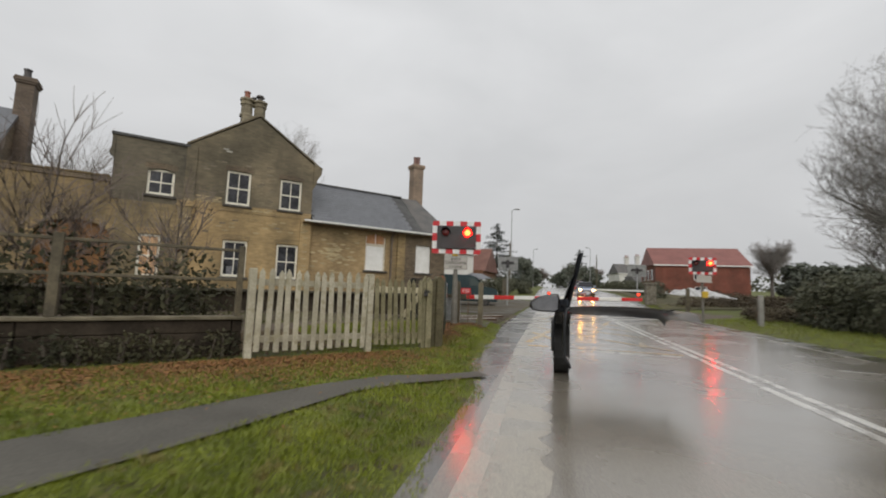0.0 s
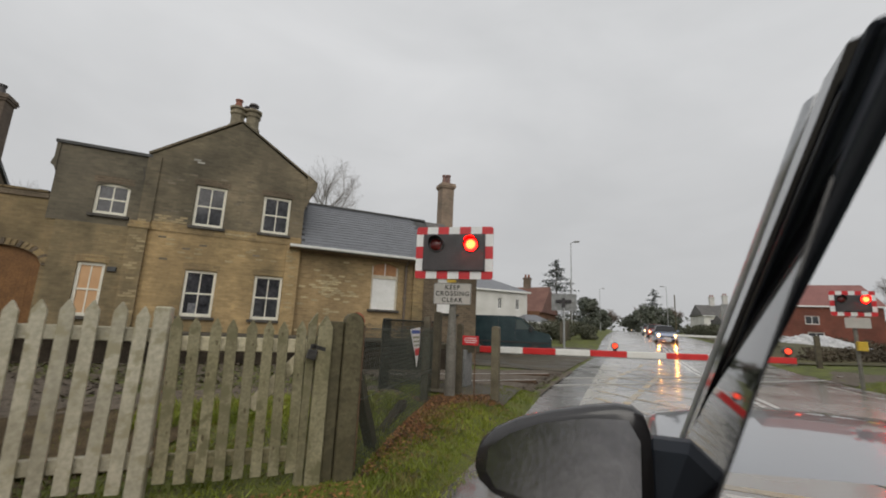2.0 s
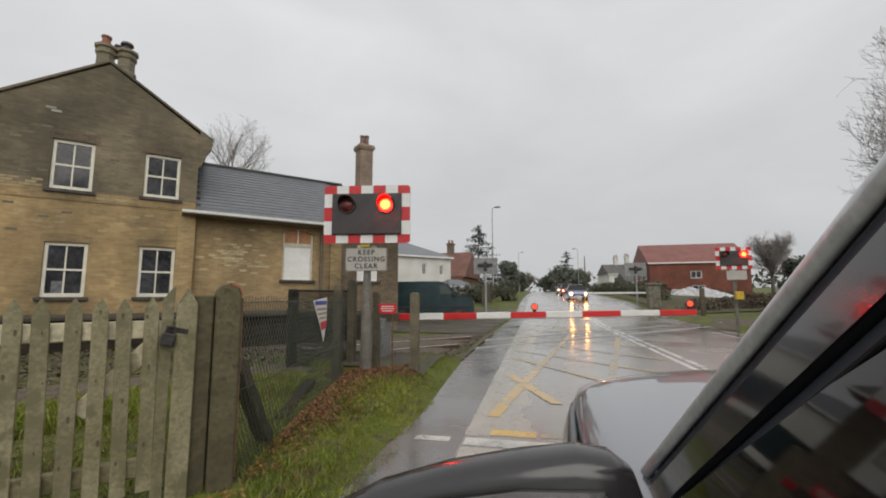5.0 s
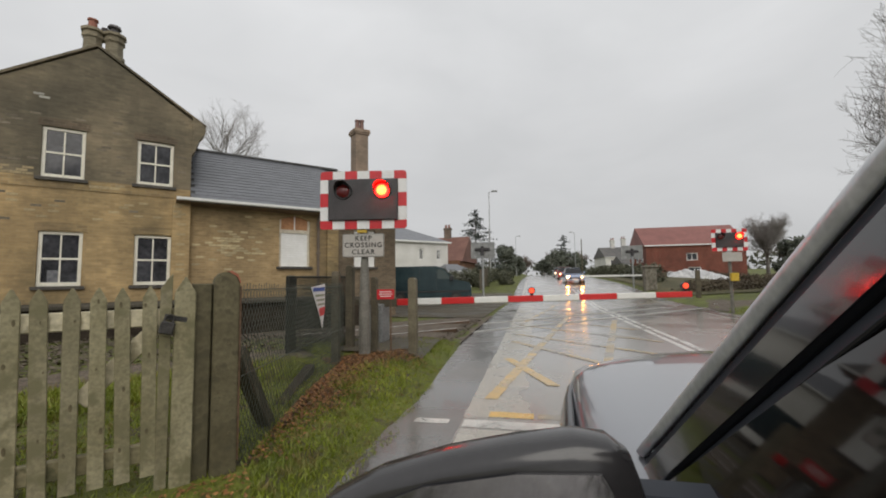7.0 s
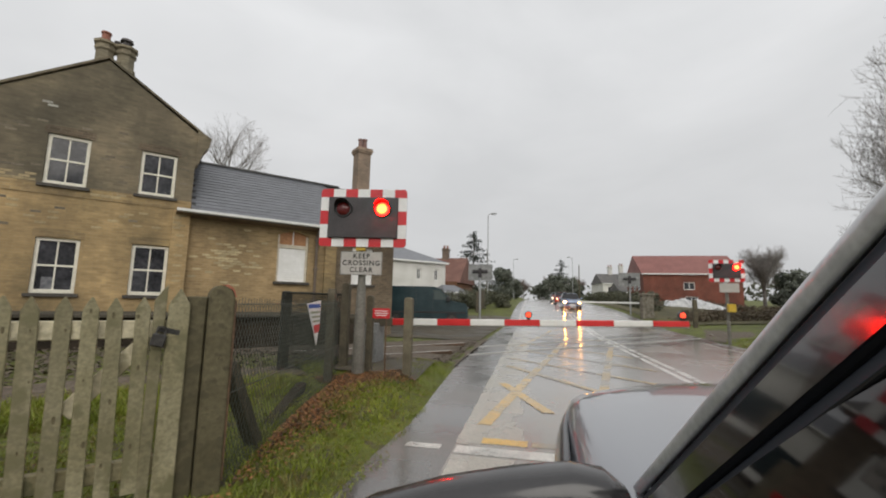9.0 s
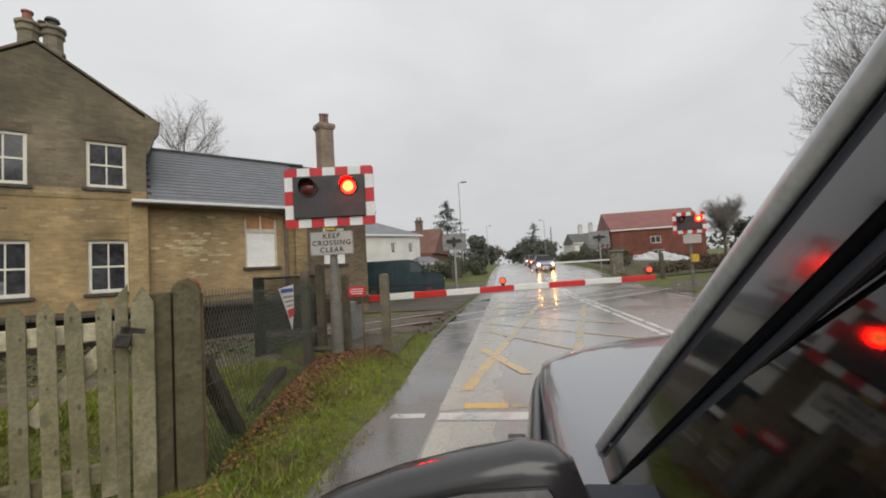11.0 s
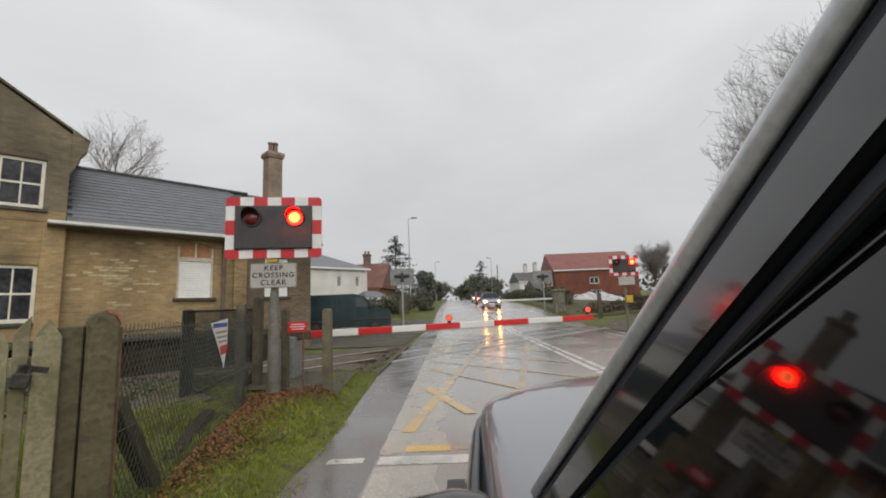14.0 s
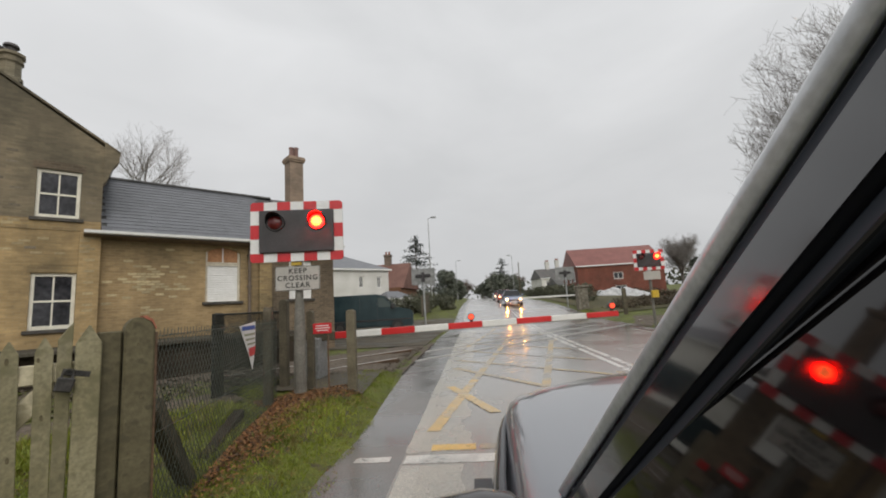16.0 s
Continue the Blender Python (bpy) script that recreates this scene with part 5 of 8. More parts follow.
bm = bmesh.new()
prism(bm, [(0.02, 1.436), (0.066, 1.409), (0.088, 1.36), (0.093, 1.365), (0.072, 1.42), (0.035, 1.447), (0.018, 1.446)], -0.08, 0.08)
part("cap", bm, CAP_RED, gpost, "faded red paint on the post top")
bm = bmesh.new()
rod(bm, (0.09, -0.06, 0.15), (0.09, -0.06, 1.34), 0.012, n=6)
part("straining_bar", bm, RUST, gpost)
bm = bmesh.new()
b0, b1 = Vector((0.10, 0.10, 0.86)), Vector((0.52, 0.78, -0.06))
bq = (b1 - b0).to_track_quat("Z", "Y").to_matrix().to_4x4()
box(bm, -0.05, 0.05, -0.06, 0.06, 0.0, (b1 - b0).length, 0.008, m=Matrix.Translation(b0) @ bq)
part("brace", bm, WOOD_DK, gpost, "slanting dark timber strut")

# wire mesh fence from the gate post towards the signal
MF0, MF1 = Vector((4.47, FY + 0.0, 0.0)), Vector((6.25, 8.15, 0.12))
mdir = (MF1 - MF0)
mlen = Vector((mdir.x, mdir.y, 0)).length
myaw = math.degrees(math.atan2(mdir.y, mdir.x))
mesh_fence = thing("wire_fence", pose(MF0.x, MF0.y, 0.0, 0, 0, myaw), "dark green wire mesh fence on timber posts", "fence")
H0, H1, pitch = 0.06, 1.31, 0.056


def thin(bm, p0, p1, r):
    d = (p1 - p0).normalized()
    a = Vector((0, 1, 0))
    b_ = d.cross(a).normalized()
    vs = []
    for p in (p0, p1):
        for k in range(3):
            an = 2 * math.pi * k / 3
            vs.append(bm.verts.new(p + (a * math.cos(an) + b_ * math.sin(an)) * r))
    for k in range(3):
        j = (k + 1) % 3
        bm.faces.new((vs[k], vs[j], vs[3 + j], vs[3 + k]))


def diamond(bm, x0, x1, z0, z1, step, r, wob=0.0):
    """Crossing wires between two uprights."""
    hgt = z1 - z0
    c = x0 - hgt * 0.62
    while c < x1:
        for sgn in (1, -1):
            xa, za, xb, zb = (c, z0, c + hgt * 0.62, z1) if sgn > 0 else (c, z1, c + hgt * 0.62, z0)
            if xa < x0:
                k = (x0 - xa) / (xb - xa)
                xa, za = x0, za + (zb - za) * k
            if xb > x1:
                k = (x1 - xa) / (xb - xa)
                xb, zb = x1, za + (zb - za) * k
            if xb - xa > 0.01:
                thin(bm, Vector((xa, wob * math.sin(3 * xa), za)), Vector((xb, wob * math.sin(3 * xb), zb)), r)
        c += step


bm = bmesh.new()
diamond(bm, 0.0, mlen, H0, H1, pitch, 0.0028, 0.012)
part("mesh", bm, WIRE, mesh_fence, "diamond wire mesh")
for z in (H0 + 0.02, 0.7, H1):
    bm = bmesh.new()
    rod(bm, (0, 0, z), (mlen, 0, z), 0.004, n=5)
    part("line_wire", bm, WIRE, mesh_fence)
# twisted ends of the wires along the top
bm = bmesh.new()
x = 0.02
while x < mlen - 0.02:
    thin(bm, Vector((x, 0, H1)), Vector((x + frnd.uniform(-0.012, 0.012), 0, H1 + frnd.uniform(0.03, 0.05))), 0.003)
    x += pitch * 0.9
part("wire_fringe", bm, WIRE, mesh_fence, "twisted wire ends")["kind"] = "stuff"
for x in (mlen - 0.12,):
    bm = bmesh.new()
    prism(bm, [(x - 0.055, -0.1), (x + 0.055, -0.1), (x + 0.055, 1.46), (x + 0.03, 1.52), (x - 0.03, 1.52), (x - 0.055, 1.46)], 0.03, 0.14)
    bmesh.ops.bevel(bm, geom=[e for e in bm.edges], offset=0.01, segments=1, affect="EDGES")
    part("post", bm, WOOD_DK, mesh_fence, "dark round-topped timber post")
# timber strut lying behind the mesh
bm = bmesh.new()
b0, b1 = Vector((1.15, 0.16, 0.13)), Vector((2.3, 0.22, 0.30))
bq = (b1 - b0).to_track_quat("Z", "Y").to_matrix().to_4x4()
box(bm, -0.06, 0.06, -0.05, 0.05, 0, (b1 - b0).length, 0.008, m=Matrix.Translation(b0) @ bq)
part("brace", bm, PLAT_FACE, mesh_fence, "low dark strut behind the mesh")

# framed mesh panel beside the track
pan = thing("mesh_panel", pose(5.70, 9.16, 0, 0, 0, math.degrees(math.atan2(0.31, 1.24))), "black steel frame panel filled with dark wire mesh", "fence panel")
for x in (0.0, 1.26):
    bm = bmesh.new()
    rod(bm, (x, 0, -0.05), (x, 0, 1.475), 0.02, n=8)
    part("upright", bm, SEAL_BLACK, pan)
for z in (0.12, 1.46):
    bm = bmesh.new()
    rod(bm, (0.015, 0, z), (1.245, 0, z), 0.016, n=8)
    part("crossbar", bm, SEAL_BLACK, pan)
bm = bmesh.new()
diamond(bm, 0.015, 1.245, 0.13, 1.45, 0.030, 0.0052)
part("mesh", bm, SEAL_BLACK, pan, "close dark mesh")
bm = bmesh.new()
prism(bm, [(0.06, -0.1), (0.20, -0.1), (0.20, 1.42), (0.17, 1.49), (0.09, 1.49), (0.06, 1.42)], 0.05, 0.17)
bmesh.ops.bevel(bm, geom=[e for e in bm.edges], offset=0.01, segments=1, affect="EDGES")
part("post", bm, WOOD_DK, pan, "dark timber post behind the frame")

notice = thing("notice_sheet", pose(MF0.x, MF0.y, 0, 0, 0, myaw), "torn white paper notice tied on the wire mesh", "notice")
bm = bmesh.new()
nx = 1.50
prism(bm, [(nx, 1.31), (nx + 0.53, 1.345), (nx + 0.53, 1.06), (nx + 0.43, 0.83), (nx + 0.30, 1.0)], -0.034, -0.028)
part("sheet", bm, SIGN_WHITE, notice)
bm = bmesh.new()
prism(bm, [(nx + 0.28, 1.065), (nx + 0.526, 1.075), (nx + 0.49, 0.98), (nx + 0.325, 0.975)], -0.038, -0.0345)
part("red_block", bm, SIGN_RED, notice)
for z0_, z1_, x0_ in ((1.262, 1.305, 0.06), (1.20, 1.225, 0.14), (1.15, 1.172, 0.19), (1.10, 1.12, 0.24)):
    bm = bmesh.new()
    box(bm, nx + x0_, nx + 0.50, -0.0375, -0.0345, z0_, z1_)
    part("text_bar", bm, BLUE_INK if z0_ > 1.25 else BAR_GREEN, notice)

# raised bank with railings left of the picket fence
wall_low = thing("retaining_wall", pose(0, 0, 0), "low dark sleeper wall with ivy and a pale coping", "wall", kind="structure")
bm = bmesh.new()
for k in range(3):
    x = -9.0
    while x < 0.9:
        L_ = 2.45
        box(bm, x + 0.01, min(x + L_, 0.95), 5.95, 6.15, 0.0 + 0.2 * k, 0.195 + 0.2 * k, 0.012)
        x += L_
part("sleeper_course", bm, PLAT_FACE, wall_low)
bm = bmesh.new()
box(bm, -9, 0.95, 5.9, 6.2, 0.6, 0.65, 0.01)
part("coping", bm, WOOD_GREY, wall_low, "pale weathered coping")
railing = thing("railing", pose(0, 6.05, 0.65), "dark timber post and rail fence on the low wall", "railing")
for x in (-8.6, -6.3, -3.9, -1.35, 0.88):
    bm = bmesh.new()
    w = 0.06 if x == -1.35 else 0.045
    box(bm, x - w, x + w, -0.05, 0.05, 0, 1.12, 0.008)
    part("post", bm, WOOD_DK, railing)
for z in (0.55, 1.02):
    bm = bmesh.new()
    box(bm, -8.6, 0.88, -0.02, 0.02, z, z + 0.045, 0.006)
    part("rail", bm, WOOD_DK, railing)

# ---- crossing signals and barriers ----


def lettering(name, text, size, material, parent, m, label=""):
    cu = bpy.data.curves.new(name, "FONT")
    cu.body, cu.size, cu.align_x, cu.align_y = text, size, "CENTER", "CENTER"
    cu.extrude = 0.001
    cu.space_character = 1.2
    cu.offset = 0.0022
    tmp = bpy.data.objects.new(name + "_tmp", cu)
    scene.collection.objects.link(tmp)
    bpy.context.view_layer.update()
    me = bpy.data.meshes.new_from_object(tmp.evaluated_get(bpy.context.evaluated_depsgraph_get()))
    bpy.data.objects.remove(tmp)
    me.materials.clear()
    me.materials.append(material)
    ob = new(name, me)
    ob.parent = parent
    ob.matrix_basis = m
    if label:
        ob["label"] = label
    return ob


def rounded_rect(w, h, r, n=5):
    pts = []
    for cx, cz, a0 in ((w / 2 - r, h / 2 - r, 0), (-w / 2 + r, h / 2 - r, 90), (-w / 2 + r, -h / 2 + r, 180), (w / 2 - r, -h / 2 + r, 270)):
        for i in range(n + 1):
            a = radians(a0 + 90 * i / n)
            pts.append((cx + r * math.cos(a), cz + r * math.sin(a)))
    return pts


def hood(bm, x, z, r):
    """Open-bottomed hood over a lamp."""
    n = 14
    ring = []
    for i in range(n + 1):
        a = radians(-25 + 230 * i / n)
        ring.append((x + r * math.cos(a), z + r * math.sin(a), max(0.0, math.sin(a))))
    for (xa, za, ka), (xb, zb, kb) in zip(ring, ring[1:]):
        da, db = 0.04 + 0.15 * ka, 0.04 + 0.15 * kb
        v = [bm.verts.new(p) for p in ((xa, -0.05, za), (xb, -0.05, zb), (xb, -0.05 - db, zb), (xa, -0.05 - da, za))]
        bm.faces.new(v)


def wigwag(m, label, lit=1, sign=True, z0=2.20, z1=3.13, w=1.38, ground_z=0.0):
    """Crossing signal: chequered board, two red lamps with hoods, post and sign. Local -y faces the traffic."""
    t = thing("crossing_signal", m, label, "signal", "crossing signals")
    h = z1 - z0
    zc = (z0 + z1) / 2
    bm = bmesh.new()
    prism(bm, rounded_rect(w, h, 0.05), 0.0, 0.03)
    bd = part("backing_board", bm, STEEL_GREY, t)
    b = 0.135
    # chequered border, each block a plate of its own
    n1, n2 = 7, 5
    k = 0
    for i in range(n1):
        a0, a1 = -w / 2 + w * i / n1, -w / 2 + w * (i + 1) / n1
        for zz in (h / 2 - b, -h / 2):
            bm = bmesh.new()
            if i in (0, n1 - 1):
                sx, sz, rc = (-1 if i == 0 else 1), (1 if zz > 0 else -1), 0.05
                xo, xi = (a0, a1 - 0.001) if i == 0 else (a1, a0 + 0.001)
                zo, zi = (zz + b, zz) if zz > 0 else (zz, zz + b)
                arc = [(xo - sx * rc + sx * rc * math.sin(u), zo - sz * rc + sz * rc * math.cos(u)) for u in [math.pi / 2 * q / 5 for q in range(6)]]
                prism(bm, [(xi, zi), (xi, zo), *arc, (xo, zi)], -0.006, -0.001)
            else:
                box(bm, a0 + 0.001, a1 - 0.001, -0.006, -0.001, zz, zz + b)
            part("check", bm, SIGN_RED if i % 2 == 0 else SIGN_WHITE, bd)
    hh = (h - 2 * b) / (n2 - 2)
    for i in range(n2 - 2):
        za = -h / 2 + b + hh * i
        for xx in (-w / 2, w / 2 - b):
            bm = bmesh.new()
            box(bm, xx, xx + b, -0.006, -0.001, za + 0.001, za + hh - 0.001)
            part("check", bm, SIGN_WHITE if i % 2 == 0 else SIGN_RED, bd)
    bd.matrix_basis = pose(0, 0, zc)
    bm = bmesh.new()
    box(bm, -w / 2 + b + 0.002, w / 2 - b - 0.002, -0.05, -0.002, zc - h / 2 + b + 0.002, zc + h / 2 - b - 0.002, 0.01)
    fb = part("face_plate", bm, SIGN_BLACK, t, "black face plate")
    for j, xx in enumerate((-0.31, 0.31)):
        lz = zc + 0.13
        bm = bmesh.new()
        rod(bm, (xx, -0.05, lz), (xx, -0.075, lz), 0.135, 0.125, 24)
        lamp = part("lamp_housing", bm, SIGN_BLACK, t)
        bm = bmesh.new()
        bmesh.ops.create_uvsphere(bm, u_segments=20, v_segments=10, radius=0.108, matrix=Matrix.Translation((xx, -0.074, lz)) @ Matrix.Diagonal((1, 0.5, 1, 1)))
        part("lens", bm, LAMP_ON if j == lit else LAMP_OFF, lamp, "glowing red lens" if j == lit else "unlit dark red lens")
        if j == lit:
            bm = bmesh.new()
            bmesh.ops.create_uvsphere(bm, u_segments=20, v_segments=10, radius=0.088, matrix=Matrix.Translation((xx, -0.095, lz)) @ Matrix.Diagonal((1, 0.42, 1, 1)))
            part("lens_centre", bm, LAMP_CORE, lamp)
        bm = bmesh.new()
        hood(bm, xx, lz, 0.142)
        bmesh.ops.remove_doubles(bm, verts=bm.verts[:], dist=1e-4)
        bmesh.ops.solidify(bm, geom=bm.faces[:], thickness=0.006)
        part("hood", bm, SIGN_BLACK, lamp)
    bm = bmesh.new()
    rod(bm, (0, 0.09, 1.75), (0, 0.09, z1 - 0.25), 0.057, n=14)
    foot = 0.092 if sign else 0.06
    rod(bm, (0, 0.09, ground_z - 0.1), (0, 0.09, 1.05), foot, foot * 0.93, n=14)
    rod(bm, (0, 0.09, 1.05), (0, 0.09, 1.75), foot * 0.93, 0.057, n=14)
    part("post", bm, POST_STEEL, t, "dull grey steel tube post", smooth=False)
    bm = bmesh.new()
    box(bm, -0.11, 0.05, 0.02, 0.10, z0 - 0.06, z0 - 0.005, 0.01)
    part("bracket", bm, YELLOW if sign else GALV, t)
    for zz in (z0 + 0.25, z1 - 0.33):
        bm = bmesh.new()
        box(bm, -0.3, 0.3, 0.032, 0.07, zz, zz + 0.06)
        part("bracket", bm, GALV, t)
    if sign:
        bm = bmesh.new()
        prism(bm, rounded_rect(0.66, 0.37, 0.02), -0.01, 0.004)
        pl = part("sign_plate", bm, SIGN_DULL, t, "dull white plate reading KEEP CROSSING CLEAR")
        pl.matrix_basis = pose(0.0, 0.0, z0 - 0.26)
        bm = bmesh.new()
        for q in ((-0.325, 0.325, 0.175, 0.181), (-0.325, 0.325, -0.181, -0.175), (-0.325, -0.319, -0.175, 0.175), (0.319, 0.325, -0.175, 0.175)):
            box(bm, q[0], q[1], -0.013, -0.0105, q[2], q[3])
        part("border", bm, INK, pl)
        for txt, z in (("KEEP", 0.108), ("CROSSING", 0.0), ("CLEAR", -0.108)):
            lettering("lettering", txt, 0.108, INK, pl, pose(0, -0.0125, z, 90, 0, 0))
    return t


def board_pose(x, y, fx, fy, z=0.0):
    """At x, y with local -y pointing along (fx, fy)."""
    return pose(x, y, z, 0, 0, math.degrees(math.atan2(fx, -fy)))


wigwag(board_pose(6.64, 8.33, -0.60, -0.80), "chequered red and white crossing signal, one red lamp lit", 1, ground_z=0.12)
wigwag(board_pose(21.75, 8.95, -0.74, -0.67), "chequered crossing signal across the road on a slim post", 1, sign=False, z0=2.35, z1=3.18, w=1.2)
bm = bmesh.new()
box(bm, -0.33, 0.33, -0.01, 0.0, -0.17, 0.17, 0.005)
sgn = tagged(link_mesh("sign_plate", bm, SIGN_DULL, m=board_pose(21.72, 8.88, -0.74, -0.67, 2.12)), "small pale plate under the far crossing signal", "sign")
bm = bmesh.new()
box(bm, -0.13, 0.13, -0.12, 0.02, 0, 0.3, 0.015)
tagged(link_mesh("yellow_box", bm, YELLOW, m=board_pose(21.7, 8.86, -0.74, -0.67, 1.22)), "yellow telephone box on the signal post", "telephone box")


def signal_back(lat, s, z0, w, yaw):
    """Signal for the other direction, seen from behind: grey board with bracket, on a post."""
    g = gh(lat, s)
    p = at_road(lat, s)
    t = thing("crossing_signal", pose(p.x, p.y, p.z, 0, 0, yaw), "back of a grey crossing signal board on a post", "signal", "crossing signals")
    bm = bmesh.new()
    prism(bm, rounded_rect(w, w * 0.68, 0.05), -0.02, 0.02)
    part("backing_board", bm, STEEL_GREY, t, m=pose(0, 0, z0))
    bm = bmesh.new()
    rod(bm, (0, -0.08, -0.1), (0, -0.08, z0 + 0.3), 0.057, n=10)
    part("post", bm, GALV, t)
    bm = bmesh.new()
    box(bm, -0.45, 0.45, -0.14, -0.03, z0 - 0.02, z0 + 0.14, 0.02)
    box(bm, -0.09, 0.09, -0.2, -0.03, z0 - 0.3, z0 + 0.26, 0.02)
    part("lamp_case", bm, SIGN_BLACK, t, "dark lamp cases and bracket")
    return t


signal_back(-1.9, 29.2, 3.0, 1.42, YAW)
signal_back(8.3, 38.0, 2.65, 1.5, YAW)


def barrier(m, length, lean, label, lamps, stripes=0.61, first_red=True):
    """Half barrier: machine case, counterweight arm and striped boom with red lamps. Boom runs along local +x from the pivot."""
    t = thing("crossing_barrier", m, label, "barrier", "crossing barriers")
    bm = bmesh.new()
    box(bm, -0.28, 0.12, -0.22, 0.22, -0.05, 0.95, 0.02)
    part("machine_case", bm, STEEL_GREY, t, "grey steel barrier machine case")
    bm = bmesh.new()
    box(bm, -0.9, 0.05, -0.30, -0.24, 0.94, 1.04, 0.008)
    box(bm, -0.9, 0.05, 0.24, 0.30, 0.94, 1.04, 0.008)
    box(bm, -1.15, -0.75, -0.32, 0.32, 0.80, 1.14, 0.02)
    part("counterweight", bm, WOOD_DK, t, "dark counterweight arms")
    rot = Matrix.Translation((0.05, 0, 0.97)) @ Matrix.Rotation(-lean, 4, "Y")
    bm = bmesh.new()
    box(bm, -0.05, 0.3, -0.07, 0.07, -0.08, 0.08, 0.01, m=rot)
    part("boom_root", bm, WOOD_DK, t)
    x, red = 0.3, first_red
    n = 0
    while x < length - 0.01:
        L_ = min(stripes, length - x)
        if n == 0 and stripes < 5:
            L_ = 0.25
        bm = bmesh.new()
        hgt_ = 0.062 - 0.018 * x / length
        box(bm, x + 0.001, x + L_ - 0.001, -0.03, 0.03, -hgt_, hgt_, 0.008, m=rot)
        part("boom_stripe", bm, BOOM_RED if red else BOOM_WHITE, t)
        x += L_
        red = not red
        n += 1
    bm = bmesh.new()
    rod(bm, rot @ Vector((0.3, 0, -0.075)), rot @ Vector((length, 0, -0.06)), 0.006, n=6)
    part("tension_wire", bm, GALV, t)
    for lx in lamps:
        bm = bmesh.new()
        c0 = rot @ Vector((lx, 0, 0.055))
        rod(bm, c0, c0 + Vector((0, 0, 0.03)), 0.03, n=10)
        rod(bm, c0 + Vector((0, 0.05, 0.085)), c0 + Vector((0, -0.05, 0.085)), 0.062, n=16)
        lp = part("boom_lamp", bm, SIGN_BLACK, t)
        bm = bmesh.new()
        rod(bm, c0 + Vector((0, -0.051, 0.085)), c0 + Vector((0, -0.066, 0.085)), 0.044, 0.036, 16)
        part("lens", bm, BOOM_LAMP, lp, "lit red boom lamp")
    return t


p = at_road(-1.85, 12.0)
barrier(pose(p.x, p.y, 0.0, 0, 0, YAW), 5.37, 0.022, "lowered half barrier with red and white boom over wet road", (2.80, 5.27))
p = at_road(9.1, 37.2)
barrier(pose(p.x, p.y, p.z - 0.1, 0, 0, YAW + 180), 4.6, 0.0, "lowered far half barrier with pale boom", (3.4,), stripes=6.0, first_red=False)
# timber and concrete posts beside the near signal


def plain_post(x, y, w, h, material, label, d=None):
    t = thing("fence_post", pose(x, y, ghw(x, y) - 0.06, 0, 0, YAW), label, "post", "verge posts")
    d = d or w
    bm = bmesh.new()
    prism(bm, [(-w / 2, 0), (w / 2, 0), (w / 2, h - 0.03), (w / 4, h), (-w / 4, h), (-w / 2, h - 0.03)], -d / 2, d / 2)
    bmesh.ops.bevel(bm, geom=[e for e in bm.edges], offset=0.008, segments=1, affect="EDGES")
    part("shaft", bm, material, t)
    return t


plain_post(7.42, 8.14, 0.13, 1.30, WOOD_GREY, "round-topped grey timber post beside the barrier")
plain_post(6.97, 8.62, 0.10, 1.28, WOOD_DK, "dark timber post behind the signal")
plain_post(6.80, 9.25, 0.13, 1.50, WOOD_DK, "dark timber post behind the signal panel", 0.12)
rsign = thing("red_notice", board_pose(7.03, 8.34, -0.6, -0.8, 0), "small red warning notice on a thin stake", "sign")
bm = bmesh.new()
box(bm, -0.14, 0.14, -0.008, 0.0, 1.08, 1.24, 0.003)
pl = part("plate", bm, SIGN_RED, rsign)
bm = bmesh.new()
for z, a in ((1.20, 0.1), (1.165, 0.11), (1.13, 0.09)):
    box(bm, -a, a, -0.011, -0.0085, z - 0.006, z + 0.006)
part("text_bars", bm, SIGN_WHITE, pl)
bm = bmesh.new()
rod(bm, (0.08, 0.02, 0.08), (0.08, 0.02, 1.22), 0.012, n=6)
part("stake", bm, RUST, rsign)

# right verge: posts and concrete case
plain_post(at_road(9.6, 19.4).x, at_road(9.6, 19.4).y, 0.16, 1.35, CONCRETE, "pale concrete post on the verge")
plain_post(at_road(10.2, 21.0).x, at_road(10.2, 21.0).y, 0.18, 1.2, WOOD_DK, "dark timber post on the verge")
plain_post(at_road(9.9, 30.0).x, at_road(9.9, 30.0).y, 0.2, 1.6, WOOD_DK, "dark timber post by the track")
p = at_road(8.75, 35.2)
rb = thing("stone_pier", pose(p.x, p.y, p.z - 0.1, 0, 0, YAW), "square weathered stone gate pier beside the crossing", "pier")
bm = bmesh.new()
box(bm, -0.36, 0.36, -0.36, 0.36, 0, 1.62, 0.03)
part("shaft", bm, PIER_STONE, rb)
bm = bmesh.new()
box(bm, -0.44, 0.44, -0.44, 0.44, 1.622, 1.78, 0.04)
part("capstone", bm, PIER_STONE, rb)
# white sheeted heap
bm = bmesh.new()
nx_, ny_ = 72, 14
grid = []
for i in range(nx_ + 1):
    u = i / nx_
    row = []
    for k in range(ny_ + 1):
        v = k / ny_ * 2 - 1
        ht = max(0.0, 1 - v * v) ** 0.6 * (0.25 + 0.75 * math.sin(math.pi * min(1, u * 1.02)) ** 0.6)
        q = Vector((u * 9, v * 1.4, 0))
        ht *= 0.85 + 0.75 * noise.noise(q * 0.9) + 0.35 * abs(noise.noise(q * 2.7 + Vector((3, 0, 0))))
        row.append(bm.verts.new((-4.4 + 8.8 * u + 0.2 * noise.noise(q * 2), v * 1.2, max(0.0, ht) * 0.9)))
    grid.append(row)
for r0, r1 in zip(grid, grid[1:]):
    for k in range(ny_):
        bm.faces.new((r0[k], r1[k], r1[k + 1], r0[k + 1]))
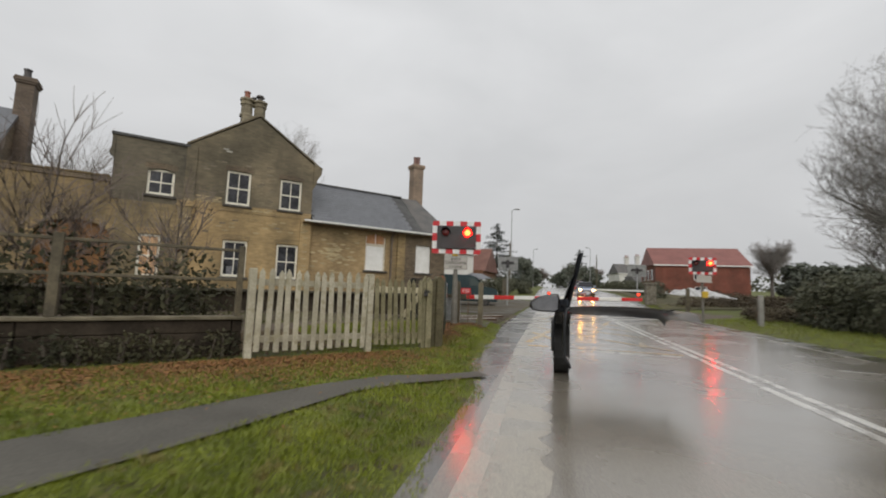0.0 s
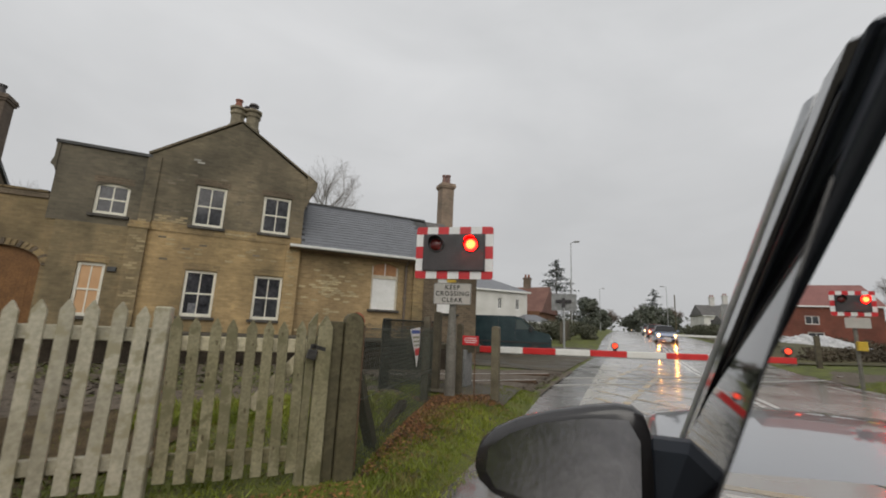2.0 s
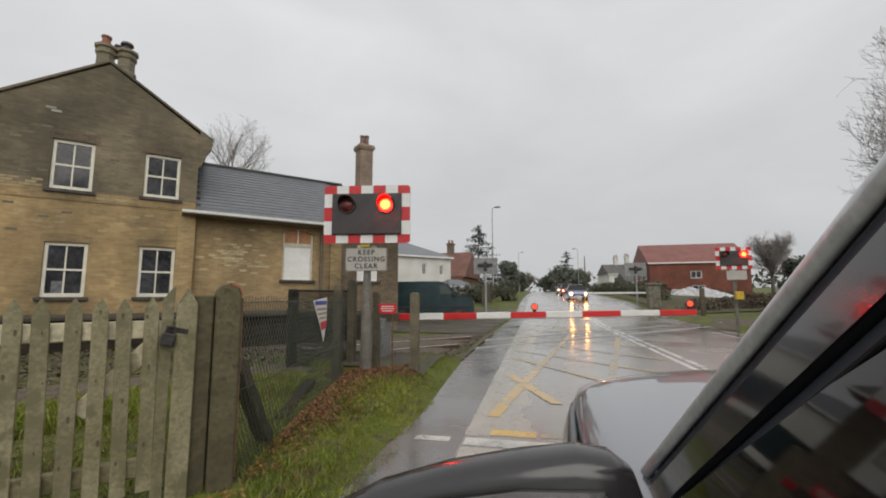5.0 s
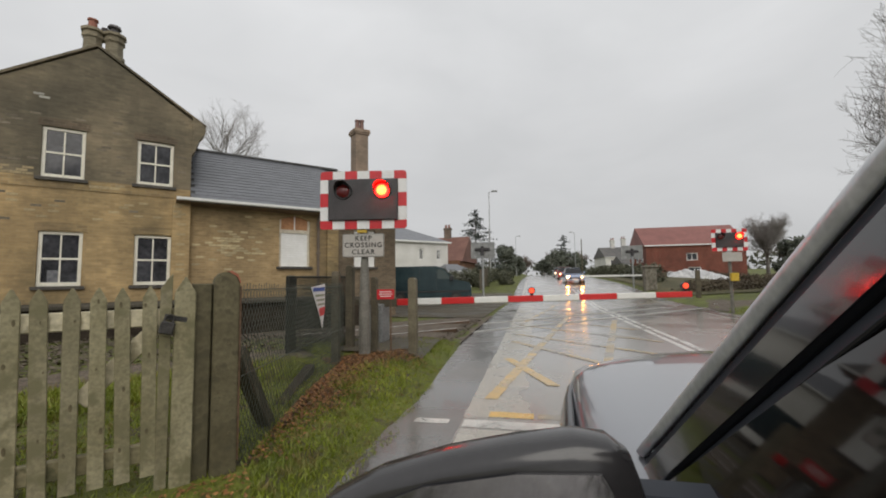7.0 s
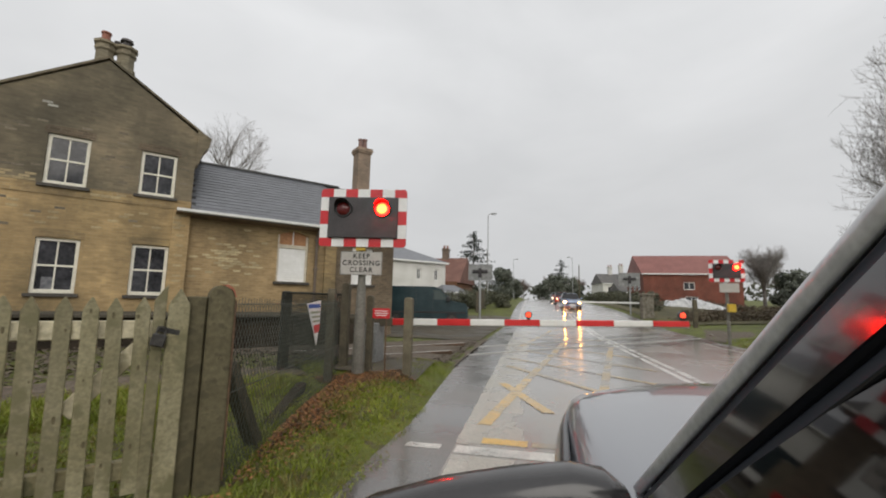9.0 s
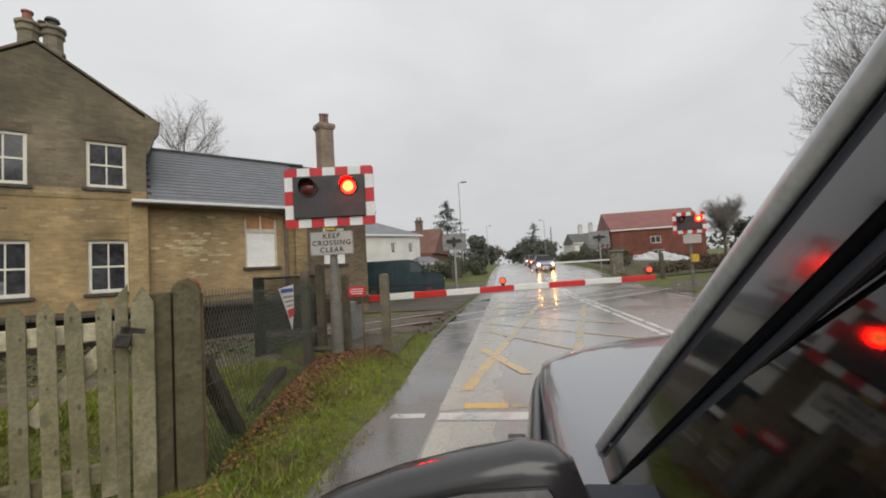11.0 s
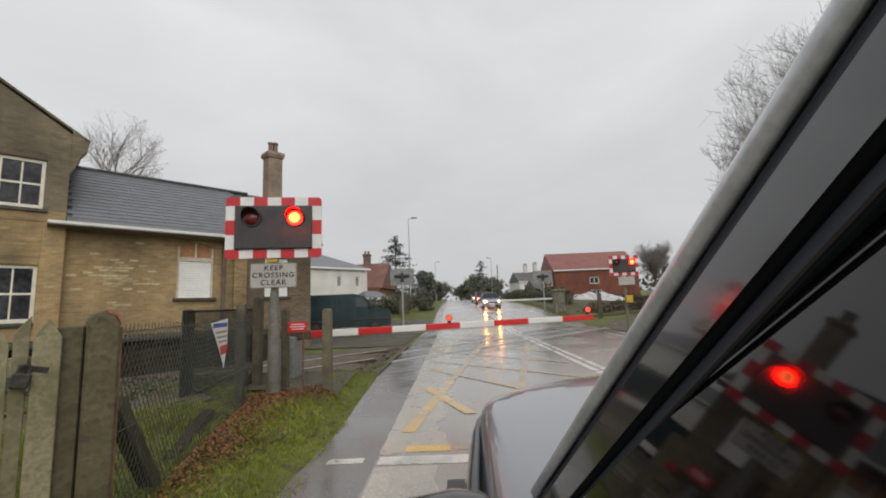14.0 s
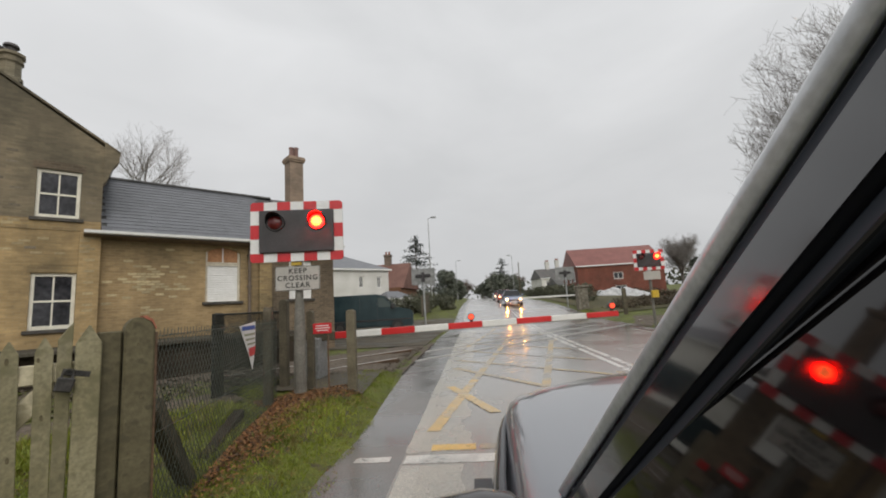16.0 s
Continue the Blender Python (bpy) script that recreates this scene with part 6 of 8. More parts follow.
bmesh.ops.recalc_face_normals(bm, faces=bm.faces)
p = Vector((*rays(65.3, 52), 0))
tagged(link_mesh("sheeted_mound", bm, SHEET_W, m=pose(p.x, p.y, ghw(p.x, p.y) - 0.15, 0, 0, -30), smooth=True), "long low heap under wrinkled white sheeting beside the track", "heap")

# ---- distant houses ----


def gable_house(name, m, w, d, eave, ridge, wall_m, roof_m, label, windows=(), hip=0.0, chim=(), overhang=0.25):
    """House w wide (x), d deep (y), front at local y = 0. Windows: (x, z, w, h)."""
    t = thing(name, m, label, "house", "distant houses")
    holes = [(x - a / 2, x + a / 2, z, z + b) for x, z, a, b in windows]
    bm = bmesh.new()
    wall_xz(bm, 0, w, -0.5, eave, 0, 0.3, holes)
    part("wall", bm, wall_m, t)
    for q in ((0, 0.3, 0.3, d), (w - 0.3, w, 0.3, d), (0, w, d, d + 0.3)):
        bm = bmesh.new()
        box(bm, *q, -0.5, eave)
        part("wall", bm, wall_m, t)
    if hip == 0:
        for x in (0, w - 0.3):
            bm = bmesh.new()
            prism(bm, [(0, eave), (d, eave), (d / 2, ridge - 0.12)], x, x + 0.3, "x")
            part("gable", bm, wall_m, t)
    bm = bmesh.new()
    o = overhang
    vv = [bm.verts.new(p) for p in ((-o, -o, eave - 0.1), (w + o, -o, eave - 0.1), (w + o, d + o, eave - 0.1), (-o, d + o, eave - 0.1), (hip - (o if hip == 0 else 0), d / 2, ridge), (w - hip + (o if hip == 0 else 0), d / 2, ridge))]
    for f in ((0, 1, 5, 4), (1, 2, 5), (2, 3, 4, 5), (3, 0, 4), (3, 2, 1, 0)):
        bm.faces.new([vv[i] for i in f])
    bmesh.ops.recalc_face_normals(bm, faces=bm.faces)
    part("roof", bm, roof_m, t)
    bm = bmesh.new()
    box(bm, -o, w + o, -o - 0.03, -o + 0.03, eave - 0.24, eave - 0.09)
    part("fascia", bm, WHITE, t)
    for x0, x1, z0, z1 in holes:
        bm = bmesh.new()
        f = 0.09
        box(bm, x0, x0 + f, 0.08, 0.16, z0, z1)
        box(bm, x1 - f, x1, 0.08, 0.16, z0, z1)
        box(bm, x0 + f, x1 - f, 0.08, 0.16, z0, z0 + f)
        box(bm, x0 + f, x1 - f, 0.08, 0.16, z1 - f, z1)
        box(bm, (x0 + x1) / 2 - 0.03, (x0 + x1) / 2 + 0.03, 0.08, 0.16, z0 + f, z1 - f)
        wv = part("window", bm, WHITE, t)
        bm = bmesh.new()
        box(bm, x0 + f, x1 - f, 0.11, 0.12, z0 + f, z1 - f)
        part("pane", bm, PANE, wv)
    for x, y, h, mt in chim:
        chimney(x, y, ridge - 1.2, ridge + h, 0.8, 0.6, mt, t, [(-0.2, 0, 0.13, 0.4, POT_R), (0.2, 0, 0.13, 0.4, POT_R)])
    return t


def gz(x, y):
    return ghw(x, y)


gable_house("cottage", pose(18.8, 36.2, gz(23, 36) - 0.1), 9.3, 8.5, 5.2, 7.0, RENDER_W, SLATE, "white rendered two-storey house with a hipped slate roof", [(6.2, 3.3, 0.5, 1.1), (8.2, 3.3, 0.5, 1.1), (6.2, 1.0, 0.6, 1.2)], hip=3.2)
gable_house("lean_to", pose(26.2, 33.6, gz(26, 34) - 0.1), 2.6, 2.4, 2.1, 2.7, RENDER_W, SLATE, "white lean-to porch against the white house", [], hip=0.6)
gable_house("cottage", pose(38.6, 44.8, gz(38, 45) - 0.1, 0, 0, 128), 9.5, 7.5, 3.0, 6.1, BRICK_ORANGE, TILE_OLD, "old red-brick house with an orange tiled roof", [(2.5, 1.0, 1.0, 1.1)], chim=((2.6, 3.7, 1.2, CHIM_BRICK),))
# red-brick house over the road
px, py = 4 + 60 * math.sin(radians(60.8)), 2.3 + 60 * math.cos(radians(60.8))
bh = gable_house("brick_house", pose(px, py, gz(px, py) * 0.5, 0, 0, -47), 11.5, 9.0, 4.9, 7.6, BRICK_RED, TILE_RED, "modern red-brick house with a plain red tiled roof", [(5.4, 2.75, 1.3, 0.95), (5.6, 0.9, 1.5, 1.0)])
for y in (1.6, 4.0, 6.6):
    for z0, z1 in ((2.7, 4.2), (0.6, 2.0)):
        bm = bmesh.new()
        box(bm, -0.04, -0.005, y, y + 1.2, z0, z1, 0.01)
        wv = part("window", bm, WHITE, bh)
        bm = bmesh.new()
        box(bm, -0.05, -0.041, y + 0.12, y + 0.55, z0 + 0.12, z1 - 0.12)
        box(bm, -0.05, -0.041, y + 0.65, y + 1.08, z0 + 0.12, z1 - 0.12)
        part("pane", bm, PANE, wv)
px, py = 4 + 88 * math.sin(radians(56.1)), 2.3 + 88 * math.cos(radians(56.1))
gable_house("white_house", pose(px, py, gz(px, py) * 0.38, 0, 0, -38), 7.2, 7.0, 5.0, 7.0, RENDER_W, SLATE_MOSS, "white rendered house with two chimneys", [(1.4, 3.2, 0.9, 1.1), (3.6, 3.2, 0.9, 1.1), (5.8, 3.2, 0.9, 1.1), (1.6, 0.8, 1.1, 1.2)], chim=((2.6, 3.5, 1.5, WHITE_STACK), (4.8, 3.5, 1.8, WHITE_STACK)))
px, py = 4 + 76 * math.sin(radians(58.2)), 2.3 + 76 * math.cos(radians(58.2))
gable_house("outbuilding", pose(px, py, gz(px, py) * 0.38, 0, 0, -30), 4.2, 4.0, 3.0, 4.6, BRICK_DARK, SLATE_MOSS, "dark low outbuilding beside the white house", [(1.2, 0.8, 1.0, 1.1)])

# ---- street lamps and poles ----


def street_lamp(lat, s, h, arm, side, label):
    p = at_road(lat, s)
    t = thing("street_lamp", pose(p.x, p.y, p.z - 0.05, 0, 0, YAW), label, "street lamp", "street lamps")
    bm = bmesh.new()
    rod(bm, (0, 0, 0), (0, 0, 1.2), 0.10, 0.10, 10)
    rod(bm, (0, 0, 1.2), (0, 0, h), 0.07, 0.045, 10)
    part("column", bm, GALV, t)
    bm = bmesh.new()
    rod(bm, (0, 0, h), (side * arm, 0, h + 0.12), 0.035, 0.03, 8)
    part("arm", bm, GALV, t)
    bm = bmesh.new()
    box(bm, min(side * arm, side * (arm + 0.6)), max(side * arm, side * (arm + 0.6)), -0.14, 0.14, h + 0.06, h + 0.2, 0.03)
    part("lantern", bm, STEEL_GREY, t)
    return t


street_lamp(-3.45, 49, 9.7, 0.3, 1, "tall slim grey street lamp on the verge")
street_lamp(9.3, 92, 8.6, 0.4, -1, "tall slim grey street lamp on the verge")
street_lamp(-2.6, 96, 8.6, 0.4, 1, "tall slim grey street lamp on the verge")
street_lamp(9.5, 150, 8.6, 0.4, -1, "tall slim grey street lamp on the verge")


def pole(lat, s, h):
    p = at_road(lat, s)
    t = thing("telegraph_pole", pose(p.x, p.y, p.z - 0.05), "dark timber telegraph pole", "pole")
    bm = bmesh.new()
    rod(bm, (0, 0, 0), (0, 0, h), 0.13, 0.09, 8)
    part("shaft", bm, WOOD_DK, t)
    return t


pole(-4.6, 60, 7.0)
pole(11.0, 96, 7.5)

# ---- vehicles ----


def loft(bm, secs, closed=False):
    rows = [[bm.verts.new(p) for p in s] for s in secs]
    for r0, r1 in zip(rows, rows[1:]):
        for i in range(len(r0) - (0 if closed else 1)):
            j = (i + 1) % len(r0)
            bm.faces.new((r0[i], r0[j], r1[j], r1[i]))
    return rows


def wheel(parent, x, y, r, w):
    bm = bmesh.new()
    rod(bm, (x - w / 2, y, r), (x + w / 2, y, r), r, n=20)
    ty = part("wheel", bm, RUBBER, parent)
    bm = bmesh.new()
    for sx in (-1, 1):
        rod(bm, (x + sx * w * 0.5, y, r), (x + sx * (w * 0.5 + 0.012), y, r), r * 0.62, r * 0.55, 16)
    part("rim", bm, GALV, ty)


def far_car(lat, s, yaw, paint, label, head=HEAD_ON, L=4.2, W=1.75, H=1.48, lights=True):
    """Car that faces local -y: body, cabin, glass, lamps and wheels."""
    p = at_road(lat, s)
    t = thing("car", pose(p.x, p.y, gh(1, s) + 0.004, 0, 0, YAW + yaw), label, "car", "queueing cars")
    hw = W / 2

    def ring(y, zt, zb, k):
        return [(-hw * k, y, zb), (-hw * k * 1.0, y, (zb + zt) / 2), (-hw * k * 0.93, y, zt - 0.06), (-hw * k * 0.8, y, zt), (hw * k * 0.8, y, zt), (hw * k * 0.93, y, zt - 0.06), (hw * k, y, (zb + zt) / 2), (hw * k, y, zb)]
    bm = bmesh.new()
    secs = [ring(0, 0.62, 0.32, 0.86), ring(0.12, 0.74, 0.22, 0.95), ring(0.5, 0.82, 0.2, 1.0), ring(1.25, 0.95, 0.2, 1.0), ring(2.6, 0.98, 0.2, 1.0), ring(L - 0.4, 0.98, 0.22, 0.99), ring(L, 0.9, 0.35, 0.9)]
    rows = loft(bm, secs)
    bm.faces.new(rows[0])
    bm.faces.new(rows[-1][::-1])
    bmesh.ops.recalc_face_normals(bm, faces=bm.faces)
    body = part("body", bm, paint, t, smooth=False)
    bm = bmesh.new()
    cab = [[(-hw * a, y, z), (hw * a, y, z)] for y, z, a in ((1.15, 0.95, 0.9), (1.85, H - 0.04, 0.72), (2.3, H, 0.70), (3.4, H - 0.05, 0.70), (L - 0.15, 1.0, 0.86))]
    rows = loft(bm, cab)
    lows = loft(bm, [[(-hw * 0.92, y, 0.94), (hw * 0.92, y, 0.94)] for y in (1.15, 1.85, 2.3, 3.4, L - 0.15)])
    for side in (0, 1):
        for i in range(4):
            bm.faces.new((rows[i][side], rows[i + 1][side], lows[i + 1][side], lows[i][side]))
    bmesh.ops.recalc_face_normals(bm, faces=bm.faces)
    part("cabin_glass", bm, TINTED, t, "dark windows")
    bm = bmesh.new()
    rr = loft(bm, [[(-hw * a, y, z), (hw * a, y, z)] for y, z, a in ((1.82, H - 0.03, 0.71), (2.3, H + 0.012, 0.70), (3.4, H - 0.035, 0.70), (3.6, H - 0.09, 0.71))])
    bmesh.ops.solidify(bm, geom=bm.faces[:], thickness=0.03)
    part("roof", bm, paint, t)
    bm = bmesh.new()
    box(bm, -hw * 0.55, hw * 0.55, -0.012, 0.02, 0.42, 0.56, 0.01)
    part("grille", bm, SIGN_BLACK, t)
    bm = bmesh.new()
    box(bm, -0.26, 0.26, -0.03, -0.013, 0.36, 0.46, 0.004)
    part("number_plate", bm, SIGN_WHITE, t)
    for sx in (-1, 1):
        bm = bmesh.new()
        rod(bm, (sx * hw * 0.70, 0.03, 0.62), (sx * hw * 0.70, -0.035, 0.61), 0.066, 0.055, 14)
        part("headlight", bm, head if lights else CHROME, t, "lit headlight" if lights else "")
        bm = bmesh.new()
        box(bm, sx * hw - 0.02 if sx > 0 else -hw - 0.16, sx * hw + 0.16 if sx > 0 else -hw + 0.02, 1.35, 1.47, 0.95, 1.08, 0.02)
        part("wing_mirror", bm, paint, t)
        for y in (0.8, 3.35):
            wheel(t, sx * (hw - 0.12), y, 0.31, 0.2)
    return t


far_car(4.6, 43.0, 0, CAR_BLUE, "dark blue car with lit headlights waiting on the wet road")
far_car(4.55, 53, 0, CAR_RED, "red car with lit headlights in the queue", HEAD_FAR)
far_car(4.6, 64, 0, CAR_SILVER, "silver car with lit headlights in the queue", HEAD_FAR)
far_car(5.1, 150, 0, CAR_SILVER, "distant car with lit headlights", HEAD_FAR)

# dark green van parked beyond the railway
vx, vy = 14.55, 23.48
van = thing("van", pose(vx, vy, gz(vx + 1, vy) - 0.02, 0, 0, -32) @ Matrix.Diagonal((1, 1, 1.12, 1)), "dark green panel van parked beside the railway", "van")
bm = bmesh.new()
prof = [(0.0, 0.35), (0.0, 1.75), (0.12, 1.93), (3.0, 1.95), (3.35, 1.86), (4.0, 1.28), (4.85, 1.12), (4.98, 0.95), (5.0, 0.42), (4.9, 0.32)]
prism(bm, prof, 0.0, 1.85)
bmesh.ops.bevel(bm, geom=[e for e in bm.edges if abs(e.verts[0].co.y - e.verts[1].co.y) < 1e-4], offset=0.06, segments=2, affect="EDGES")
vb = part("body", bm, VAN_GREEN, van)
bm = bmesh.new()
prism(bm, [(3.06, 1.30), (3.06, 1.78), (3.36, 1.76), (3.86, 1.30)], -0.012, -0.002)
part("side_window", bm, VAN_GLASS, vb)
bm = bmesh.new()
box(bm, -0.03, 0.04, -0.012, 0.10, 0.95, 1.72, 0.01)
part("tail_light", bm, SIGN_WHITE, vb, "pale rear corner light")
bm = bmesh.new()
prism(bm, [(3.42, 1.83), (3.46, 1.82), (4.04, 1.30), (4.0, 1.285)], 0.15, 1.7)
part("windscreen", bm, VAN_GLASS, vb, m=pose(0.03, 0, 0.03))
bm = bmesh.new()
box(bm, 4.93, 5.02, 0.08, 0.4, 0.78, 0.95, 0.02)
part("headlight", bm, CHROME, vb)
bm = bmesh.new()
box(bm, 4.93, 5.02, 1.45, 1.77, 0.78, 0.95, 0.02)
part("headlight", bm, CHROME, vb)
bm = bmesh.new()
box(bm, 3.75, 3.95, -0.2, -0.02, 1.2, 1.45, 0.03)
part("wing_mirror", bm, CAR_PLASTIC, vb)
for x in (2.05, 3.0):
    bm = bmesh.new()
    box(bm, x, x + 0.01, -0.006, 0.0, 0.45, 1.8)
    part("door_seam", bm, SIGN_BLACK, vb)
bm = bmesh.new()
box(bm, 0.15, 4.85, -0.012, -0.002, 0.62, 0.70, 0.003)
part("rubbing_strip", bm, CAR_PLASTIC, vb)
for x in (0.95, 4.1):
    for y in (0.08, 1.77):
        bm = bmesh.new()
        rod(bm, (x, y - 0.1, 0.33), (x, y + 0.1, 0.33), 0.33, n=20)
        w_ = part("wheel", bm, RUBBER, van)
        bm = bmesh.new()
        rod(bm, (x, y - 0.115, 0.33), (x, y + 0.115, 0.33), 0.2, n=14)
        part("rim", bm, DARK_STEEL, w_)

# ---- trees, hedges ----


def bare_tree(x, y, h, spread, seed, label, levels=5, r0=0.2, lean=0.0, twig=1.0, name="tree", twigs=None):
    """Leafless tree: forked tapering limbs down to fine twigs."""
    rnd = random.Random(seed)
    t = thing(name, pose(x, y, ghw(x, y) - 0.1), label, "tree", "bare trees")
    V, F, V2, F2 = [], [], [], []

    def tube(vs, fs, p0, p1, a, b, n):
        d = (p1 - p0)
        if d.length < 1e-5:
            return
        q = d.to_track_quat("Z", "Y")
        base = len(vs)
        for p, r in ((p0, a), (p1, b)):
            for k in range(n):
                an = 2 * math.pi * k / n
                vs.append(tuple(p + q @ Vector((r * math.cos(an), r * math.sin(an), 0))))
        for k in range(n):
            j = (k + 1) % n
            fs.append((base + k, base + j, base + n + j, base + n + k))

    def grow(p, d, length, r, lev):
        segs = 3 if lev < 3 else 2
        for i in range(segs):
            d = (d + Vector((rnd.uniform(-1, 1), rnd.uniform(-1, 1), rnd.uniform(-0.3, 0.6))) * (0.13 if lev < 2 else 0.2)).normalized()
            q = p + d * length / segs
            r1 = r * (0.86 if lev < 3 else 0.75)
            if lev < 3:
                tube(V, F, p, q, r, r1, 6 if lev < 2 else 5)
            else:
                tube(V2, F2, p, q, r, r1, 3)
            p, r = q, r1
            if lev < levels and (lev > 0 or i >= 1):
                for _ in range(2 if lev < 2 else rnd.choice((2, 3, 3))):
                    side = Vector((rnd.uniform(-1, 1), rnd.uniform(-1, 1), rnd.uniform(-0.25, 0.75))).normalized()
                    nd = (d * rnd.uniform(0.5, 0.95) + side * spread).normalized()
                    grow(p, nd, length * rnd.uniform(0.55, 0.8), max(r * rnd.uniform(0.5, 0.7), 0.006 * twig), lev + 1)
        if lev < levels:
            grow(p, d, length * 0.75, r, lev + 1)

    grow(Vector((0, 0, 0)), Vector((lean, 0, 1)), h * 0.32, r0, 0)
    me = bpy.data.meshes.new("trunk")
    me.from_pydata(V, [], F)
    me.materials.append(BARK)
    o = new("trunk", me)
    o.parent = t
    me = bpy.data.meshes.new("crown")
    me.from_pydata(V2, [], F2)
    me.materials.append(twigs or TWIG)
    o = new("crown", me)
    o.parent = t
    return t


def fan_tree(x, y, fork, crown, seed, label, limbs=7, levels=5, r0=0.2, twig=0.008, twigs=None, reach=0.42):
    """Leafless tree whose limbs rise in a fan and end on a rounded crown: crown is (height of its middle, half width, half height)."""
    rnd = random.Random(seed)
    t = thing("tree", pose(x, y, ghw(x, y) - 0.1), label, "tree", "bare trees")
    cz, cw, ch = crown
    V, F, V2, F2 = [], [], [], []

    def tube(vs, fs, p0, p1, a, b, n):
        q = (p1 - p0).to_track_quat("Z", "Y")
        base = len(vs)
        for p, r in ((p0, a), (p1, b)):
            for k in range(n):
                an = 2 * math.pi * k / n
                vs.append(tuple(p + q @ Vector((r * math.cos(an), r * math.sin(an), 0))))
        for k in range(n):
            j = (k + 1) % n
            fs.append((base + k, base + j, base + n + j, base + n + k))

    def inside(p):
        k = 1 + 0.16 * noise.noise(p * 0.45 + Vector((seed, 0, 0)))
        return (p.x * p.x + p.y * p.y) / (cw * k) ** 2 + ((p.z - cz) / (ch * k)) ** 2

    def grow(p, d, length, r, lev):
        segs = 4 if lev < 2 else 3
        for i in range(segs):
            d = (d + Vector((rnd.uniform(-1, 1), rnd.uniform(-1, 1), rnd.uniform(-0.35, 0.75))) * (0.13 if lev < 2 else 0.19)).normalized()
            q = p + d * length / segs
            if lev > 0 and q.z > cz - ch * 0.6 and inside(q) > 1.0:
                return
            r1 = max(r * (0.84 if lev < 3 else 0.8), twig * 0.6)
            if r > twig * 2.6:
                tube(V, F, p, q, r, r1, 6)
            else:
                tube(V2, F2, p, q, r, r1, 3)
            p, r = q, r1
            if lev < levels and (lev > 0 or i >= 1):
                for _ in range(2):
                    side = Vector((rnd.gauss(0, 1), rnd.gauss(0, 1), rnd.gauss(0.25, 0.6))).normalized()
                    grow(p, (d * rnd.uniform(0.6, 1.0) + side * rnd.uniform(0.45, 0.8)).normalized(), length * rnd.uniform(0.5, 0.72), max(r * rnd.uniform(0.45, 0.65), twig), lev + 1)

    top = Vector((0, 0, fork))
    tube(V, F, Vector((0, 0, 0)), top, r0, r0 * 0.8, 8)
    for k in range(limbs):
        a = 2 * math.pi * (k + rnd.uniform(-0.3, 0.3)) / limbs
        up = rnd.uniform(0.7, 2.2)
        grow(top + Vector((0, 0, rnd.uniform(-0.25, 0.1) * fork)), Vector((math.cos(a), math.sin(a), up)).normalized(), (cw + ch) * reach * rnd.uniform(0.8, 1.1), r0 * rnd.uniform(0.4, 0.6), 1)
    grow(top, Vector((0.05, 0, 1)), (cw + ch) * reach, r0 * 0.7, 1)
    for nm, vs, fs, mt in (("trunk", V, F, BARK_PALE if twigs else BARK), ("crown", V2, F2, twigs or TWIG)):
        me = bpy.data.meshes.new(nm)
        me.from_pydata(vs, [], fs)
        me.materials.append(mt)
        o = new(nm, me)
        o.parent = t
    return t


tx, ty = rays(91.5, 26.0)
fan_tree(tx, ty, 3.2, (8.6, 5.6, 7.0), 14, "tall bare winter tree on the far verge", 9, 5, 0.26, 0.0065, TWIG_GREY)
tx, ty = rays(84.5, 40)
fan_tree(tx, ty, 2.6, (6.0, 4.2, 4.6), 19, "spreading bare winter tree behind the hedge", 7, 4, 0.22, 0.014, TWIG_GREY)
tx, ty = rays(101, 30)
fan_tree(tx, ty, 3.2, (9.0, 5.5, 7.0), 17, "tall bare winter tree on the far verge", 7, 4, 0.25, 0.014, TWIG_GREY)
tx, ty = rays(6.9, 42)
fan_tree(tx, ty, 11.6, (15.0, 3.7, 3.5), 29, "tall bare tree behind the station house", 5, 4, 0.13, 0.0065, TWIG_GREY, 0.5)
tx, ty = rays(10.6, 46)
fan_tree(tx, ty, 10.4, (13.0, 2.2, 2.2), 30, "smaller bare tree behind the station roof", 4, 4, 0.12, 0.007, TWIG_GREY, 0.5)
tx, ty = rays(72.7, 70)
fan_tree(tx, ty, 3.6, (6.9, 3.1, 2.9), 31, "rounded bare tree beyond the brick house", 8, 5, 0.26, 0.007, TWIG_GREY, 0.45)
# unseen trees across the road, added only to be mirrored in the house windows
for k, (x_, y_) in enumerate(((-7.5, -19.0), (-1.0, -16.5), (4.5, -18.5), (11.0, -14.0))):
    fan_tree(x_, y_, 3.0, (7.5, 4.4, 5.4), 33 + k, "unseen bare tree added for the house windows to mirror", 7, 4, 0.22, 0.02, TWIG)
tx, ty = -6.6, 35
bare_tree(tx, ty, 12, 0.5, 41, "bare tree behind the long low wall", 4, 0.09, twig=1.0, twigs=TWIG_GREY)
tx, ty = -9.2, 36
bare_tree(tx, ty, 11, 0.5, 43, "bare tree behind the long low wall", 4, 0.09, twig=1.0, twigs=TWIG_GREY)
for k, (az, d, h) in enumerate(((49.5, 175, 11), (50.5, 160, 8), (46.0, 260, 14), (52.8, 150, 9))):
    tx, ty = rays(az, d)
    bare_tree(tx, ty, h, 0.8, 51 + k, "distant bare roadside tree", 4, 0.25, twig=7)


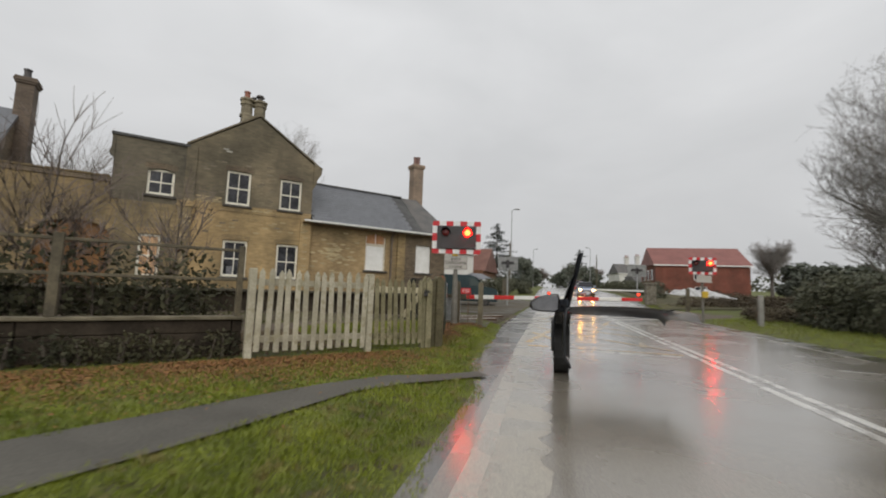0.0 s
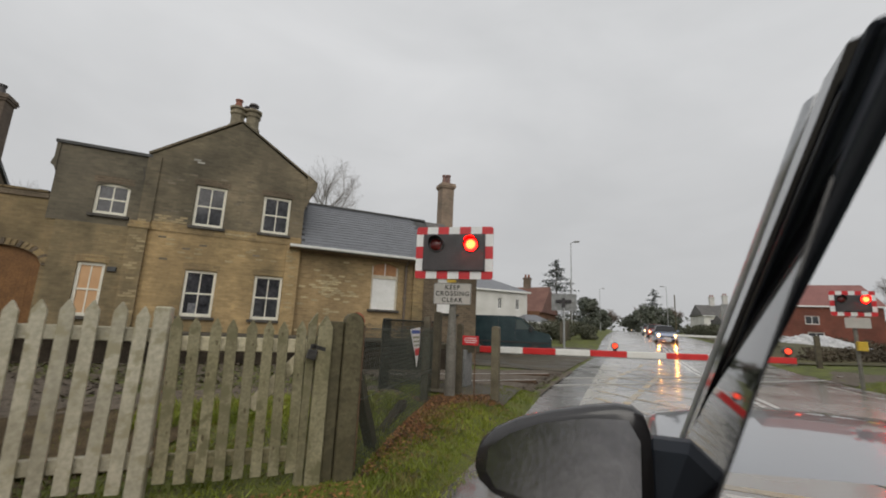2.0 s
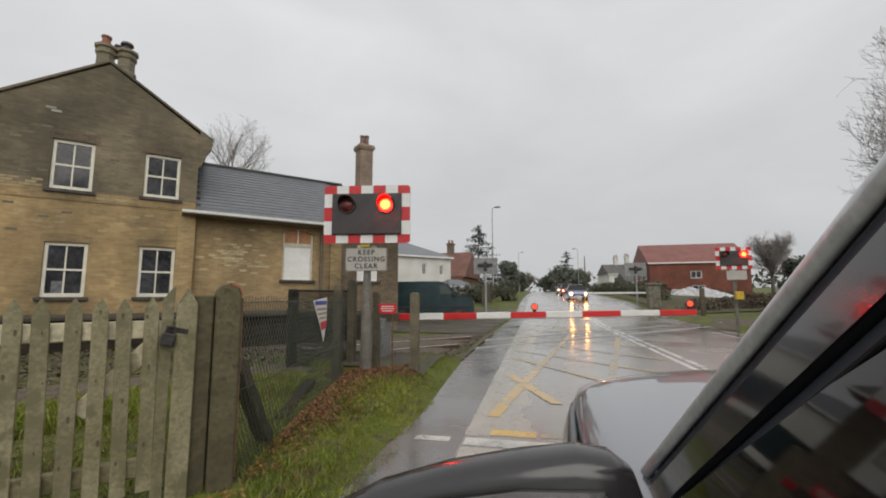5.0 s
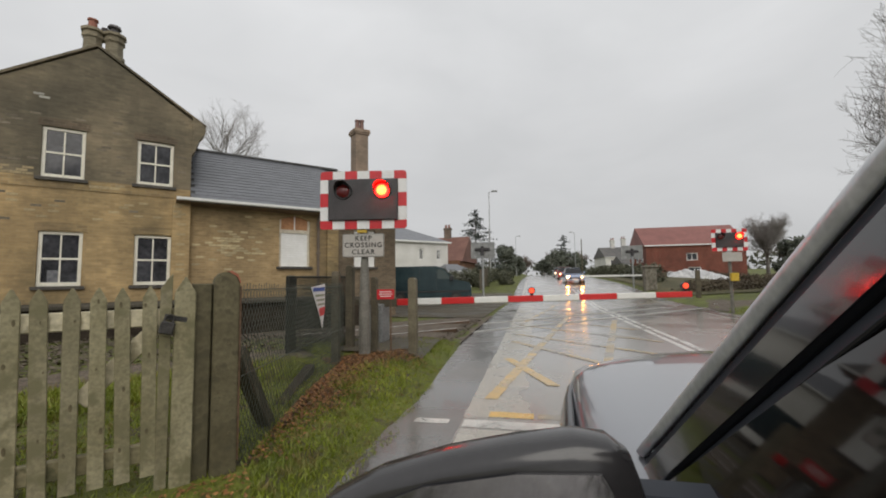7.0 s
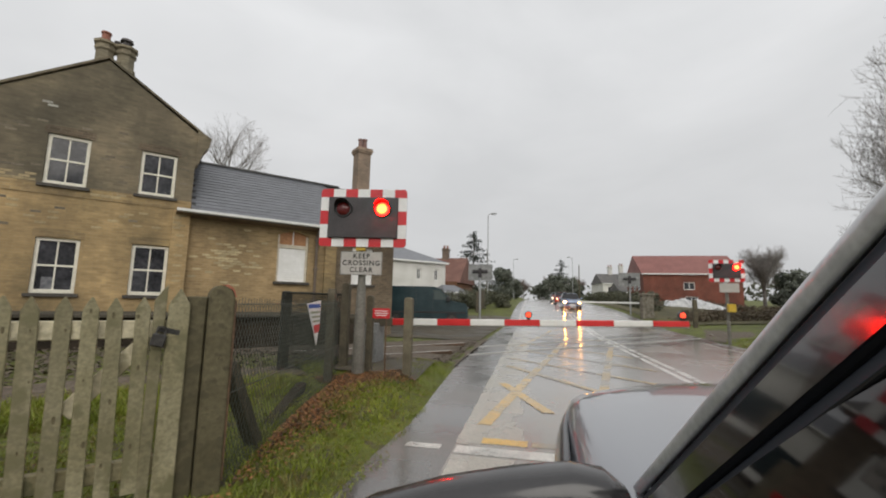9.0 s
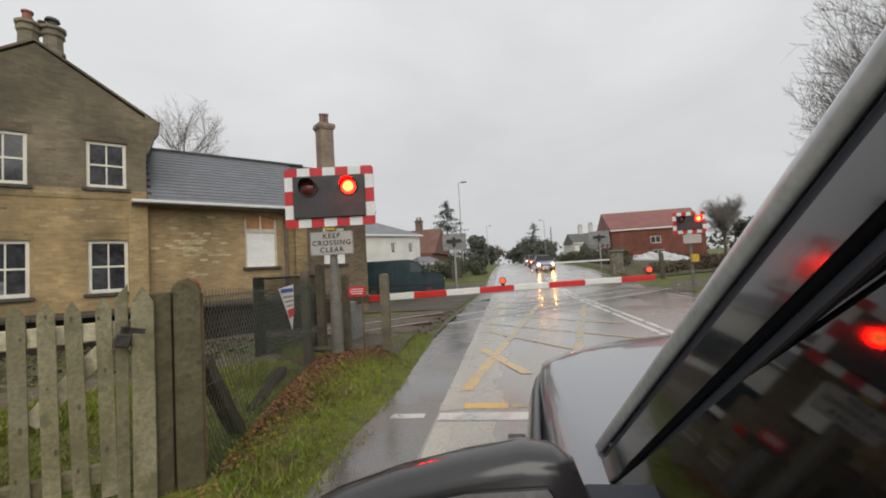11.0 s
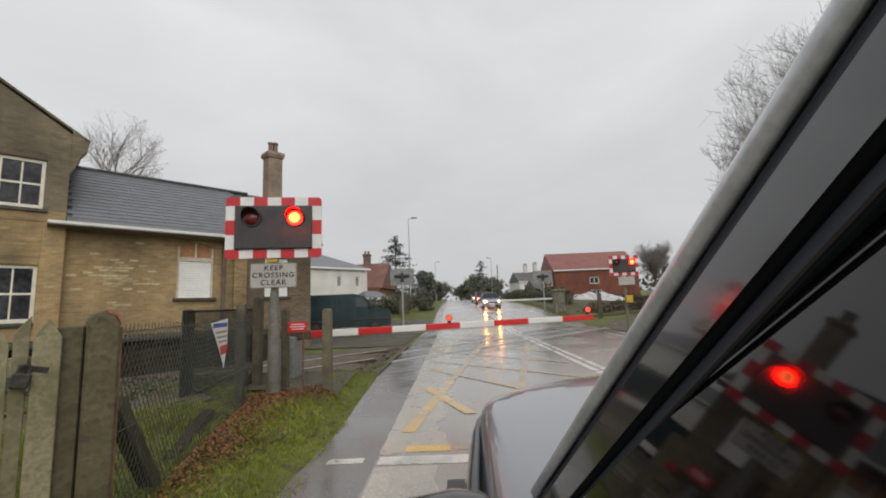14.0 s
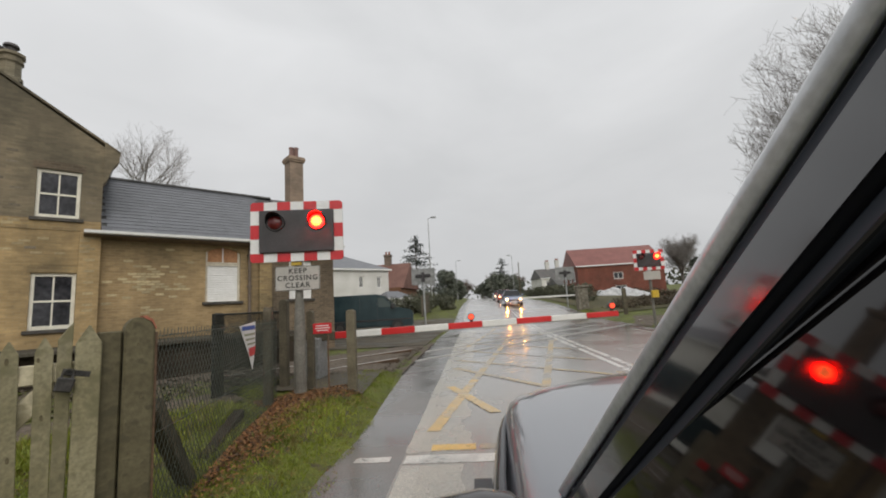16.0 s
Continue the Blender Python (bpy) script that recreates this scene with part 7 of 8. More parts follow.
def leaf_cloud(n, blobs, size, rnd, up=0.3):
    """Many small leaf cards gathered in clumps with gaps. Returns verts, faces."""
    V, F = [], []
    for _ in range(n):
        c, r = rnd.choice(blobs)
        d = Vector((rnd.gauss(0, 1), rnd.gauss(0, 1), rnd.gauss(0, 1))).normalized()
        p = Vector(c) + Vector((d.x * r[0], d.y * r[1], d.z * r[2])) * rnd.uniform(0.55, 1.08)
        a = Vector((rnd.gauss(0, 1), rnd.gauss(0, 1), rnd.gauss(0, 1))).normalized()
        b_ = a.cross(d + Vector((0, 0, up))).normalized()
        s = size * rnd.uniform(0.5, 1.3)
        k = len(V)
        V += [tuple(p - a * s), tuple(p + b_ * s * 0.5), tuple(p + a * s), tuple(p - b_ * s * 0.5)]
        F.append((k, k + 1, k + 2, k + 3))
    return V, F


def evergreen(x, y, h, w, seed, label, leaf=0.14, n=5000, mat=None, z0=0.12):
    rnd = random.Random(seed)
    t = thing("tree", pose(x, y, ghw(x, y) - 0.05), label, "tree", "evergreen trees")
    bm = bmesh.new()
    rod(bm, (0, 0, 0), (0, 0, h * 0.7), 0.03 * h, 0.01 * h, 8)
    for _ in range(8):
        a = rnd.uniform(0, 6.28)
        z = h * rnd.uniform(0.25, 0.6)
        rod(bm, (0, 0, z), (w * 0.35 * math.cos(a), w * 0.35 * math.sin(a), z + h * 0.2), 0.012 * h, 0.004 * h, 5)
    part("trunk", bm, BARK, t)
    blobs = []
    for _ in range(16):
        a, z = rnd.uniform(0, 6.28), rnd.uniform(z0 + 0.1, 0.86)
        rr = w / 2 * (1 - abs(z - 0.45) * 1.1) * rnd.uniform(0.3, 0.75)
        b_ = rnd.uniform(0.12, 0.24) * h
        blobs.append(((rr * math.cos(a), rr * math.sin(a), z * h), (b_ * 0.9, b_ * 0.9, b_ * 0.8)))
    V, F = leaf_cloud(n, blobs, leaf, rnd)
    me = bpy.data.meshes.new("crown")
    me.from_pydata(V, [], F)
    me.materials.append(mat or EVERGREEN)
    o = new("crown", me)
    o.parent = t
    return t


def conifer(x, y, h, seed, label):
    """Tall open conifer with tiers of drooping boughs."""
    rnd = random.Random(seed)
    t = thing("conifer", pose(x, y, ghw(x, y) - 0.05), label, "tree", "conifers")
    bm = bmesh.new()
    rod(bm, (0, 0, 0), (0, 0, h), 0.2, 0.02, 8)
    V, F = [], []
    for i in range(58):
        u = (i + rnd.uniform(-0.6, 0.6)) / 58
        u = min(0.99, max(0.0, u))
        z = h * (0.2 + 0.79 * u)
        ll = ((1 - u) ** 0.75 * h * 0.42 + 0.3) * rnd.choice((0.45, 0.7, 0.85, 1.0, 1.15))
        a = rnd.uniform(0, 6.28)
        p0, p1 = Vector((0, 0, z)), Vector((ll * math.cos(a), ll * math.sin(a), z + ll * rnd.uniform(-0.22, 0.12)))
        rod(bm, p0, p1, 0.04, 0.008, 4)
        for _ in range(int(26 + 30 * ll)):
            w_ = rnd.uniform(0.12, 1.04)
            q = p0.lerp(p1, w_) + Vector((rnd.gauss(0, 0.2), rnd.gauss(0, 0.2), rnd.gauss(-0.08, 0.12)))
            d = Vector((rnd.gauss(0, 1), rnd.gauss(0, 1), rnd.gauss(-0.4, 0.5))).normalized()
            e = d.cross(Vector((0, 0, 1))).normalized()
            s = rnd.uniform(0.10, 0.26)
            b_ = len(V)
            V += [tuple(q - d * s), tuple(q + e * s * 0.35), tuple(q + d * s), tuple(q - e * s * 0.35)]
            F.append((b_, b_ + 1, b_ + 2, b_ + 3))
    part("trunk", bm, BARK, t)
    me = bpy.data.meshes.new("boughs")
    me.from_pydata(V, [], F)
    me.materials.append(CONIFER_M)
    o = new("foliage", me)
    o.parent = t
    return t


tx, ty = rays(39.3, 62)
conifer(tx, ty, 11.2, 3, "tall open dark conifer behind the houses")
tx, ty = rays(51.0, 140)
conifer(tx, ty, 13.0, 4, "tall distant dark conifer by the road")
tx, ty = rays(43.3, 74)
evergreen(tx, ty, 5.8, 5.6, 5, "rounded dark evergreen tree beside the road", 0.22, 5000)
tx, ty = rays(44.3, 95)
evergreen(tx, ty, 5.8, 6.0, 6, "dark evergreen tree beside the road", 0.26, 3500)
for k, (az, d, h, w) in enumerate(((49.0, 130, 6.8, 8), (50.2, 120, 7.0, 7), (51.8, 130, 6.8, 7), (52.9, 120, 5, 7), (48.2, 190, 7, 9), (45.2, 170, 6, 7), (44.7, 130, 5.5, 6))):
    tx, ty = rays(az, d)
    evergreen(tx, ty, h, w, 60 + k, "distant dark roadside tree", 0.5, 1800, z0=0.0)
for k, (az, d, h, w) in enumerate(((75.2, 66, 5.4, 6), (77.8, 62, 5.2, 6), (81, 58, 5.0, 7), (84.5, 55, 5, 7), (88, 50, 5, 7))):
    tx, ty = rays(az, d)
    evergreen(tx, ty, h, w, 80 + k, "dark tree behind the hedge", 0.3, 2600)


def hedge(points, w, h, seed, label, n, mat=None, leaf=0.09, name="hedge"):
    """Bushy hedge along a line of places."""
    rnd = random.Random(seed)
    x0, y0 = points[0]
    t = thing(name, pose(x0, y0, ghw(x0, y0) - 0.05), label, "hedge", "hedges")
    blobs = []
    bm = bmesh.new()
    for (xa, ya), (xb, yb) in zip(points, points[1:]):
        L_ = math.hypot(xb - xa, yb - ya)
        m = max(2, int(L_ / (w * 0.45)))
        for i in range(m):
            u = (i + rnd.uniform(0, 1)) / m
            x, y = xa + (xb - xa) * u - x0, ya + (yb - ya) * u - y0
            dz = ghw(x + x0, y + y0) - ghw(x0, y0)
            hh = h * rnd.uniform(0.75, 1.1)
            for zz in (0.2, 0.5, 0.78):
                blobs.append(((x + rnd.uniform(-0.2, 0.2) * w, y + rnd.uniform(-0.2, 0.2) * w, dz + hh * zz), (w * 0.5, w * 0.5, hh * 0.27)))
            rod(bm, (x, y, dz), (x + rnd.uniform(-0.2, 0.2), y, dz + hh * 0.8), 0.03, 0.01, 4)
    part("stem_tangle", bm, BARK, t)["kind"] = "stuff"
    V, F = leaf_cloud(n, blobs, leaf, rnd)
    me = bpy.data.meshes.new("foliage")
    me.from_pydata(V, [], F)
    me.materials.append(mat or HEDGE_M)
    o = new("foliage", me)
    o.parent = t
    return t


def pl_road(*ls):
    return [(at_road(a, s).x, at_road(a, s).y) for a, s in ls]


hedge(pl_road((12.2, 4), (12.4, 12), (12.0, 19.5), (13.5, 23.0)), 2.0, 2.2, 1, "dark overgrown roadside hedge", 26000)
hedge(pl_road((15, 24), (20, 25.5), (28, 27)), 2.4, 2.0, 2, "dark scrub along the railway", 12000, SHRUB_BROWN, 0.11)
hedge(pl_road((10.2, 33.2), (13, 34.6), (18, 36.8), (26, 40)), 2.0, 0.75, 22, "low brown scrub along the far side of the railway", 9000, SHRUB_BROWN, 0.09, "scrub")
hedge(pl_road((10.6, 23.6), (13, 25.0), (15.5, 26.2)), 1.3, 0.8, 23, "low brown scrub along the near side of the railway", 5000, SHRUB_BROWN, 0.07, "scrub")
hedge(pl_road((10.8, 41), (11.5, 60), (11.5, 85)), 1.8, 1.5, 3, "dark hedge beside the road", 9000, None, 0.14)
hedge(pl_road((-3.6, 40), (-4.2, 56), (-5, 90)), 1.8, 1.6, 4, "dark hedge in front of the houses", 9000, None, 0.14)
hedge([(19, 30.5), (24, 31.5), (29.5, 33.0)], 1.2, 1.7, 5, "dark garden hedge behind the van", 7000, None, 0.1)
hedge(pl_road((20.5, 57.5), (27, 58.5), (40, 60)), 1.4, 1.2, 6, "low brown garden hedge before the brick house", 9000, SHRUB_BROWN, 0.13)
hedge([(-9, 7.2), (-5, 7.3), (-1.0, 7.4), (0.4, 7.8)], 1.1, 1.2, 7, "low brambles and weeds behind the railing", 9000, BRAMBLE, 0.06)
hedge([(-9, 5.7), (-5, 5.72), (-1.0, 5.72), (0.8, 5.75)], 0.5, 0.45, 8, "ivy and dead stems at the foot of the low wall", 7000, BRAMBLE, 0.035, "scrub")
hedge([(-14, 15.9), (-8, 16.0), (-3, 16.0)], 0.9, 1.2, 9, "scrub at the foot of the long wall", 5000, SHRUB_BROWN, 0.07, "scrub")
tx, ty = at_road(-1.6, 42).x, at_road(-1.6, 42).y
hedge([(tx, ty), (tx + 1.0, ty + 1.0)], 1.4, 1.3, 12, "clipped dark shrub beside the road", 2500, None, 0.1, "shrub")
# far belt of woods that closes the view
hedge([rays(a, 420) for a in range(-70, 181, 10)], 30, 15, 13, "far dark woods on the horizon", 9000, None, 2.2, "woods")

# dark fence boards beyond the road on the left
pf = thing("board_fence", pose(*[at_road(-3.0, 36.0)[i] for i in (0, 1, 2)], 0, 0, YAW + 90), "dark close-boarded garden fence", "fence")
for i in range(40):
    bm = bmesh.new()
    box(bm, 0.0, 0.14, -0.012, 0.012, 0.0, 1.6 + 0.05 * math.sin(i * 1.7), 0.004)
    part("board", bm, WOOD_DK, pf, m=pose(0.155 * i, 0, 0.155 * i * 0.055))

# bare saplings and brambles on the bank behind the railing
srnd = random.Random(77)
for k, x in enumerate((-8.2, -6.9, -5.6, -4.6, -3.4, -2.3, -1.2, -0.2)):
    bare_tree(x + srnd.uniform(-0.3, 0.3), 7.0 + srnd.uniform(-0.3, 1.2), srnd.uniform(3.4, 5.6), 0.55, 90 + k, "thin bare sapling on the overgrown bank", 3, 0.03, twig=1.0, name="sapling")
hedge([(-9.0, 6.75), (-4.5, 6.8), (0.55, 6.7)], 1.0, 1.75, 71, "tangle of dark brambles behind the railing", 9000, BRAMBLE, 0.06, name="scrub")

# ---- the car that carries the view: left front of a black car ----
CS = 4.415   # how far along the road the eye rests
car = thing("car", RF @ pose(0, 0, 0.002), "dark grey car beaded with rain, at the stop line", "car")
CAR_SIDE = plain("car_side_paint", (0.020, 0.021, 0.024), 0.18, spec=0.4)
FRAME_GLOSS = plain("door_frame_black", (0.010, 0.010, 0.012), 0.11, spec=0.7, coat=0.25)
DOOR_GLASS = plain("door_glass", (0.004, 0.0035, 0.004), 0.045, spec=0.46)
# pale base colour stands in for the sky reflected along the pillar
PILLAR_SHEEN = node_mat("pillar_sky_sheen", (0.46, 0.48, 0.50), (0.56, 0.58, 0.60), 0.28, 30, 120, 0.25, 90, metal=0.3, dist=0.002, vary=0.06)
MIRROR_CAP = node_mat("mirror_cap_paint", (0.028, 0.026, 0.027), (0.036, 0.034, 0.035), 0.16, 6, 90, 0.05, 40, metal=0.0, dist=0.002, spec=0.8, vary=0.06)
MIRROR_DK = node_mat("dim_mirror", (0.20, 0.20, 0.215), (0.26, 0.26, 0.275), 0.22, 14, 60, 0.3, 60, metal=1.0, dist=0.002, vary=0.1)
SEAL = plain("seal_rubber", (0.034, 0.040, 0.052), 0.55, spec=0.25)
CEN = 2.06


def side_l(z):
    """Outer side of the car at a height above the belt."""
    return 1.243 + 0.173 * (z - 1.0)


# bonnet
bm = bmesh.new()
secs = []
for s_, hw, z, crown in ((5.15, 0.905, 0.985, 0.05), (5.5, 0.895, 0.975, 0.055), (5.9, 0.88, 0.962, 0.055), (6.2, 0.868, 0.950, 0.05), (6.40, 0.852, 0.938, 0.045), (6.49, 0.84, 0.922, 0.04), (6.54, 0.825, 0.89, 0.03), (6.56, 0.81, 0.82, 0.0)):
    row = []
    n = 26
    for i in range(n + 1):
        u = -1 + 2 * i / n
        uu = math.copysign(abs(u) ** 0.75, u)
        fwd = 0.38 * (1 - uu * uu) * sm(5.2, 6.45, s_)
        drop = 0.11 * max(0.0, (abs(uu) - 0.905) / 0.095) ** 2.0
        row.append((CEN - 0.045 + hw * uu, s_ + fwd, z - drop + crown * (1 - uu * uu)))
    secs.append(row)
loft(bm, secs)
bmesh.ops.recalc_face_normals(bm, faces=bm.faces)
part("bonnet", bm, BONNET_SHEEN, car, "wet bonnet with the grey sky's shine put into its colour", smooth=True)
# left wing, arch and wheel
bm = bmesh.new()
secs = []
for s_, o in ((5.05, 0.0), (5.35, 0.0), (5.6, 0.0), (5.85, 0.0), (6.1, 0.0), (6.3, -0.015), (6.42, -0.045), (6.52, -0.10), (6.62, -0.22)):
    t_ = sm(5.2, 6.5, s_) * 0.06
    top = 0.955 - 0.045 * sm(5.2, 6.5, s_) - 0.05 * sm(6.4, 6.62, s_)
    row = [(1.115 + t_ - o, s_, top), (1.097 + t_ - o, s_, top - 0.02), (1.083 + t_ - o, s_, top - 0.07), (1.073 + t_ - o, s_, top - 0.16), (1.067 + t_ - o, s_, 0.60), (1.075 + t_ - o, s_, 0.34)]
    secs.append(row)
loft(bm, secs)
bmesh.ops.recalc_face_normals(bm, faces=bm.faces)
bmesh.ops.solidify(bm, geom=bm.faces[:], thickness=0.015)
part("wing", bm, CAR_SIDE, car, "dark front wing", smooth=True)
bm = bmesh.new()
ring = [(5.80 + r * math.cos(math.pi * i / 14), 0.36 + r * math.sin(math.pi * i / 14)) for r, order in ((0.39, 1), (0.46, -1)) for i in list(range(15))[::order]]
prism(bm, ring, 1.045, 1.105, "x")
part("arch_flare", bm, CAR_PLASTIC, car, "black plastic wheel-arch flare")
wheel(car, CEN - 0.865, 5.80, 0.36, 0.22)
# front door below the window
bm = bmesh.new()
secs = []
for s_ in (4.30, 4.55, 4.8, 5.05):
    secs.append([(1.262, s_, 1.03), (1.205, s_, 1.0), (1.185, s_, 0.86), (1.175, s_, 0.62), (1.19, s_, 0.4), (1.25, s_, 0.30)])
loft(bm, secs)
bmesh.ops.recalc_face_normals(bm, faces=bm.faces)
bmesh.ops.solidify(bm, geom=bm.faces[:], thickness=0.03)
part("front_door", bm, CAR_SIDE, car, "glossy dark front door", smooth=True)


def pillar_pt(u, back=0.0, out=0.0):
    """Along the windscreen pillar from its foot (0) to the roof (1); back: along the side of the car, which bows out."""
    z = 1.0 + 0.55 * u
    return Vector((side_l(z) - 0.077 * back - out, 5.349 - 1.225 * 0.55 * u - back, z))


def band(name, b0, b1, out, material, label="", u0=-0.16, u1=1.22, thick=0.02, edge=0.004):
    bm = bmesh.new()
    secs = []
    e = 0.006
    for i in range(9):
        u = u0 + (u1 - u0) * i / 8
        secs.append([pillar_pt(u, b0, out - edge), pillar_pt(u, b0 + e, out), pillar_pt(u, b1 - e, out), pillar_pt(u, b1, out - edge)])
    loft(bm, secs)
    bmesh.ops.recalc_face_normals(bm, faces=bm.faces)
    bmesh.ops.solidify(bm, geom=bm.faces[:], thickness=thick)
    return part(name, bm, material, car, label)


band("pillar_core", -0.02, 0.26, -0.028, SEAL, "black core behind the trims", thick=0.03)
bm = bmesh.new()
secs = []
for i in range(9):
    u = 0.0 + 1.22 * i / 8
    secs.append([pillar_pt(u, -0.034 + 0.068 * k / 10, 0.012 - 0.045 * max(0.0, 0.75 - k / 10) ** 2 - 0.012 * (k / 10) ** 3) for k in range(11)])
loft(bm, secs)
bmesh.ops.recalc_face_normals(bm, faces=bm.faces)
bmesh.ops.solidify(bm, geom=bm.faces[:], thickness=0.015)
part("pillar", bm, PILLAR_SHEEN, car, "wet windscreen pillar, reflected sky painted in as pale grey", smooth=True)
band("pillar_seal", 0.032, 0.068, -0.006, SEAL, "matt rubber seal along the pillar")
band("door_frame", 0.066, 0.158, 0.002, FRAME_GLOSS, "gloss black door frame", edge=0.012)
band("window_seal", 0.156, 0.186, -0.008, SEAL, "rubber window seal")
bm = bmesh.new()
for i in range(8):
    rod(bm, pillar_pt(-0.02 + 1.15 * i / 8, 0.187, -0.007), pillar_pt(-0.02 + 1.15 * (i + 1) / 8, 0.187, -0.007), 0.0022, n=6)
part("window_trim", bm, CAR_SIDE, car, "thin bright edge of the door glass")
# door glass behind the pillar, bowing outwards to the rear
bm = bmesh.new()
secs = []
for i in range(9):
    u = -0.02 + 1.15 * i / 8
    s0 = pillar_pt(u, 0.19).y
    s1 = min(s0 - 0.02, CS + 0.03)
    row = []
    for k in range(5):
        p0 = pillar_pt(u, 0.19 + (s0 - s1) * k / 4, -0.012)
        row.append((p0.x + 0.080 * (p0.z - 1.3) - 0.028 * (s0 - s1) * k / 4, p0.y, p0.z))
    secs.append(row)
loft(bm, secs)
bmesh.ops.recalc_face_normals(bm, faces=bm.faces)
bmesh.ops.solidify(bm, geom=bm.faces[:], thickness=0.004)
part("door_window", bm, DOOR_GLASS, car, "dark front door window mirroring the street")
# door mirror
bm = bmesh.new()
secs = []
for x_, zt, zb, sf_ in ((0.755, 1.035, 1.0, 0.0), (0.765, 1.065, 0.975, 0.02), (0.80, 1.097, 0.95, 0.045), (0.86, 1.127, 0.935, 0.065), (0.94, 1.152, 0.93, 0.08), (1.02, 1.170, 0.93, 0.085), (1.08, 1.180, 0.93, 0.085), (1.115, 1.178, 0.935, 0.08), (1.137, 1.163, 0.95, 0.065), (1.148, 1.13, 0.98, 0.04), (1.15, 1.09, 1.01, 0.02)):
    y0 = CS + 0.46
    y1 = CS + 0.49 + sf_
    secs.append([(x_, y0, zb), (x_, y0, zt - 0.02), (x_, y0 + 0.006, zt - 0.006), (x_, y0 + 0.02, zt), (x_, y0 * 0.55 + y1 * 0.45, zt - 0.001), (x_, y1 - 0.006, zt - 0.022), (x_, y1 + 0.008, zt - 0.06), (x_, y1 + 0.01, (zt + zb) / 2), (x_, y1 - 0.03, zb)])
rows = loft(bm, secs, closed=True)
bm.faces.new(rows[0])
bm.faces.new(rows[-1][::-1])
bmesh.ops.recalc_face_normals(bm, faces=bm.faces)
dm = part("door_mirror", bm, MIRROR_CAP, car, "wet dark grey door mirror", smooth=True)
bm = bmesh.new()
prism(bm, [(0.785, 1.0), (0.81, 0.965), (0.9, 0.95), (1.08, 0.95), (1.125, 0.975), (1.128, 1.11), (1.105, 1.152), (1.02, 1.146), (0.92, 1.125), (0.84, 1.09), (0.79, 1.05)], CS + 0.452, CS + 0.458)
part("mirror_glass", bm, MIRROR_DK, dm, "dim wet mirror glass")
bm = bmesh.new()
prism(bm, [(5.12, 0.88), (5.12, 0.97), (5.09, 1.02), (5.04, 1.05), (4.97, 1.06), (4.91, 1.04), (4.88, 1.0), (4.88, 0.88)], 1.205, 1.232, "x")
bmesh.ops.bevel(bm, geom=[e for e in bm.edges], offset=0.006, segments=2, affect="EDGES")
part("mirror_sail", bm, CAR_PLASTIC, dm, "black plastic corner plate behind the mirror")
bm = bmesh.new()
box(bm, 1.135, 1.265, CS + 0.49, CS + 0.57, 0.94, 1.11, 0.02)
part("mirror_arm", bm, SEAL, dm)

# ---- paler bricks in the range wall, each its own piece ----
bx = bmesh.new()
box(bx, -0.106, 0.106, -0.009, 0.01, -0.031, 0.031, 0.004)
cream = bpy.data.meshes.new("cream_brick")
bx.normal_update()
bx.to_mesh(cream)
bx.free()
cream.materials.append(BRICK_CREAM)
crnd = random.Random(21)
for row in range(42):
    z = 0.95 + 0.075 * row
    for col in range(11):
        x = 4.98 + 0.225 * col + (0.1125 if row % 2 else 0)
        core = math.exp(-((x - 6.05) / 0.8) ** 4 - ((z - 2.68) / 0.42) ** 4) * (0.78 + 0.22 * math.sin(row * 2.1))
        if crnd.random() < 0.035 + 0.8 * core and x < 7.2:
            p = new("brick", cream)
            p.parent = range_wall
            p.matrix_basis = pose(x + crnd.uniform(-0.004, 0.004), WY + 0.10 + crnd.uniform(-0.002, 0.003), z)

# ---- odd bricks in the house wall, each its own piece ----
def brick_copy(name, material):
    me = cream.copy()
    me.name = name
    me.materials.clear()
    me.materials.append(material)
    return me


buff = brick_copy("buff_brick", node_mat("buff_brick", (0.33, 0.26, 0.145), (0.43, 0.345, 0.20), 0.85, 3, 30, 0.4, 60, rnd=0.2))
burnt = brick_copy("burnt_brick", node_mat("burnt_brick", (0.15, 0.126, 0.092), (0.20, 0.168, 0.122), 0.85, 3, 30, 0.4, 60, rnd=0.25))
lichen = brick_copy("lichen_brick", node_mat("lichen_brick", (0.30, 0.29, 0.25), (0.42, 0.41, 0.37), 0.9, 5, 40, 0.4, 60, rnd=0.15))


def odd_bricks(me, x0, x1, z0, z1, y, chance, seed, parent):
    r = random.Random(seed)
    row, z = 0, z0
    while z < z1:
        x = x0 + (0.1125 if row % 2 else 0)
        while x < x1:
            clear = all(not (w[0] - 0.14 < x < w[1] + 0.14 and w[2] - 0.16 < z < w[3] + 0.27) for w in WIN.values())
            if clear and r.random() < chance:
                p = new("brick", me)
                p.parent = parent
                p.matrix_basis = pose(x, y + 0.004 + r.uniform(-0.001, 0.003), z)
            x += 0.225
        z += 0.075
        row += 1


odd_bricks(buff, 0.52, 1.30, 4.29, 4.48, WY, 0.85, 3, house)
odd_bricks(buff, 2.52, 3.30, 4.085, 4.23, WY - 0.02, 0.75, 4, house)
odd_bricks(buff, 0.0, 0.25, 1.0, 3.85, WY - 0.13, 0.22, 5, house)
odd_bricks(buff, 4.46, 4.58, 1.0, 3.9, WY - 0.10, 0.45, 6, house)
odd_bricks(burnt, 0.6, 4.6, 4.55, 6.2, WY, 0.07, 7, house)
odd_bricks(buff, 0.6, 4.2, 3.2, 3.8, WY, 0.07, 9, house)
odd_bricks(lichen, 0.75, 1.45, 6.36, 6.55, WY, 0.22, 10, house)
odd_bricks(buff, 0.12, 0.26, 4.22, 4.36, WY - 0.05, 0.8, 11, house)
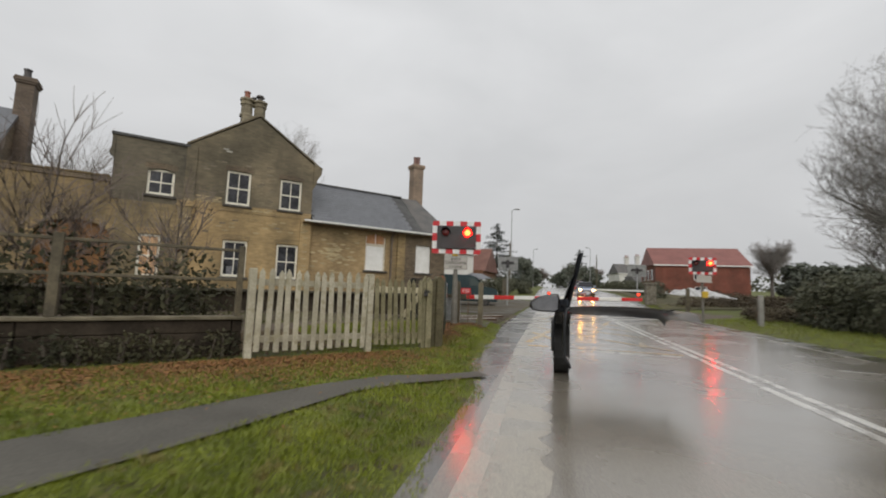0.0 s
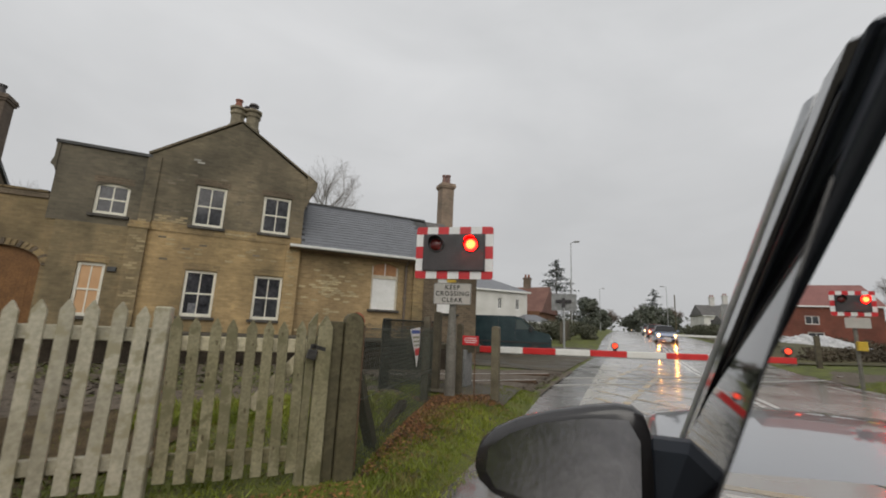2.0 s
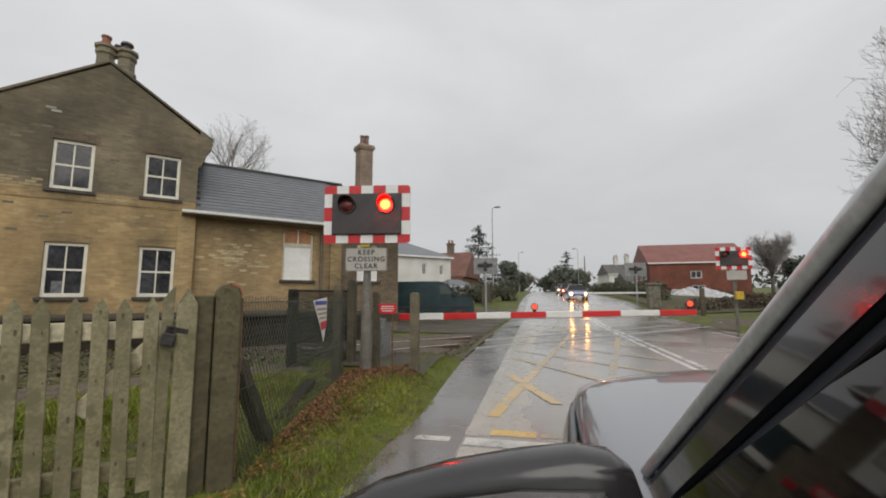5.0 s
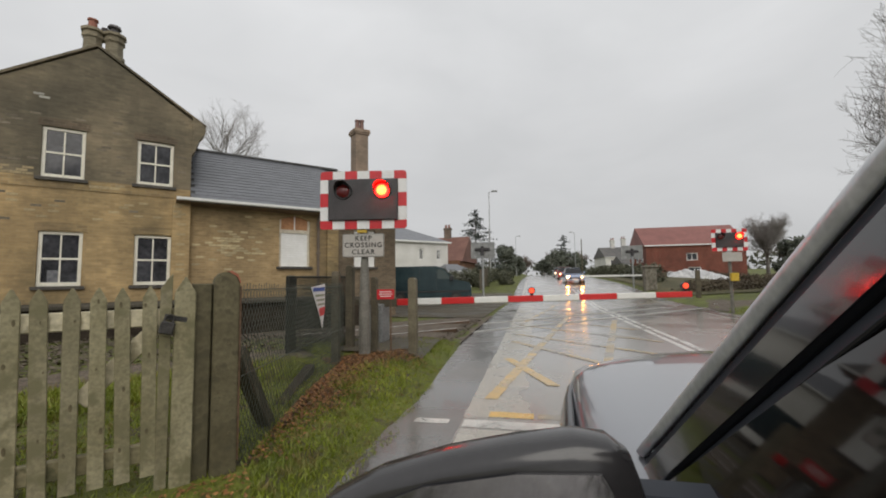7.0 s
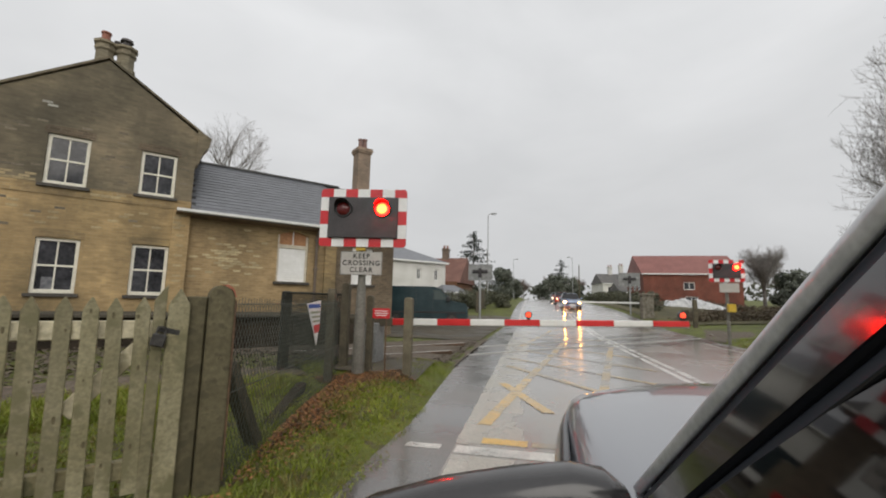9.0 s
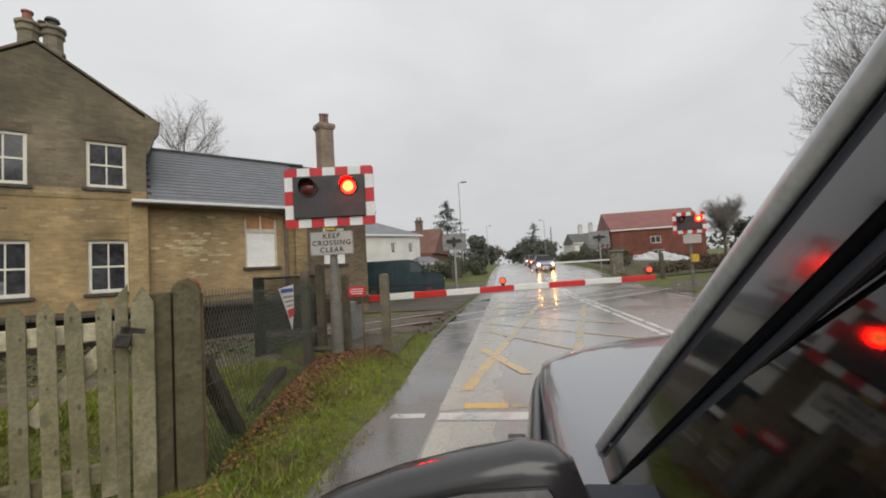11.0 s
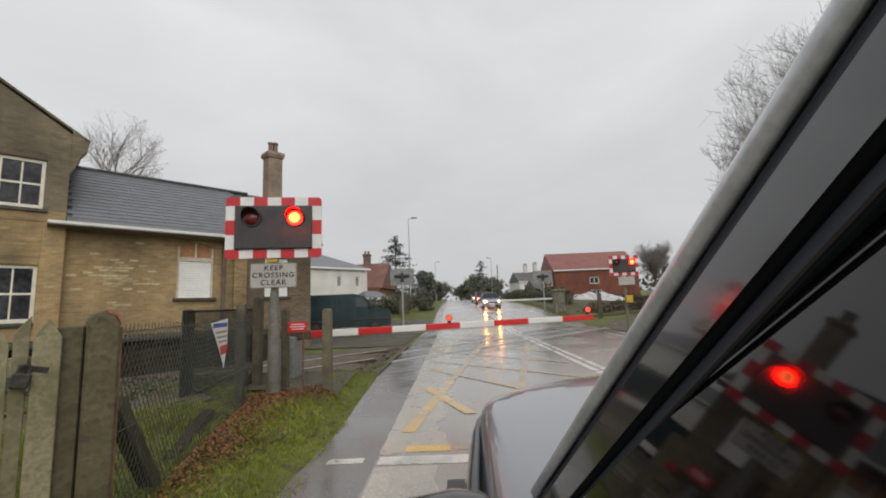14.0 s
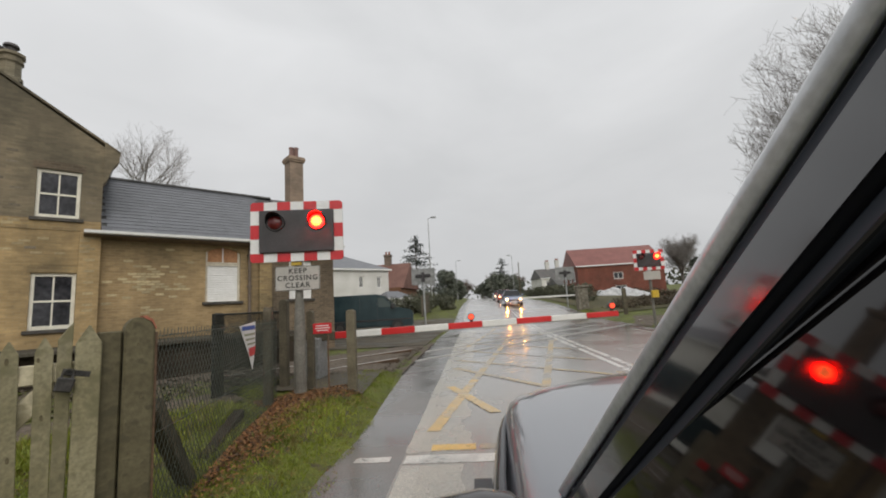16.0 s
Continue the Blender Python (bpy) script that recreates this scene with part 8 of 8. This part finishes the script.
odd_bricks(burnt, 0.6, 4.3, 2.95, 3.9, WY, 0.02, 13, house)

# ---- slates of the range roof, each its own piece ----
bm = bmesh.new()
box(bm, -0.118, 0.118, 0.0, 0.27, 0.0, 0.014)
slate_me = bpy.data.meshes.new("slate")
bm.to_mesh(slate_me)
bm.free()
slate_me.materials.append(SLATE)
srnd = random.Random(4)
slope = math.atan2(RIDGE_Z - EAVE_Z, RIDGE_Y - EAVE_Y)
slen = math.hypot(RIDGE_Z - EAVE_Z, RIDGE_Y - EAVE_Y)
rows_n = 17
step = slen / rows_n
for r in range(rows_n):
    d = r * step
    for c in range(20):
        x = 4.90 + 0.24 * c + (0.12 if r % 2 else 0.0)
        if x > 9.75:
            continue
        o = new("slate", slate_me)
        o.parent = house
        o.matrix_basis = Matrix.Translation((x, EAVE_Y + d * math.cos(slope), EAVE_Z + d * math.sin(slope) + 0.018)) @ Matrix.Rotation(slope - 0.05 + srnd.uniform(-0.006, 0.006), 4, "X") @ Matrix.Rotation(srnd.uniform(-0.008, 0.008), 4, "Z")

# ---- grass, leaves, stones ----


def blades(name, n, seed, place, hmin, hmax, label):
    rnd = random.Random(seed)
    V, F = [], []
    tries = 0
    while len(F) < n and tries < n * 4:
        tries += 1
        q = place(rnd)
        if q is None:
            continue
        x, y, k = q
        z = ghw(x, y) - 0.02
        h = rnd.uniform(hmin, hmax) * k
        a = rnd.uniform(0, 6.28)
        w = rnd.uniform(0.0035, 0.0075)
        lx, ly = rnd.gauss(0, 0.45) * h, rnd.gauss(0, 0.45) * h
        b_ = len(V)
        dx, dy = w * math.cos(a), w * math.sin(a)
        V += [(x - dx, y - dy, z), (x + dx, y + dy, z), (x + lx * 0.4 + dx * 0.7, y + ly * 0.4 + dy * 0.7, z + h * 0.6), (x + lx * 0.4 - dx * 0.7, y + ly * 0.4 - dy * 0.7, z + h * 0.6), (x + lx, y + ly, z + h)]
        F += [(b_, b_ + 1, b_ + 2, b_ + 3), (b_ + 3, b_ + 2, b_ + 4)]
    ob = raw_mesh(name, V, F, BLADE)
    return tagged(ob, label, "grass", kind="stuff")


def fence_side(x, y):
    """Positive on the road's side of the picket and mesh fences."""
    if x < 4.45:
        return FY - 0.1 - y
    d = Vector((MF1.x - MF0.x, MF1.y - MF0.y))
    return (d.y * (x - MF0.x) - d.x * (y - MF0.y)) / d.length


def on_path(x, y):
    best = 9
    for ((xa, ya), wa), ((xb, yb), wb) in zip(FP, FP[1:]):
        d = Vector((xb - xa, yb - ya))
        t = max(0, min(1, ((x - xa) * d.x + (y - ya) * d.y) / d.length_squared))
        best = min(best, math.hypot(x - xa - d.x * t, y - ya - d.y * t) - (wa + wb) / 4)
    return best < -0.07


def near_verge(rnd):
    a, s = rnd.uniform(-6, 0.4), rnd.uniform(-2.5, 14.5)
    wob = 0.14 * noise.noise(Vector((s * 1.7, 0, 7)))
    e = left_edge(s)
    if a > e - 0.02 + wob:
        return None
    p = RX * a + RY * s
    if p.y > 9.6 or on_path(p.x, p.y) or (p.x < 6.1 and p.y > 8.6):
        return None
    f = fence_side(p.x, p.y)
    k = 0.55 + 0.7 * (0.5 + 0.5 * noise.noise(Vector((p.x * 1.3, p.y * 1.3, 0))))
    if f < 0 and (rnd.random() < 0.3 or p.x < 2.4 + rnd.uniform(-0.9, 0.9)):
        return None
    if a > e - 0.25:
        k *= 0.7
    if s > 10.75 and a < e - 0.6 + wob and rnd.random() < 0.93:
        return None
    if 6.0 < p.x < 7.5 and 7.80 + 0.2 * noise.noise(Vector((p.x * 4, 0, 1))) < p.y < 8.5 and rnd.random() < 0.88:
        return None
    if s > 8.0 and 0 < f < 0.24 + 0.22 * noise.noise(Vector((p.x * 1.5, p.y * 1.5, 3))) and rnd.random() < 0.9:
        return None
    if p.x < 4.5 and 0 < f < 1.5 and rnd.random() < 0.85 - 0.4 * f:
        return None
    return p.x, p.y, k


blades("grass", 230000, 1, near_verge, 0.03, 0.09, "wet green verge grass")


def far_verge(rnd):
    a, s = rnd.uniform(8.3, 12.5), rnd.uniform(2, 34)
    p = RX * a + RY * s
    if 9.3 < p.y < 14.4:
        return None
    return p.x, p.y, 1.6


blades("grass", 22000, 2, far_verge, 0.05, 0.12, "wet green grass on the far verge")


def track_side(rnd):
    x, y = rnd.uniform(2.4, 12), rnd.uniform(7.5, 9.7)
    a, s = lat_s(x, y)
    if a > -0.6 or (x > 5.7 and y < 8.8) or (s > 10.75 and a > -2.3) or (x < 6.1 and y > 8.55 + rnd.uniform(-0.2, 0.2)):
        return None
    return x, y, 1.3


blades("grass", 22000, 3, track_side, 0.05, 0.14, "rough grass beside the railway")


def litter(name, n, seed, place, size, material, label, category):
    rnd = random.Random(seed)
    V, F = [], []
    while len(F) < n:
        q = place(rnd)
        if q is None:
            continue
        x, y = q
        z = ghw(x, y) + rnd.uniform(0.008, 0.035)
        s = size * rnd.uniform(0.6, 1.3)
        a = rnd.uniform(0, 6.28)
        u = Vector((math.cos(a), math.sin(a), rnd.uniform(-0.5, 0.5))) * s
        v = Vector((-math.sin(a), math.cos(a), rnd.uniform(-0.5, 0.5))) * s * 0.55
        c = Vector((x, y, z))
        b_ = len(V)
        V += [tuple(c - u), tuple(c - u * 0.2 + v), tuple(c + u), tuple(c - u * 0.2 - v)]
        F.append((b_, b_ + 1, b_ + 2, b_ + 3))
    return tagged(raw_mesh(name, V, F, material), label, category, kind="stuff")


def by_fence(rnd):
    if rnd.random() < 0.18:
        return rnd.uniform(6.0, 7.45), 8.42 - abs(rnd.gauss(0, 0.30))
    u = rnd.triangular(0.0, 1.27, 0.85)
    if u < 0.25 and rnd.random() < 0.3:
        return None
    off = abs(rnd.gauss(0, 0.12 + 0.14 * u))
    d = Vector((MF1.x - MF0.x, MF1.y - MF0.y)).normalized()
    p = Vector((MF0.x, MF0.y)) + d * u * mlen + Vector((d.y, -d.x)) * (off + 0.02)
    if noise.noise(Vector((p.x * 2.6, p.y * 2.6, 2))) < 0.02 and rnd.random() < 0.7:
        return None
    return p.x, p.y


litter("fallen_leaves", 8000, 25, by_fence, 0.017, LEAF_DARK, "dark sodden leaves along the foot of the fence", "leaves")
litter("fallen_leaves", 17000, 5, by_fence, 0.015, LEAF_DEAD, "drift of wet brown fallen leaves along the fence", "leaves")


def by_picket(rnd):
    x = rnd.uniform(-7, 4.5)
    y = FY - 0.12 - abs(rnd.gauss(0, 0.8))
    if x > 2.9 and rnd.random() < 0.55 or x > 3.5 and rnd.random() < 0.75:
        return None
    if noise.noise(Vector((x, y, 4))) < -0.2 and rnd.random() < 0.55:
        return None
    return x, y


def behind_picket(rnd):
    x, y = rnd.uniform(-2.5, 4.2), rnd.uniform(FY + 0.15, 9.4)
    if x > 2.6 and rnd.random() < 0.7:
        return None
    return x, y


litter("fallen_leaves", 16000, 16, behind_picket, 0.019, LEAF_DARK, "dark rotting leaves behind the picket fence", "leaves")
litter("fallen_leaves", 42000, 6, by_picket, 0.019, LEAF_DEAD, "scattered wet brown leaves under the picket fence", "leaves")


def on_bed(rnd):
    x, y = rnd.uniform(-3, 13), rnd.uniform(8.7, 14.2)
    if y < 9.5 and x > 6.0:
        return None
    if lat_s(x, y)[0] > -0.7:
        return None
    return x, y


litter("ballast_stones", 14000, 7, on_bed, 0.045, BALLAST, "loose broken stones on the track bed", "stones")
